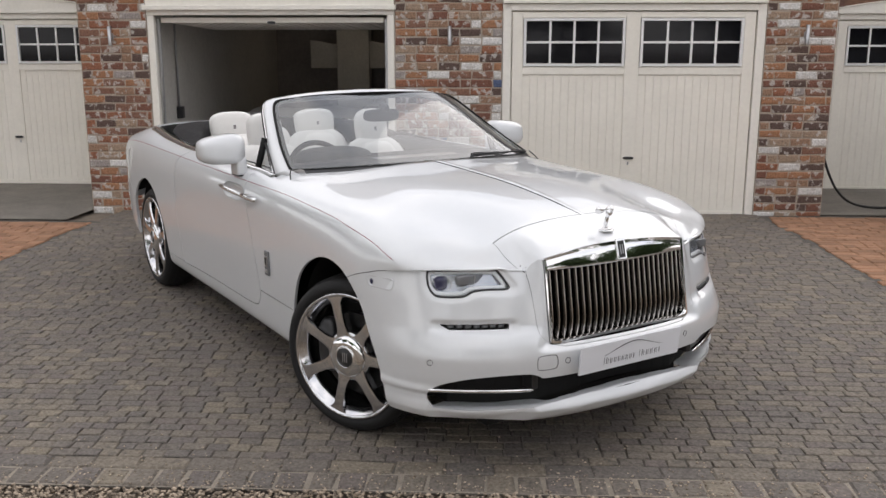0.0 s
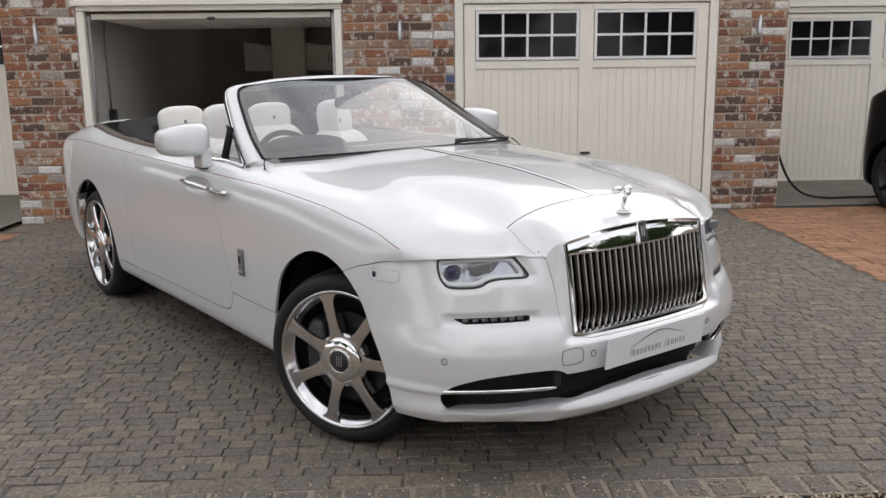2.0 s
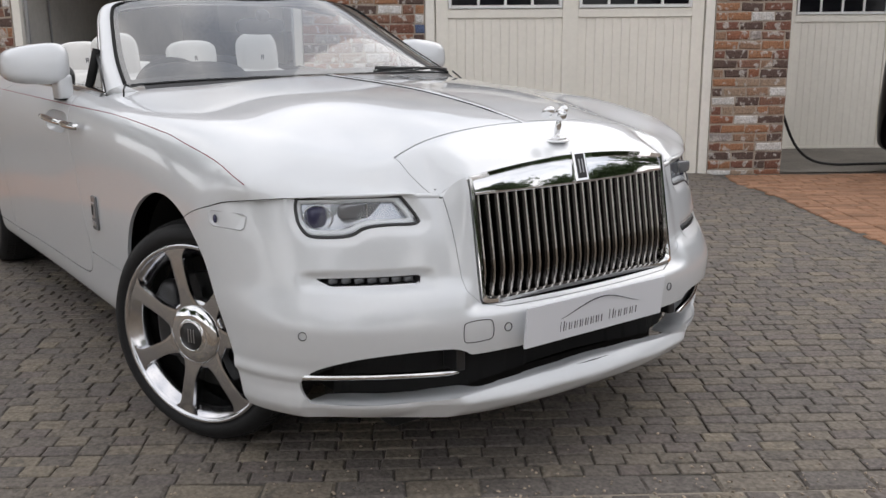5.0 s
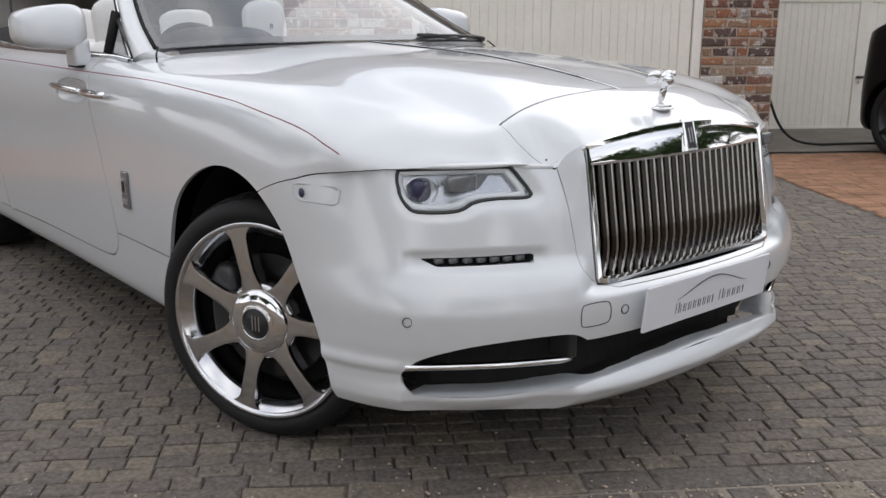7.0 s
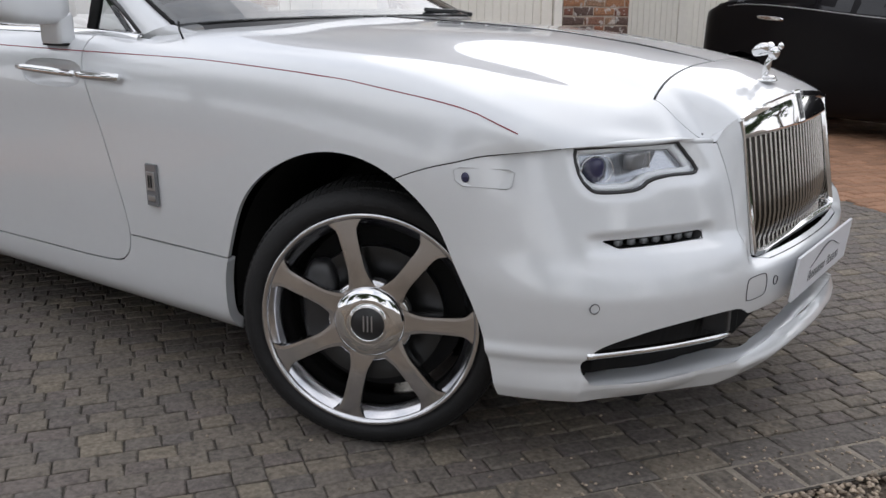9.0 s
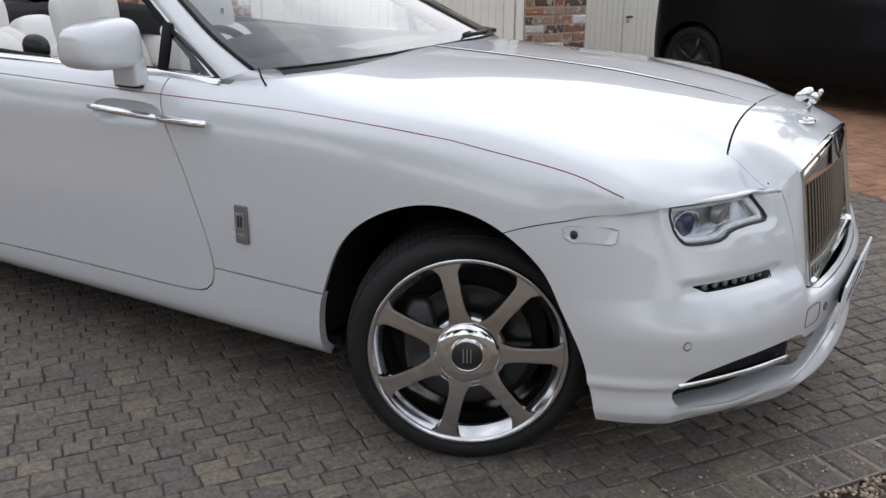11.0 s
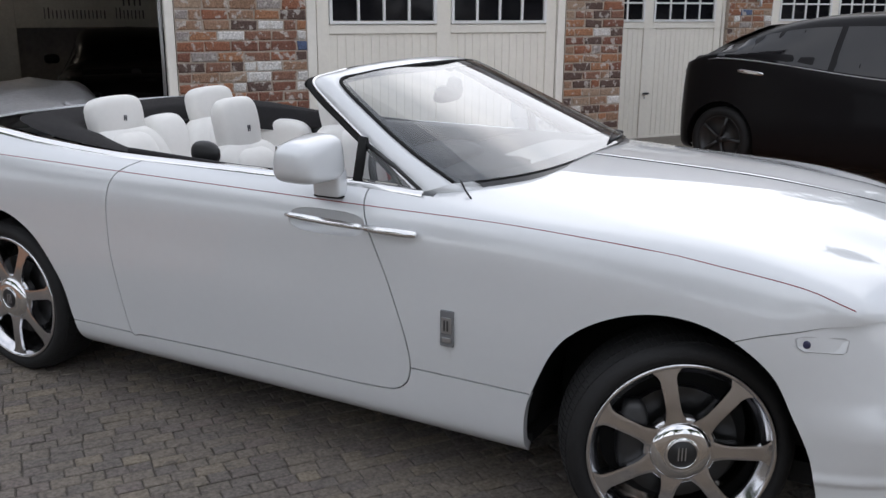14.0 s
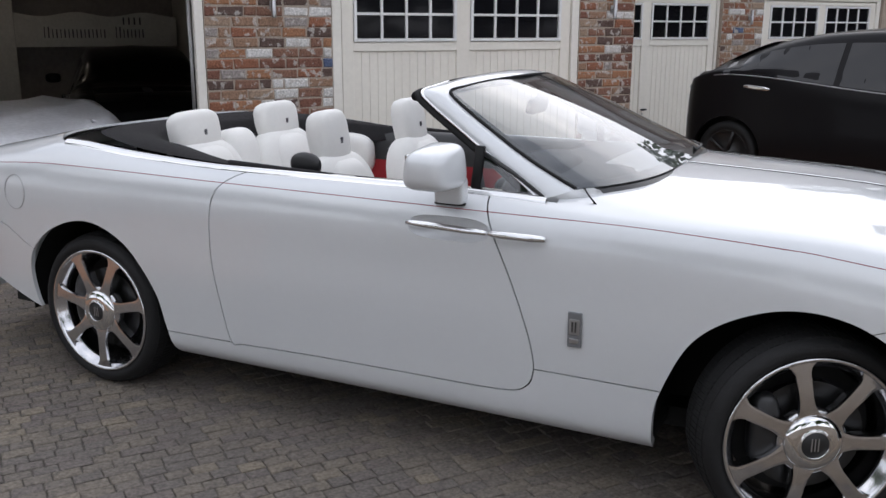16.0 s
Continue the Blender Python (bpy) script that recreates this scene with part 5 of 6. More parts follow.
# ---- wheels ----
def wheel(name, x, y, z, steer, turn):
    hub = new(name)
    hub.parent = car
    hub.matrix_basis = pose(x, y, z, 0, 0, steer)
    tyre = lathe("tyre", [(0.22, 0.275), (0.24, 0.315), (0.235, 0.345), (0.20, 0.364), (0.13, 0.368), (0.06, 0.364), (0.022, 0.354), (0.002, 0.336), (-0.002, 0.318), (0.002, 0.303), (0.012, 0.297), (0.03, 0.28)], RUBBER, hub, "low profile black tyre", 96)
    # tread blocks on the shoulder and the face
    tv_, tf = [], []
    for k in range(110):
        a0, a1 = 2 * math.pi * k / 110, 2 * math.pi * (k + 0.72) / 110
        for ya, yb, ra, rb in ((0.028, 0.064, 0.3570, 0.3650), (0.070, 0.125, 0.3660, 0.3680), (0.131, 0.190, 0.3680, 0.3650)):
            b0 = len(tv_)
            for yy, r_ in ((ya, ra), (yb, rb)):
                for a_ in (a0 + yy * 0.25, a1 + yy * 0.25):
                    for dr in (-0.006, 0.0022):
                        tv_.append(((r_ + dr) * math.cos(a_), yy, (r_ + dr) * math.sin(a_)))
            tf += [tuple(b0 + q for q in f) for f in ((1, 3, 7, 5), (0, 1, 5, 4), (2, 6, 7, 3), (0, 2, 3, 1), (4, 5, 7, 6))]
    build("tread", tv_, tf, RUBBER, tyre, smooth=False)
    lathe("rim", [(0.016, 0.297), (0.003, 0.297), (-0.001, 0.293), (0.000, 0.286), (0.006, 0.281), (0.012, 0.279), (0.016, 0.268), (0.030, 0.266), (0.034, 0.257), (0.060, 0.254), (0.19, 0.246), (0.22, 0.280)], RIM, hub, "mirror polished rim", 96)
    # seven flat spokes with polished, chamfered edges that flow into the centre and the rim
    for k in range(7):
        a0 = turn + 2 * math.pi * k / 7
        sp = []
        for t in np.linspace(0, 1, 19):
            r_ = 0.060 + (0.284 - 0.060) * t
            half = 0.029 - 0.004 * math.sin(math.pi * min(1, t * 1.1)) + 0.034 * (max(0, 0.42 - t) / 0.42) ** 2.0 + 0.034 * (max(0, t - 0.82) / 0.18) ** 2.2
            yf = 0.014 - 0.006 * math.sin(math.pi * t) - 0.006 * t
            for dy_, dh in ((0.055, 0.80), (yf + 0.012, 1.0), (yf + 0.001, 0.90), (yf, 0.6), (yf, -0.6), (yf + 0.001, -0.90), (yf + 0.012, -1.0), (0.055, -0.80)):
                h_ = half * dh
                sp.append((r_ * math.cos(a0) - h_ * math.sin(a0), dy_, r_ * math.sin(a0) + h_ * math.cos(a0)))
        build("spoke", sp, grid_faces(19, 8, True) + [tuple(range(8)), tuple(range(144, 152))[::-1]], RIM, hub, smooth=False)
    lathe("spoke_centre", [(0.06, 0.112), (0.026, 0.116), (0.016, 0.112), (0.0135, 0.104), (0.012, 0.001)], RIM, hub, "", 64)
    lathe("hub_cap", [(0.03, 0.098), (0.013, 0.097), (0.006, 0.095), (0.001, 0.089), (-0.003, 0.080), (-0.006, 0.068), (-0.008, 0.058), (-0.007, 0.054), (-0.011, 0.051), (-0.0115, 0.048), (-0.009, 0.046)], CHROME, hub, "chrome hub cap", 64)
    mid_ = lathe("hub_emblem", [(-0.008, 0.047), (-0.010, 0.0455), (-0.010, 0.0001)], BLACK, hub, "dark round hub emblem", 40)
    lathe("emblem_ring", [(-0.008, 0.049), (-0.0125, 0.048), (-0.0125, 0.0455), (-0.009, 0.045)], CHROME, mid_, "", 48)
    for dx in (-0.011, 0.0, 0.011):
        block("emblem_bar", (dx - 0.002, -0.0115, -0.022), (dx + 0.002, -0.010, 0.022), STEEL, mid_, 0.0005)
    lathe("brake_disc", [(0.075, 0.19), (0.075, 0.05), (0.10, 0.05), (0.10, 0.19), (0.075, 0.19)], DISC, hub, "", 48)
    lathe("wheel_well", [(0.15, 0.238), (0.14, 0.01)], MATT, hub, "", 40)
    bm = bmesh.new()
    cushion(bm, (-0.145, 0.075, 0.02), (0.10, 0.09, 0.26), None, 3)
    part("brake_caliper", bm, BLACK, hub)
    return hub


STEER = 26.7
wheel("front_wheel", 0.0, -0.897, 0.347, STEER, 0.0)
wheel("rear_wheel", -3.167, -0.920, 0.345, 0, radians(13))
for nm, x_, z_, st in (("front_wheel", 0.0, 0.347, STEER), ("rear_wheel", -3.167, 0.345, 0)):
    hb = wheel(nm, x_, 0.92, z_, 180 + st, 0.3)


# ---- the yard: X along the garage front, Y away into the garages ----
YARD = pose(-3.138, 5.277, 0, 0, 0, 55.41)
level = curve([(-400, -0.020), (-5.0, -0.020), (-2.5, -0.030), (-0.06, -0.075), (2.2, -0.125), (9.0, -0.13), (400, -0.13)])
lv = lambda y: float(level(y))

ys = [-300, -40, -8, -6.5, -5, -4, -3, -2, -1, -0.16, 0.6, 1.3, 2.0, 4, 9, 300]
gv = [(x, y, lv(y) - 0.045) for y in ys for x in (-300, -40, -12, -6, 0, 6, 12, 40, 300)]
ground = build("ground", gv, [(j * 9 + i, j * 9 + i + 1, (j + 1) * 9 + i + 1, (j + 1) * 9 + i) for j in range(len(ys) - 1) for i in range(8)], EARTH, None, "", False, YARD)
tagged(ground, "gravelly brown ground round the paved yard", "ground", kind="structure")


def sheet(name, x0, x1, y0, y1, lift, material, label, category):
    yy = np.linspace(y0, y1, max(2, int((y1 - y0) / 0.5)))
    v = [(x, y, lv(y) + lift) for y in yy for x in (x0, x1)]
    ob = build(name, v, [(2 * j, 2 * j + 1, 2 * j + 3, 2 * j + 2) for j in range(len(yy) - 1)], material, None, "", False, YARD)
    return tagged(ob, label, category, kind="structure")


pave_bed = sheet("pavement", -6.75, 0.30, -6.66, 0.05, -0.008, JOINT, "grey tumbled setts laid in rows with dark joints", "pavement")
edge_bed = sheet("pavement_edge", -6.75, 0.30, -6.655, -6.498, -0.0055, SANDJOINT, "pale mortar between the large edging setts", "pavement")
orange_l = sheet("pavement_left", -14.0, -6.75, -4.3, -0.75, -0.012, JOINT, "terracotta block paving beside the grey setts", "pavement")
orange_r = sheet("pavement_right", 0.30, 10.0, -9.0, -0.05, -0.012, JOINT, "terracotta block paving before the garages", "pavement")
apron_l = sheet("apron_left", -14.0, -7.10, -0.75, 2.4, 0.0, CONCRETE, "weathered grey concrete apron before a garage door", "pavement")
apron_r = sheet("apron_right", 0.985, 10.0, -0.05, 2.45, 0.0, CONCRETE, "weathered grey concrete apron before a garage door", "pavement")


def stone_mesh(length, depth, high, chamfer, rng, wob=0.004):
    """One paving stone, centred, its top at z 0."""
    a, b = length / 2, depth / 2
    j = lambda: rng.uniform(-wob, wob)
    lo = [(-a + j(), -b + j()), (a + j(), -b + j()), (a + j(), b + j()), (-a + j(), b + j())]
    v = [(x, y, -high) for x, y in lo] + [(x, y, -chamfer) for x, y in lo]
    v += [(x * (1 - chamfer * 1.3 / a), y * (1 - chamfer * 1.3 / b), j() * 0.3) for x, y in lo]
    f = []
    for base in (0, 4):
        f += [(base + k, base + (k + 1) % 4, base + 4 + (k + 1) % 4, base + 4 + k) for k in range(4)]
    f.append((8, 9, 10, 11))
    return v, f


def lay(rows, parent, single, joined_name, material_single, material_joined, x_range):
    """Rows of (y, depth, lengths): stones inside the stretch 'single' are objects, the others one mesh."""
    rng = random.Random(7)
    shared, bulk_v, bulk_f, made = {}, [], [], 0
    for y, depth, lengths in rows:
        x = x_range[0] + rng.uniform(0, 0.08)
        while x < x_range[1]:
            length = min(rng.choice(lengths), x_range[1] - x)
            if length < 0.05:
                break
            gap = 0.012 if depth > 0.145 else 0.0050
            cx, d = x + length / 2, depth - (0.008 if depth > 0.145 else 0.0045)
            big = 0.007 if depth > 0.10 else 0.0034
            if single and single[0] < cx < single[1] and single[2] < y < single[3]:
                key = (round(length, 3), round(depth, 3), rng.randrange(3))
                if key not in shared:
                    v, f = stone_mesh(length - gap, d, 0.05, big, rng, 0.007 if depth > 0.10 else 0.0024)
                    me = bpy.data.meshes.new("sett")
                    me.from_pydata(v, [], f)
                    me.materials.append(material_single)
                    shared[key] = me
                ob = new("sett", shared[key])
                ob.parent = parent
                ob.matrix_basis = pose(cx, y, lv(y) + rng.uniform(-0.0025, 0.0025), rng.uniform(-0.5, 0.5), rng.uniform(-0.5, 0.5), rng.uniform(-0.6, 0.6))
                made += 1
            else:
                v, f = stone_mesh(length - gap, d, 0.03, big, rng, 0.007 if depth > 0.10 else 0.0024)
                b0, dz = len(bulk_v), lv(y) + rng.uniform(-0.0025, 0.0025)
                bulk_v += [(cx + p[0], y + p[1], dz + p[2]) for p in v]
                bulk_f += [tuple(b0 + q for q in g) for g in f]
            x += length
    ob = build(joined_name, bulk_v, bulk_f, material_joined, parent, "", False)
    ob["kind"] = "stuff"
    return made


# ---- garage building ----
def brick_pier(name, x0, x1, y0, y1, top, parent_label, faces=("front",), foot=-0.12):
    """A brick pier: a mortar core with single bricks on its front and on the named side."""
    rng = random.Random(int(abs(x0) * 1000) + 3)
    core = box(bmesh.new(), (x0, y0 + 0.008, foot), (x1, y1, top), 0)
    pier = part(name, core, MORTAR, None, "", False)
    pier.matrix_world = YARD
    tagged(pier, parent_label, "brick pier", kind="structure")
    shared = {}

    def brick(cx, cy, cz, length, turn):
        key = (round(length, 2), rng.randrange(4))
        if key not in shared:
            v, f = stone_mesh(length, 0.077, 0.03, 0.008, rng, 0.007)
            me = bpy.data.meshes.new("brick")
            me.from_pydata(v, [], f)
            me.materials.append(BRICK)
            shared[key] = me
        ob = new("brick", shared[key])
        ob.parent = pier
        ob.matrix_basis = pose(cx, cy, cz, 90, 0, turn)
    course, z = 0, foot + 0.04
    runs = [("front", x1 - x0)] + ([("side", y1 - y0)] if "side" in faces else [])
    while z < top - 0.03:
        for which, width in runs:
            pos = 0.0
            first = 0.112 if course % 2 else 0.232
            while pos < width - 0.03:
                length = min(first if pos == 0 else rng.choice((0.232, 0.232, 0.225, 0.238, 0.112)), width - pos)
                if width - pos - length < 0.045:
                    length = width - pos
                out = rng.uniform(-0.003, 0.003)
                if which == "front":
                    brick(x0 + pos + length / 2, y0 + out, z, length - 0.011, 0)
                else:
                    brick(x1 + out * 0 + 0.004, y0 + pos + length / 2, z, length - 0.011, 90)
                pos += length
        z += 0.0885
        course += 1
    return pier


brick_pier("pier_1", -7.10, -6.345, -0.06, 0.14, 2.42, "reclaimed red and whitewashed brick pier by the open garage")
brick_pier("pier_2", -3.66, -2.51, -0.06, 0.14, 2.42, "reclaimed brick pier between two garage doors, with a blue brick")
brick_pier("pier_3", 0.255, 0.985, -0.06, 0.14, 2.42, "reclaimed brick pier at the corner of the garage", ("front",))
brick_pier("pier_4", 4.515, 5.36, 2.14, 2.38, 2.42, "reclaimed brick pier between set-back garage doors", ("front",), -0.2)


def wall(name, lo, hi, material, label):
    ob = block(name, lo, hi, material, None, 0.0)
    ob.matrix_world = YARD
    return tagged(ob, label, "wall", kind="structure")


wall("wall_side_right", (0.75, 0.145, -0.2), (0.975, 2.23, 2.42), MORTAR, "brick return wall of the garage block")
wall("wall_side_left", (-7.09, 0.145, -0.2), (-6.90, 2.23, 2.42), MORTAR, "brick return wall of the garage block")
wall("wall_upper", (-7.10, -0.045, 2.424), (0.985, 0.14, 3.0), MORTAR, "brick wall over the garage doors")
wall("wall_upper_right", (0.985, 2.16, 2.424), (10.0, 2.38, 3.0), MORTAR, "brick wall over the set-back doors")
wall("wall_upper_left", (-14.0, 2.16, 2.424), (-7.10, 2.38, 3.0), MORTAR, "brick wall over the set-back door")
wall("wall_end_left", (-14.0, 2.16, -0.2), (-10.40, 2.38, 2.42), MORTAR, "brick wall beside the garage door")
wall("wall_end_right", (8.14, 2.16, -0.2), (10.0, 2.38, 2.42), MORTAR, "brick wall beside the garage door")
wall("wall_nib_right", (0.985, 2.24, -0.2), (1.785, 2.38, 2.42), MORTAR, "brick wall beside the garage door")


def roof_block(name, x0, x1, y0):
    """A pitched, tiled roof with its eaves at y0."""
    ob = build(name, [(x0, y0, 2.98), (x1, y0, 2.98), (x1, 4.9, 5.5), (x0, 4.9, 5.5), (x1, 9.0, 2.98), (x0, 9.0, 2.98), (x0, y0, 2.9), (x1, y0, 2.9), (x1, 9.0, 2.9), (x0, 9.0, 2.9)],
               [(0, 1, 2, 3), (3, 2, 4, 5), (6, 7, 1, 0), (5, 4, 8, 9), (6, 9, 8, 7), (0, 3, 5, 9, 6), (1, 7, 8, 4, 2)], TILE, None, "", False, YARD)
    return tagged(ob, "dark tiled pitched roof over the garages", "roof", kind="structure")


roof_block("roof", -7.20, 1.10, -0.26)
roof_block("roof_right", 1.102, 10.2, 1.98)
roof_block("roof_left", -14.2, -7.202, 1.98)


def arch_board(parent, W, foot, spring, crown, front):
    """A cream head board with a shallow arched top, before a brick infill."""
    n_ = 24
    arc = [(W * k / n_, spring + (crown - spring) * (1 - (2 * k / n_ - 1) ** 2)) for k in range(n_ + 1)]
    v = [(x, front, foot) for x, z in arc] + [(x, front, z) for x, z in arc] + [(x, front + 0.025, z) for x, z in arc]
    m_ = n_ + 1
    f = [(k, k + 1, m_ + k + 1, m_ + k) for k in range(n_)] + [(m_ + k, m_ + k + 1, 2 * m_ + k + 1, 2 * m_ + k) for k in range(n_)]
    build("head_board", v, f, CREAMFRAME, parent, "", False)
    tube("head_bead", [(x, front - 0.004, z - 0.008) for x, z in arc], 0.010, CREAMFRAME, parent, "", 8)
    block("brick_infill", (0.0, front + 0.026, foot), (W, 0.04, 2.54), BRICKFILL, parent, 0.0)


def garage_door(name, x0, x1, y, foot, label, base=-0.055, edge=0.10):
    """A cream up-and-over door in its frame: ribbed panels below two glazed strips."""
    d = empty(name, YARD @ pose(x0, y, foot), label, "garage door", kind="structure")
    W, H = x1 - x0, 2.125
    J = edge - 0.012
    for a, b in ((0.0, J), (W - J, W)):
        block("door_jamb", (a, -0.048, base), (b, 0.02, 2.21), CREAMFRAME, d, 0.006)
    block("door_head", (J + 0.002, -0.048, 2.14), (W - J - 0.002, 0.02, 2.21), CREAMFRAME, d, 0.006)
    arch_board(d, W, 2.213, 2.285, 2.415, -0.075)
    block("head_mould", (0.0, -0.085, 2.213), (W, -0.060, 2.25), CREAMFRAME, d, 0.006)
    L, R = edge, W - edge
    block("leaf_back", (L - 0.03, 0.022, base + 0.01), (R + 0.03, 0.036, H + 0.05), CREAM, d, 0.0)
    mid_a, mid_b = W / 2 - 0.075, W / 2 + 0.075
    for a, b in ((L, L + 0.115), (mid_a, mid_b), (R - 0.115, R)):
        block("stile", (a, -0.028, base + 0.015), (b, 0.012, H), CREAM, d, 0.004)
    for a, b in ((L + 0.115, mid_a), (mid_b, R - 0.115)):
        block("top_rail", (a, -0.028, 2.068), (b, 0.012, H), CREAM, d, 0.004)
        block("lock_rail", (a, -0.028, 1.475), (b, 0.012, 1.555), CREAM, d, 0.004)
        block("bottom_rail", (a, -0.026, base + 0.015), (b, 0.012, base + 0.055), CREAM, d, 0.004)
        n_ = 13
        pitch = (b - a) / n_
        v, f = [], []
        prof = []
        for k in range(n_):
            x = a + k * pitch
            prof += [(x, -0.014), (x + pitch * 0.90, -0.014), (x + pitch * 0.93, -0.007), (x + pitch * 0.97, -0.007)]
        prof.append((b, -0.014))
        for z in (base + 0.057, 1.472):
            v += [(x, yy, z) for x, yy in prof]
        m_ = len(prof)
        build("ribbed_panel", v, [(k, k + 1, m_ + k + 1, m_ + k) for k in range(m_ - 1)], CREAM, d, "", False)
        win = block("window_frame", (a + 0.004, -0.012, 1.56), (b - 0.004, 0.010, 2.060), WHITEBAR, d, 0.0, "white window frame")
        win.data.clear_geometry()
        bm = bmesh.new()
        wa, wb, za, zb = a + 0.006, b - 0.006, 1.562, 2.062
        fr = 0.028
        box(bm, (wa, -0.040, za), (wa + fr, 0.008, zb), 0.003)
        box(bm, (wb - fr, -0.040, za), (wb, 0.008, zb), 0.003)
        box(bm, (wa + fr, -0.040, za), (wb - fr, 0.008, za + fr), 0.003)
        box(bm, (wa + fr, -0.040, zb - fr), (wb - fr, 0.008, zb), 0.003)
        bm.to_mesh(win.data)
        bm.free()
        ix0, ix1, iz0, iz1 = wa + fr, wb - fr, za + fr, zb - fr
        for k in range(1, 4):
            xx = ix0 + (ix1 - ix0) * k / 4
            block("glazing_bar", (xx - 0.012, -0.034, iz0), (xx + 0.012, 0.004, iz1), WHITEBAR, win, 0.003)
        zz = (iz0 + iz1) / 2
        block("glazing_bar", (ix0, -0.036, zz - 0.012), (ix1, 0.003, zz + 0.012), WHITEBAR, win, 0.003)
        for k in range(4):
            for q in range(2):
                xa, xb = ix0 + (ix1 - ix0) * k / 4, ix0 + (ix1 - ix0) * (k + 1) / 4
                z0_, z1_ = (iz0, zz) if q == 0 else (zz, iz1)
                block("pane", (xa + 0.004, -0.016, z0_ + 0.004), (xb - 0.004, -0.010, z1_ - 0.004), PANE, win, 0.0)
    hd = new("door_handle")
    hd.parent = d
    hd.matrix_basis = pose(W / 2, -0.03, 0.585)
    bm = bmesh.new()
    cushion(bm, (0, -0.030, 0.0), (0.115, 0.022, 0.030), None, 3, 8, 16)
    cushion(bm, (-0.01, -0.012, 0.0), (0.03, 0.04, 0.026), None, 3, 8, 12)
    part("handle_bar", bm, BLACK, hd, "dark door handle")
    bm = bmesh.new()
    cushion(bm, (0.0, -0.004, -0.062), (0.018, 0.012, 0.036), None, 2.5, 8, 12)
    part("lock_plate", bm, STEEL, hd)
    return d


garage_door("door_2", -2.505, 0.250, 0.0, -0.045, "closed cream garage door with white glazed strips")
garage_door("door_3", 1.79, 4.51, 2.25, -0.08, "closed cream garage door with white glazed strips, set back", -0.075, 0.055)
garage_door("door_4", 5.365, 8.125, 2.25, -0.08, "closed cream garage door with white glazed strips, set back", -0.075)
garage_door("door_0", -10.385, -7.63, 2.2, -0.06, "closed cream garage door with white glazed strips, set back", -0.075)

# the open garage
og = empty("door_1", YARD @ pose(-6.34, 0, -0.045), "open garage doorway with cream frame and raised door", "garage door", kind="structure")
W = 2.675
for a, b in ((0.0, 0.075), (W - 0.075, W)):
    block("door_jamb", (a, -0.052, -0.05), (b, 0.02, 2.095), CREAMFRAME, og, 0.006)
block("door_head", (0.0, -0.056, 2.098), (W, 0.02, 2.17), CREAMFRAME, og, 0.006)
arch_board(og, W, 2.173, 2.275, 2.405, -0.075)
block("head_mould", (-0.03, -0.105, 2.15), (W + 0.02, -0.062, 2.20), CREAMFRAME, og, 0.006)
raised = block("raised_leaf", (0.12, 0.10, 2.035), (W - 0.12, 2.0, 2.07), CREAM, og, 0.004)
raised.matrix_basis = pose(0, 0, 0, -1.5, 0, 0)
for k in range(24):
    xx = 0.16 + k * (W - 0.32) / 23
    block("leaf_rib", (xx, 0.14, 2.028), (xx + 0.03, 1.95, 2.036), CREAM, raised, 0.002)
block("leaf_edge", (0.12, 0.04, 2.02), (W - 0.12, 0.10, 2.075), CREAMFRAME, og, 0.004)
bm = bmesh.new()
cushion(bm, (W / 2, 0.02, 2.02), (0.09, 0.02, 0.03), None, 3, 8, 12)
part("door_handle", bm, BLACK, og, "dark handle of the raised door")
for s, xx in ((1, 0.095), (-1, W - 0.095)):
    tube("door_arm", [(xx, 0.03, 0.75), (xx + 0.01 * s, 0.05, 2.02)], 0.010, STEEL, og)
    block("door_track", (xx - 0.012, 0.03, 0.0), (xx + 0.012, 0.06, 2.06), STEEL, og, 0.002)

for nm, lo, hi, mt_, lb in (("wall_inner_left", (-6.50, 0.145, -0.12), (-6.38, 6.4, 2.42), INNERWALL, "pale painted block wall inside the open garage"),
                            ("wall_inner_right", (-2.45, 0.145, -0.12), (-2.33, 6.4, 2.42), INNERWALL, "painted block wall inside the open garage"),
                            ("wall_inner_back", (-6.50, 6.402, -0.12), (-2.33, 6.52, 2.42), INNERSHADE, "back wall inside the open garage with shade in its colour")):
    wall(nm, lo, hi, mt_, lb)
gf = block("floor", (-6.378, 0.03, -0.16), (-2.452, 6.4, -0.075), FLOORGREY, None, 0.0)
gf.matrix_world = YARD
tagged(gf, "dark grey painted garage floor", "floor", kind="structure")
gc = block("ceiling", (-6.50, 0.15, 2.425), (-2.33, 6.52, 2.50), INNERSHADE, None, 0.0)
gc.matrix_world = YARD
tagged(gc, "unlit garage ceiling with shade in its colour", "ceiling", kind="structure")
# lit batten lamp deep in the garage
bat = empty("strip_light", YARD @ pose(-4.70, 4.3, 2.12), "small lit strip lamp hung inside the dark garage", "strip light")
block("lamp_housing", (-0.06, 0, 0.02), (0.06, 1.2, 0.06), INNERWALL, bat, 0.006)
tube("lamp_tube", [(0, 0.02, 0.0), (0, 1.18, 0.0)], 0.018, LITTUBE, bat, "lit lamp tube", 12)
for yy in (0.15, 1.05):
    tube("hanger", [(0, yy, 0.06), (0, yy, 0.303)], 0.006, STEEL, bat, "", 6)
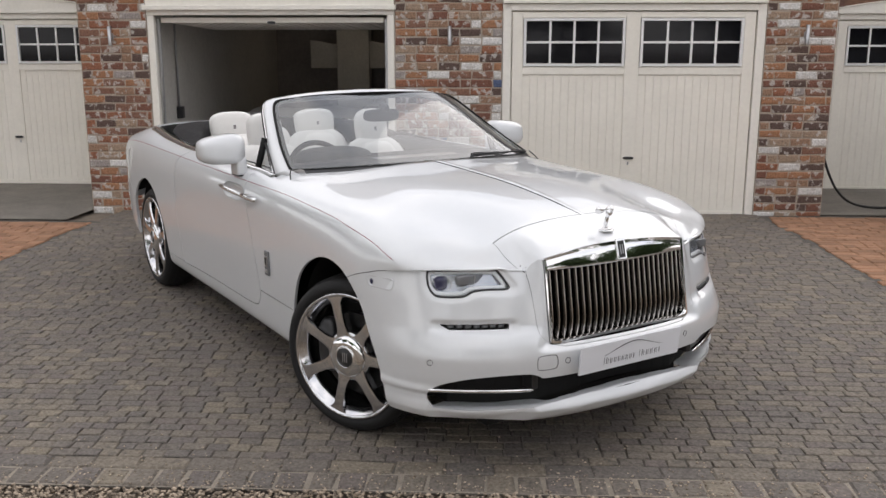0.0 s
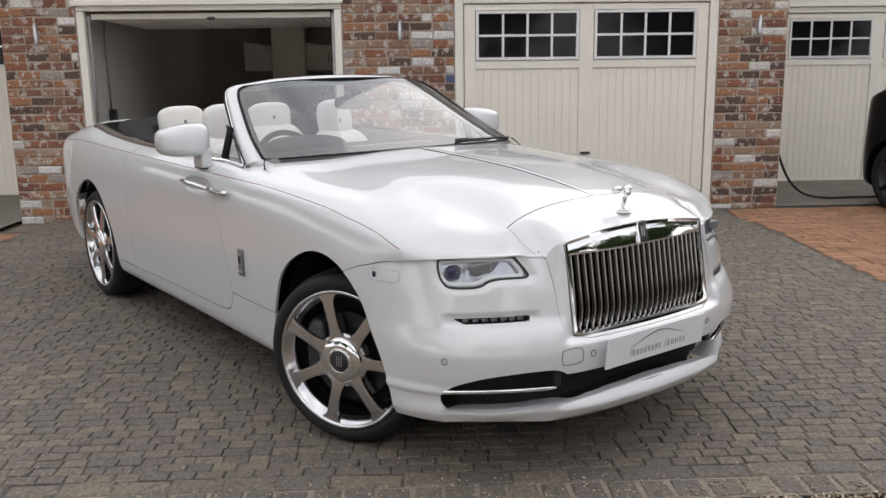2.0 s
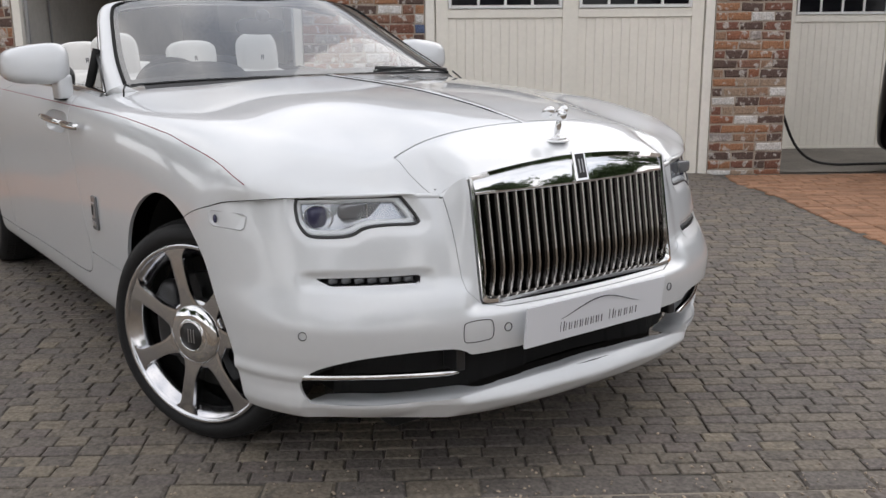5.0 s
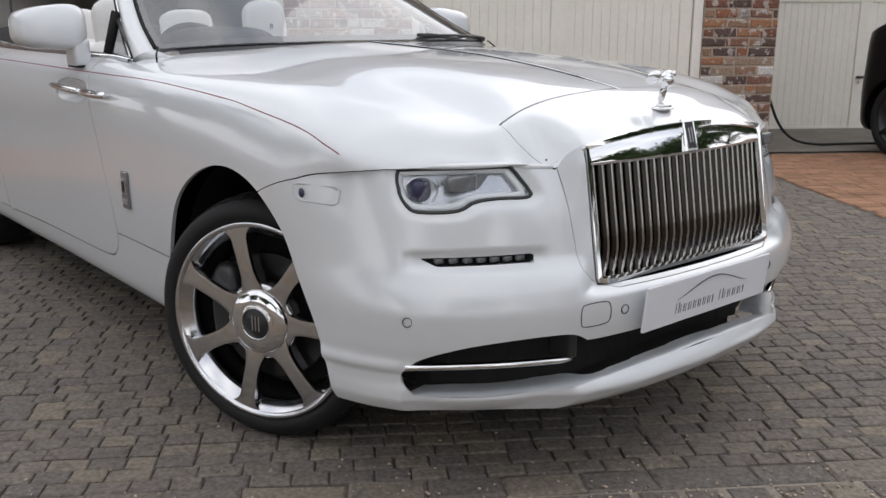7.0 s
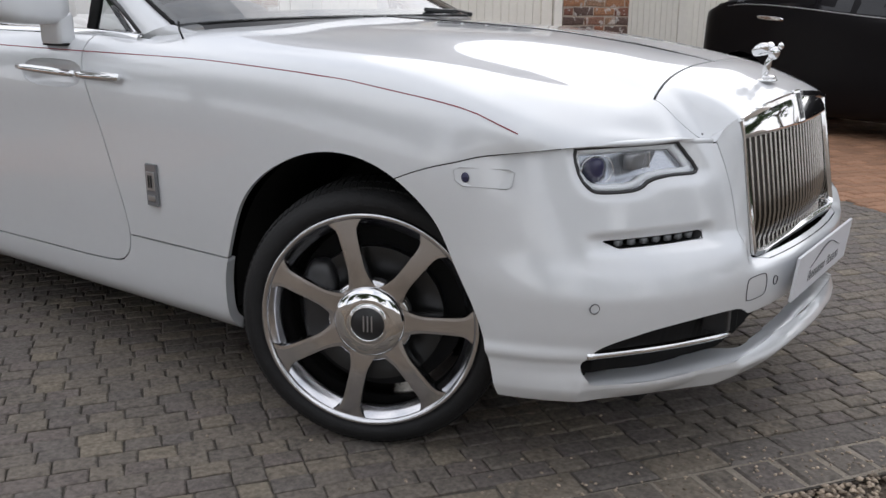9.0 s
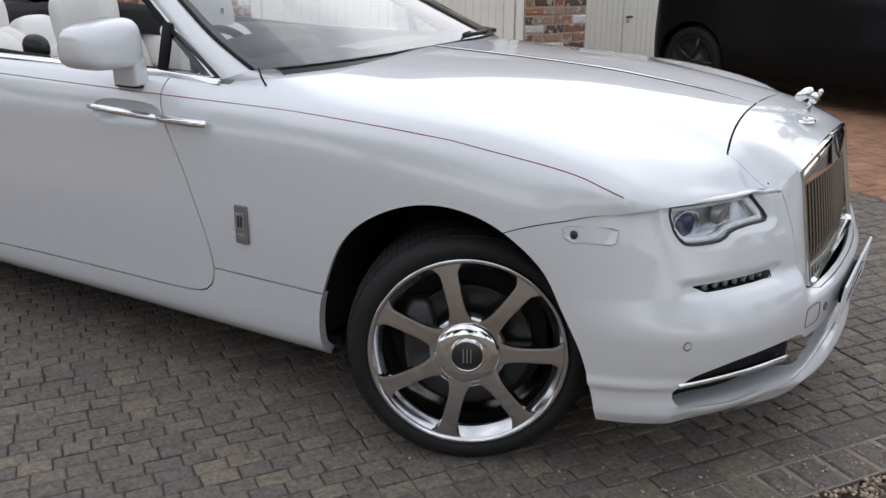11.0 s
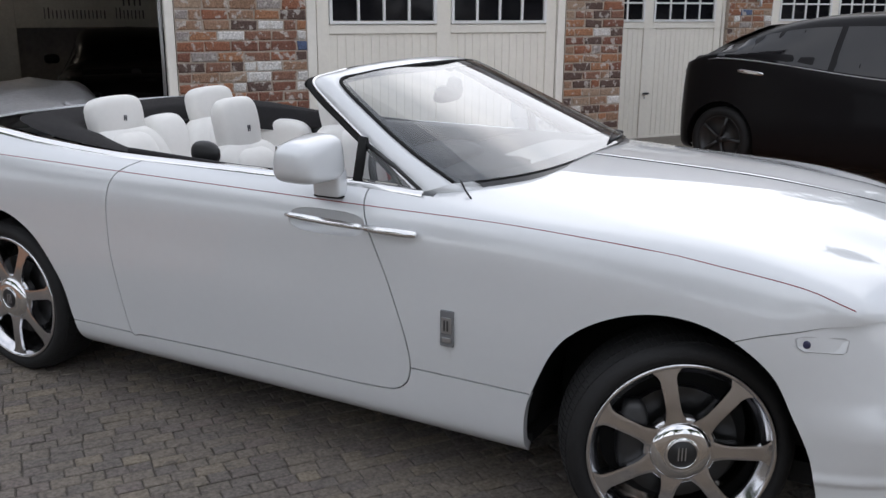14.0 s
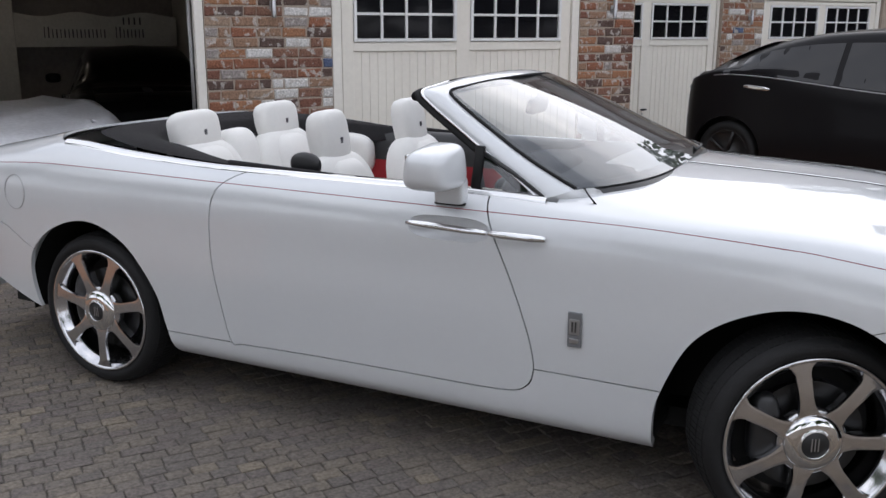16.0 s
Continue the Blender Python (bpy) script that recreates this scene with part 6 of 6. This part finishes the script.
# conduit and box on the inner wall
cond = empty("wall_conduit", YARD @ pose(-6.375, 0.9, 0), "grey electric conduit with a box on the garage wall", "conduit")
tube("pipe", [(0.015, 0, 1.02), (0.015, 0, 2.40)], 0.012, STEEL, cond)
block("switch_box", (0.0, -0.06, 0.88), (0.06, 0.06, 1.02), BLACK, cond, 0.008)
cup = empty("storage_cupboard", YARD @ pose(-4.95, 5.9, -0.075), "pale tall cupboard at the back of the garage", "cupboard")
block("carcass", (-0.28, 0, 0), (0.28, 0.36, 2.2), INNERWALL, cup, 0.006)
block("cupboard_door", (-0.27, -0.022, 0.06), (0.27, -0.002, 2.16), BANNER, cup, 0.004)
# banner on the inner wall; its words are a trade name and stand as bars
ban = empty("banner", YARD @ pose(-4.2, 6.0, 1.36), "pale cloth banner hung across the garage back wall", "banner")
bv = []
for i in range(41):
    x = -1.5 + 3.2 * i / 40
    sag = 0.03 * math.cos(i * 0.55)
    for j in range(6):
        z = 0.44 * j / 5
        bv.append((x, 0.015 * math.sin(i * 0.8 + j), z + sag * (j / 5)))
build("banner_cloth", bv, grid_faces(41, 6), BANNER, ban)
for k in range(13):
    if k != 8:
        xa, hh = -0.10 + k * 0.105, 0.15 if k in (0, 9) else 0.115
        block("letter_bar", (xa, -0.022, 0.12), (xa + 0.012, -0.017, 0.12 + hh), INK, ban, 0.0)
        block("letter_bar", (xa + 0.05, -0.022, 0.12), (xa + 0.066, -0.017, 0.12 + hh), INK, ban, 0.0)
for k in range(4):
    block("letter_bar", (0.95 + k * 0.075, -0.022, 0.30), (0.95 + k * 0.075 + 0.02, -0.017, 0.40), INK, ban, 0.0)


def pier_lamp(x, y, z):
    lm = empty("wall_lamp", YARD @ pose(x, y, z), "slim brushed steel wall lamp fixed on brick pier", "wall lamp", "lamps on the piers")
    lathe_ob = tube("lamp_tube", [(0.0, -0.06, -0.105), (0.0, -0.06, -0.09), (0.0, -0.06, 0.105)], [0.020, 0.021, 0.021], STEEL, lm, "", 20)
    tube("lamp_bracket", [(0.0, -0.05, 0.0), (0.0, 0.0, 0.0)], 0.012, STEEL, lm)
    bm = bmesh.new()
    cushion(bm, (0.0, -0.006, 0.0), (0.036, 0.014, 0.075), None, 5, 8, 16)
    part("lamp_backplate", bm, STEEL, lm)
    return lm


for x_, y_, z_ in ((-6.73, -0.063, 1.83), (-3.07, -0.063, 1.83), (0.66, -0.063, 1.84), (5.05, 2.137, 1.80)):
    pier_lamp(x_, y_, z_)

# hose from the corner pier over the ground
hose = tube("charging_cable", smooth_line([(1.0, 0.12, 0.68), (1.10, 0.25, 0.46), (1.28, 0.36, 0.16), (1.48, 0.42, -0.01), (1.72, 0.42, -0.066), (2.05, 0.42, -0.066), (2.5, 0.38, -0.06)], 8), 0.014, HOSE, None)
hose.matrix_world = YARD
tagged(hose, "black cable hanging from the brick pier to the paving", "cable")


# ---- dark cars ----
def shell_car(name, m, label, paint, length, height, roof_pts, hood_z, half=0.96, glassy=True, bright=False):
    """A closed car seen from afar: x forward from its tail, body lofted from stations, with glass, wheels, lamps."""
    c = empty(name, m, label, "car")
    top = curve(roof_pts)
    belt = curve([(0.0, hood_z - 0.10), (length * 0.12, hood_z), (length * 0.45, hood_z - 0.12), (length * 0.75, hood_z - 0.20), (length, hood_z - 0.42)])
    xs = np.linspace(0, length, 60)
    rows_ = []
    for x in xs:
        e = min(1.0, min((x + 0.02) / 0.35, (length - x + 0.02) / 0.55))
        hw = half * (0.72 + 0.28 * math.sqrt(max(0.0, 1 - (1 - e) ** 2)))
        zb, zt = float(belt(x)), float(top(x))
        zb = min(zb, zt - 0.005)
        rf = hw * (0.66 if zt > zb + 0.2 else 0.80)
        sec = [(hw * 0.90, 0.22), (hw * 0.975, 0.30), (hw, 0.55), (hw * 0.99, 0.78), (hw * 0.955, zb), (hw * 0.955 + (rf - hw * 0.955) * 0.5, zb + (zt - zb) * 0.52), (rf, zt - 0.05 * (zt > zb + 0.1)), (rf * 0.72, zt - 0.005), (0, zt + 0.02)]
        pts = smooth_line(sec, 5)
        rows_.append(pts)
    P = np.array([[(x, p[0], p[1]) for p in r] for x, r in zip(xs, rows_)])
    wx = (0.62, length - 0.95)
    for s in (-1, 1):
        Q = P.copy()
        Q[..., 1] *= s
        fields = [np.minimum(np.hypot(P[..., 0] - wx[0], P[..., 2] - 0.36), np.hypot(P[..., 0] - wx[1], P[..., 2] - 0.36)) - 0.42]
        trimmed("body_shell", [(Q, fields)], paint, c, 0.03, flip=s > 0)
    for i_ in (0, -1):
        e_ = [(p[0], s * p[1], p[2]) for s in (-1, 1) for p in (P[i_] if s < 0 else P[i_][::-1])]
        build("end_panel", e_, [tuple(range(len(e_)))], paint, c)
    if glassy:
        a, b = length * 0.10, length * 0.74
        gx_ = np.linspace(a, b, 40)
        for s in (-1, 1):
            for n0, n1 in ((0.0, 0.40), (0.42, 0.80)):
                v = []
                for k in range(21):
                    x = a + (b - a) * (n0 + (n1 - n0) * k / 20)
                    i_ = int(np.argmin(abs(xs - x)))
                    zb, zt = float(belt(x)), float(top(x))
                    for t in (0.06, 0.35, 0.65, 0.88):
                        z = zb + (zt - 0.06 - zb) * t
                        row = P[i_]
                        w_ = float(np.interp(z, row[12:31, 2], row[12:31, 1]))
                        v.append((x, s * (w_ + 0.004), z))
                build("side_window", v, grid_faces(21, 4), DARKGLASS, c)
            line = []
            for x in np.linspace(a * 0.8, b, 30):
                i_ = int(np.argmin(abs(xs - x)))
                line.append((x, s * (float(np.interp(float(belt(x)) + 0.015, P[i_][12:31, 2], P[i_][12:31, 1])) + 0.004), float(belt(x)) + 0.015))
            tube("window_trim", line, 0.005, STEEL, c)
            hx = length * 0.235
            i_ = int(np.argmin(abs(xs - hx)))
            bm = bmesh.new()
            cushion(bm, (length * 0.19, s * (half * 0.985), hood_z - 0.115), (0.32, 0.024, 0.042), Matrix.Rotation(radians(4), 4, "Y"), 3, 8, 16)
            part("door_handle", bm, CHROME, c, "bright door handle")
            bm = bmesh.new()
            cushion(bm, (length * 0.66, s * (half + 0.10), hood_z + 0.09), (0.14, 0.20, 0.13), None, 3, 8, 16)
            part("door_mirror", bm, paint, c)
        zg = [(length * 0.06, 0.06), (length * 0.20, 0.9)]
        v = []
        for k in range(9):
            x = 0.10 + (length * 0.17) * k / 8
            zt = float(top(x))
            for y in (-0.58, -0.3, 0, 0.3, 0.58):
                v.append((x - 0.006, y, zt + 0.018 - 0.02 * abs(y)))
        build("rear_window", v, grid_faces(9, 5), DARKGLASS, c)
    for x_ in wx:
        for s in (-1, 1):
            hub = new("wheel")
            hub.parent = c
            hub.matrix_basis = pose(x_, s * (half - 0.02), 0.36, 0, 0, 0 if s < 0 else 180)
            lathe("tyre", [(0.2, 0.25), (0.22, 0.33), (0.2, 0.36), (0.03, 0.36), (0.0, 0.33), (0.0, 0.27), (0.02, 0.26)], RUBBER, hub, "", 40)
            lathe("rim", [(0.02, 0.262), (0.01, 0.258), (0.03, 0.24), (0.06, 0.22), (0.05, 0.05), (0.02, 0.04), (0.02, 0.001)], BLACK, hub, "", 40)
            for k in range(5):
                a_ = 2 * math.pi * k / 5
                tube("spoke", [(0.04 * math.cos(a_), 0.02, 0.04 * math.sin(a_)), (0.25 * math.cos(a_), 0.015, 0.25 * math.sin(a_))], 0.018, STEEL if bright else BLACK, hub, "", 8)
    for s in (-1, 1):
        bm = bmesh.new()
        cushion(bm, (0.03, s * half * 0.62, hood_z - 0.16), (0.10, 0.34, 0.10), None, 3, 8, 16)
        part("tail_lamp", bm, DARKGLASS, c, "dark unlit tail lamp")
        bm = bmesh.new()
        cushion(bm, (length - 0.10, s * half * 0.60, hood_z - 0.32), (0.20, 0.34, 0.12), None, 3, 8, 16)
        part("headlamp", bm, CLEAR, c)
    return c


shell_car("black_suv", YARD @ pose(2.80, 0.35, -0.085, 0, 0, -76), "black coupe-backed electric car with dark glass before garages", BLACKCAR, 4.95, 1.72,
          [(0.0, 1.02), (0.06, 1.17), (0.22, 1.27), (0.55, 1.44), (1.0, 1.60), (1.6, 1.70), (2.3, 1.73), (2.9, 1.70), (3.5, 1.56), (4.1, 1.16), (4.5, 1.02), (4.95, 0.72)], 1.22)
shell_car("dark_saloon", YARD @ pose(-3.62, 2.5, -0.075, 0, 0, 84), "dark saloon car parked inside the unlit garage", BLACKCAR, 4.4, 1.46,
          [(0.0, 0.80), (0.2, 0.98), (0.7, 1.02), (1.3, 1.36), (2.0, 1.46), (2.6, 1.42), (3.2, 1.0), (4.0, 0.9), (4.4, 0.62)], 0.95, 0.88)

# a car under a satin cover, near the open doorway
cov = []
nx, ny = 110, 61
rng = random.Random(4)
roofc = curve([(0.0, 0.62), (0.12, 0.98), (0.5, 1.14), (1.0, 1.20), (1.6, 1.24), (2.4, 1.24), (3.0, 1.12), (3.6, 0.9), (4.2, 0.5)])
for i in range(nx):
    x = 4.2 * i / (nx - 1)
    for j in range(ny):
        t = -1 + 2 * j / (ny - 1)
        a = abs(t)
        y = 0.93 * math.copysign(min(1.0, a * 1.45) ** 0.9, t)
        z = float(roofc(x)) * (1.0 if a < 0.5 else max(0.0, 1 - ((a - 0.5) / 0.5) ** 1.6 * 0.97))
        fold = 0.075 * (1 - abs(math.sin(2.6 * x + 4.6 * t + 0.8)) ** 0.7) + 0.05 * (1 - abs(math.sin(5.3 * t - 2.1 * x)) ** 0.6) - 0.05 + 0.03 * noise.noise((x * 2.2, t * 4, 0.3))
        cov.append((x, y + fold * (a > 0.4), max(0.02, z + fold * 0.6)))
cc = build("covered_car", cov, grid_faces(nx, ny), SATIN, None, "", True, YARD @ pose(-5.12, 0.03, -0.075, 0, 0, 88) @ Matrix.Diagonal((1, 1, 0.80, 1)))
tagged(cc, "car under a crumpled satin grey cover inside the garage", "covered car")

# ---- trees behind the yard, seen in the paint and glass; some only added to block light ----
def tree(x, y, h, spread, seed):
    rng = random.Random(seed)
    t = empty("tree", YARD @ pose(x, y, -0.05), "tall leafy broadleaf tree out of view, added for reflections and shade", "tree", "trees beyond the yard")
    line = [(rng.uniform(-0.15, 0.15) * k, rng.uniform(-0.15, 0.15) * k, h * 0.55 * k / 5) for k in range(6)]
    trunk = tube("trunk", line, [0.26 - 0.035 * k for k in range(6)], BARK, t, "", 10)
    lv_, lf = [], []
    for b in range(11):
        p0 = Vector(line[2 + b % 4])
        d = Vector((rng.gauss(0, 1), rng.gauss(0, 1), rng.uniform(0.3, 1.2))).normalized()
        ln = spread * rng.uniform(0.6, 1.1)
        p1 = p0 + d * ln * 0.55 + Vector((0, 0, 0.2))
        p2 = p0 + d * ln + Vector((0, 0, 0.6))
        tube("limb", [p0, p1, p2], [0.10, 0.06, 0.02], BARK, trunk, "", 6)
        for cidx in range(16):
            c0 = p0.lerp(p2, rng.uniform(0.3, 1.1)) + Vector((rng.gauss(0, 0.5), rng.gauss(0, 0.5), rng.gauss(0.3, 0.45)))
            for q in range(22):
                o = c0 + Vector((rng.gauss(0, 0.32), rng.gauss(0, 0.32), rng.gauss(0, 0.26)))
                u_ = Vector((rng.gauss(0, 1), rng.gauss(0, 1), rng.gauss(0, 1))).normalized() * rng.uniform(0.15, 0.26)
                w_ = u_.cross(Vector((rng.gauss(0, 1), rng.gauss(0, 1), rng.gauss(0, 1)))).normalized() * 0.12
                b0 = len(lv_)
                lv_ += [o - u_, o + w_, o + u_, o - w_]
                lf.append((b0, b0 + 1, b0 + 2, b0 + 3))
    crown = build("crown", lv_, lf, LEAF, t, "", False)
    return t


# seeds 13 to 18 stand unseen on the left, added to darken the car's side
for x_, y_, h_, sp_, sd in ((6.5, -21.0, 6.5, 2.6, 1), (10.5, -19.0, 5.5, 2.4, 2), (17.5, -2.5, 10.0, 3.4, 3), (17.5, -6.8, 4.5, 1.8, 4), (1.0, -24.0, 8.0, 3.0, 5), (19.5, 2.0, 11.0, 3.4, 6), (19.0, 7.0, 11.0, 3.2, 7), (-5.0, -23.0, 8.5, 3.2, 8), (-11.0, -21.0, 8.0, 3.0, 9), (16.5, -11.0, 4.0, 1.7, 10), (14.5, -15.0, 4.5, 1.8, 11), (21.0, -9.0, 5.0, 2.0, 12), (-15.5, -17.0, 8.0, 3.2, 13), (-18.0, -12.0, 8.0, 3.2, 14), (-19.0, -6.0, 9.0, 3.2, 15), (-20.0, -1.0, 9.0, 3.4, 16), (-20.0, 4.5, 9.5, 3.4, 17), (-18.5, 9.5, 9.5, 3.4, 18)):
    tree(x_, y_, h_, sp_, sd)

# ---- paving stones and gravel, last ----
rows = []
rows.append((-6.575, 0.150, (0.115, 0.125, 0.135, 0.12)))
rows.append((-6.442, 0.110, (0.20, 0.25, 0.22, 0.28)))
y = -6.386 + 0.035
while y < 0.0:
    rows.append((y, 0.070, (0.086, 0.098, 0.108, 0.124, 0.102, 0.114)))
    y += 0.070
lay(rows, pave_bed, (-4.5, -2.9, -6.7, -5.55), "setts", SETT, SETTS, (-6.75, 0.30))
orow = lambda a, b: [(a + 0.105 * k, 0.105, (0.205, 0.205, 0.102)) for k in range(int((b - a) / 0.105))]
lay(orow(-4.2, -0.75), orange_l, None, "terracotta_blocks", ORANGE, ORANGE, (-10.0, -6.75))
lay(orow(-5.5, -0.08), orange_r, None, "terracotta_blocks", ORANGE, ORANGE, (0.30, 4.8))
rng = np.random.default_rng(3)
N = 17000
px, py = rng.uniform(-7.0, 0.6, N), -6.665 - rng.exponential(0.34, N)
keep = py > -8.2
px, py = px[keep], py[keep]
n_lit = 1500
px = np.concatenate([px, rng.uniform(-6.5, -0.3, n_lit)])
py = np.concatenate([py, -6.66 + rng.exponential(0.12, n_lit)])
pz = np.where(py < -6.655, -0.036 + rng.uniform(0, 0.020, len(py)) - 0.02 * np.clip((-6.66 - py) / 0.4, 0, 1), -0.017)
sz = np.where(py < -6.655, rng.uniform(0.005, 0.012, len(px)), rng.uniform(0.003, 0.007, len(px)))
octa = np.array([(1, 0, 0), (0, 1, 0), (-1, 0, 0), (0, -1, 0), (0, 0, 0.7), (0, 0, -0.7)])
ofa = np.array([(0, 1, 4), (1, 2, 4), (2, 3, 4), (3, 0, 4), (1, 0, 5), (2, 1, 5), (3, 2, 5), (0, 3, 5)])
an = rng.uniform(0, 6.28, len(px))
ca, sa = np.cos(an), np.sin(an)
V = np.zeros((len(px), 6, 3))
st = rng.uniform(0.7, 1.3, (len(px), 1))
ox_, oy_ = octa[None, :, 0] * st, octa[None, :, 1] / st
V[..., 0] = px[:, None] + sz[:, None] * (ox_ * ca[:, None] - oy_ * sa[:, None])
V[..., 1] = py[:, None] + sz[:, None] * (ox_ * sa[:, None] + oy_ * ca[:, None])
V[..., 2] = pz[:, None] + sz[:, None] * octa[None, :, 2]
gr = build("gravel", V.reshape(-1, 3), (ofa[None] + 6 * np.arange(len(px))[:, None, None]).reshape(-1, 3), GRAVEL, None, "", True, YARD)
tagged(gr, "brown pea gravel along the edge of the setts", "gravel", kind="stuff")
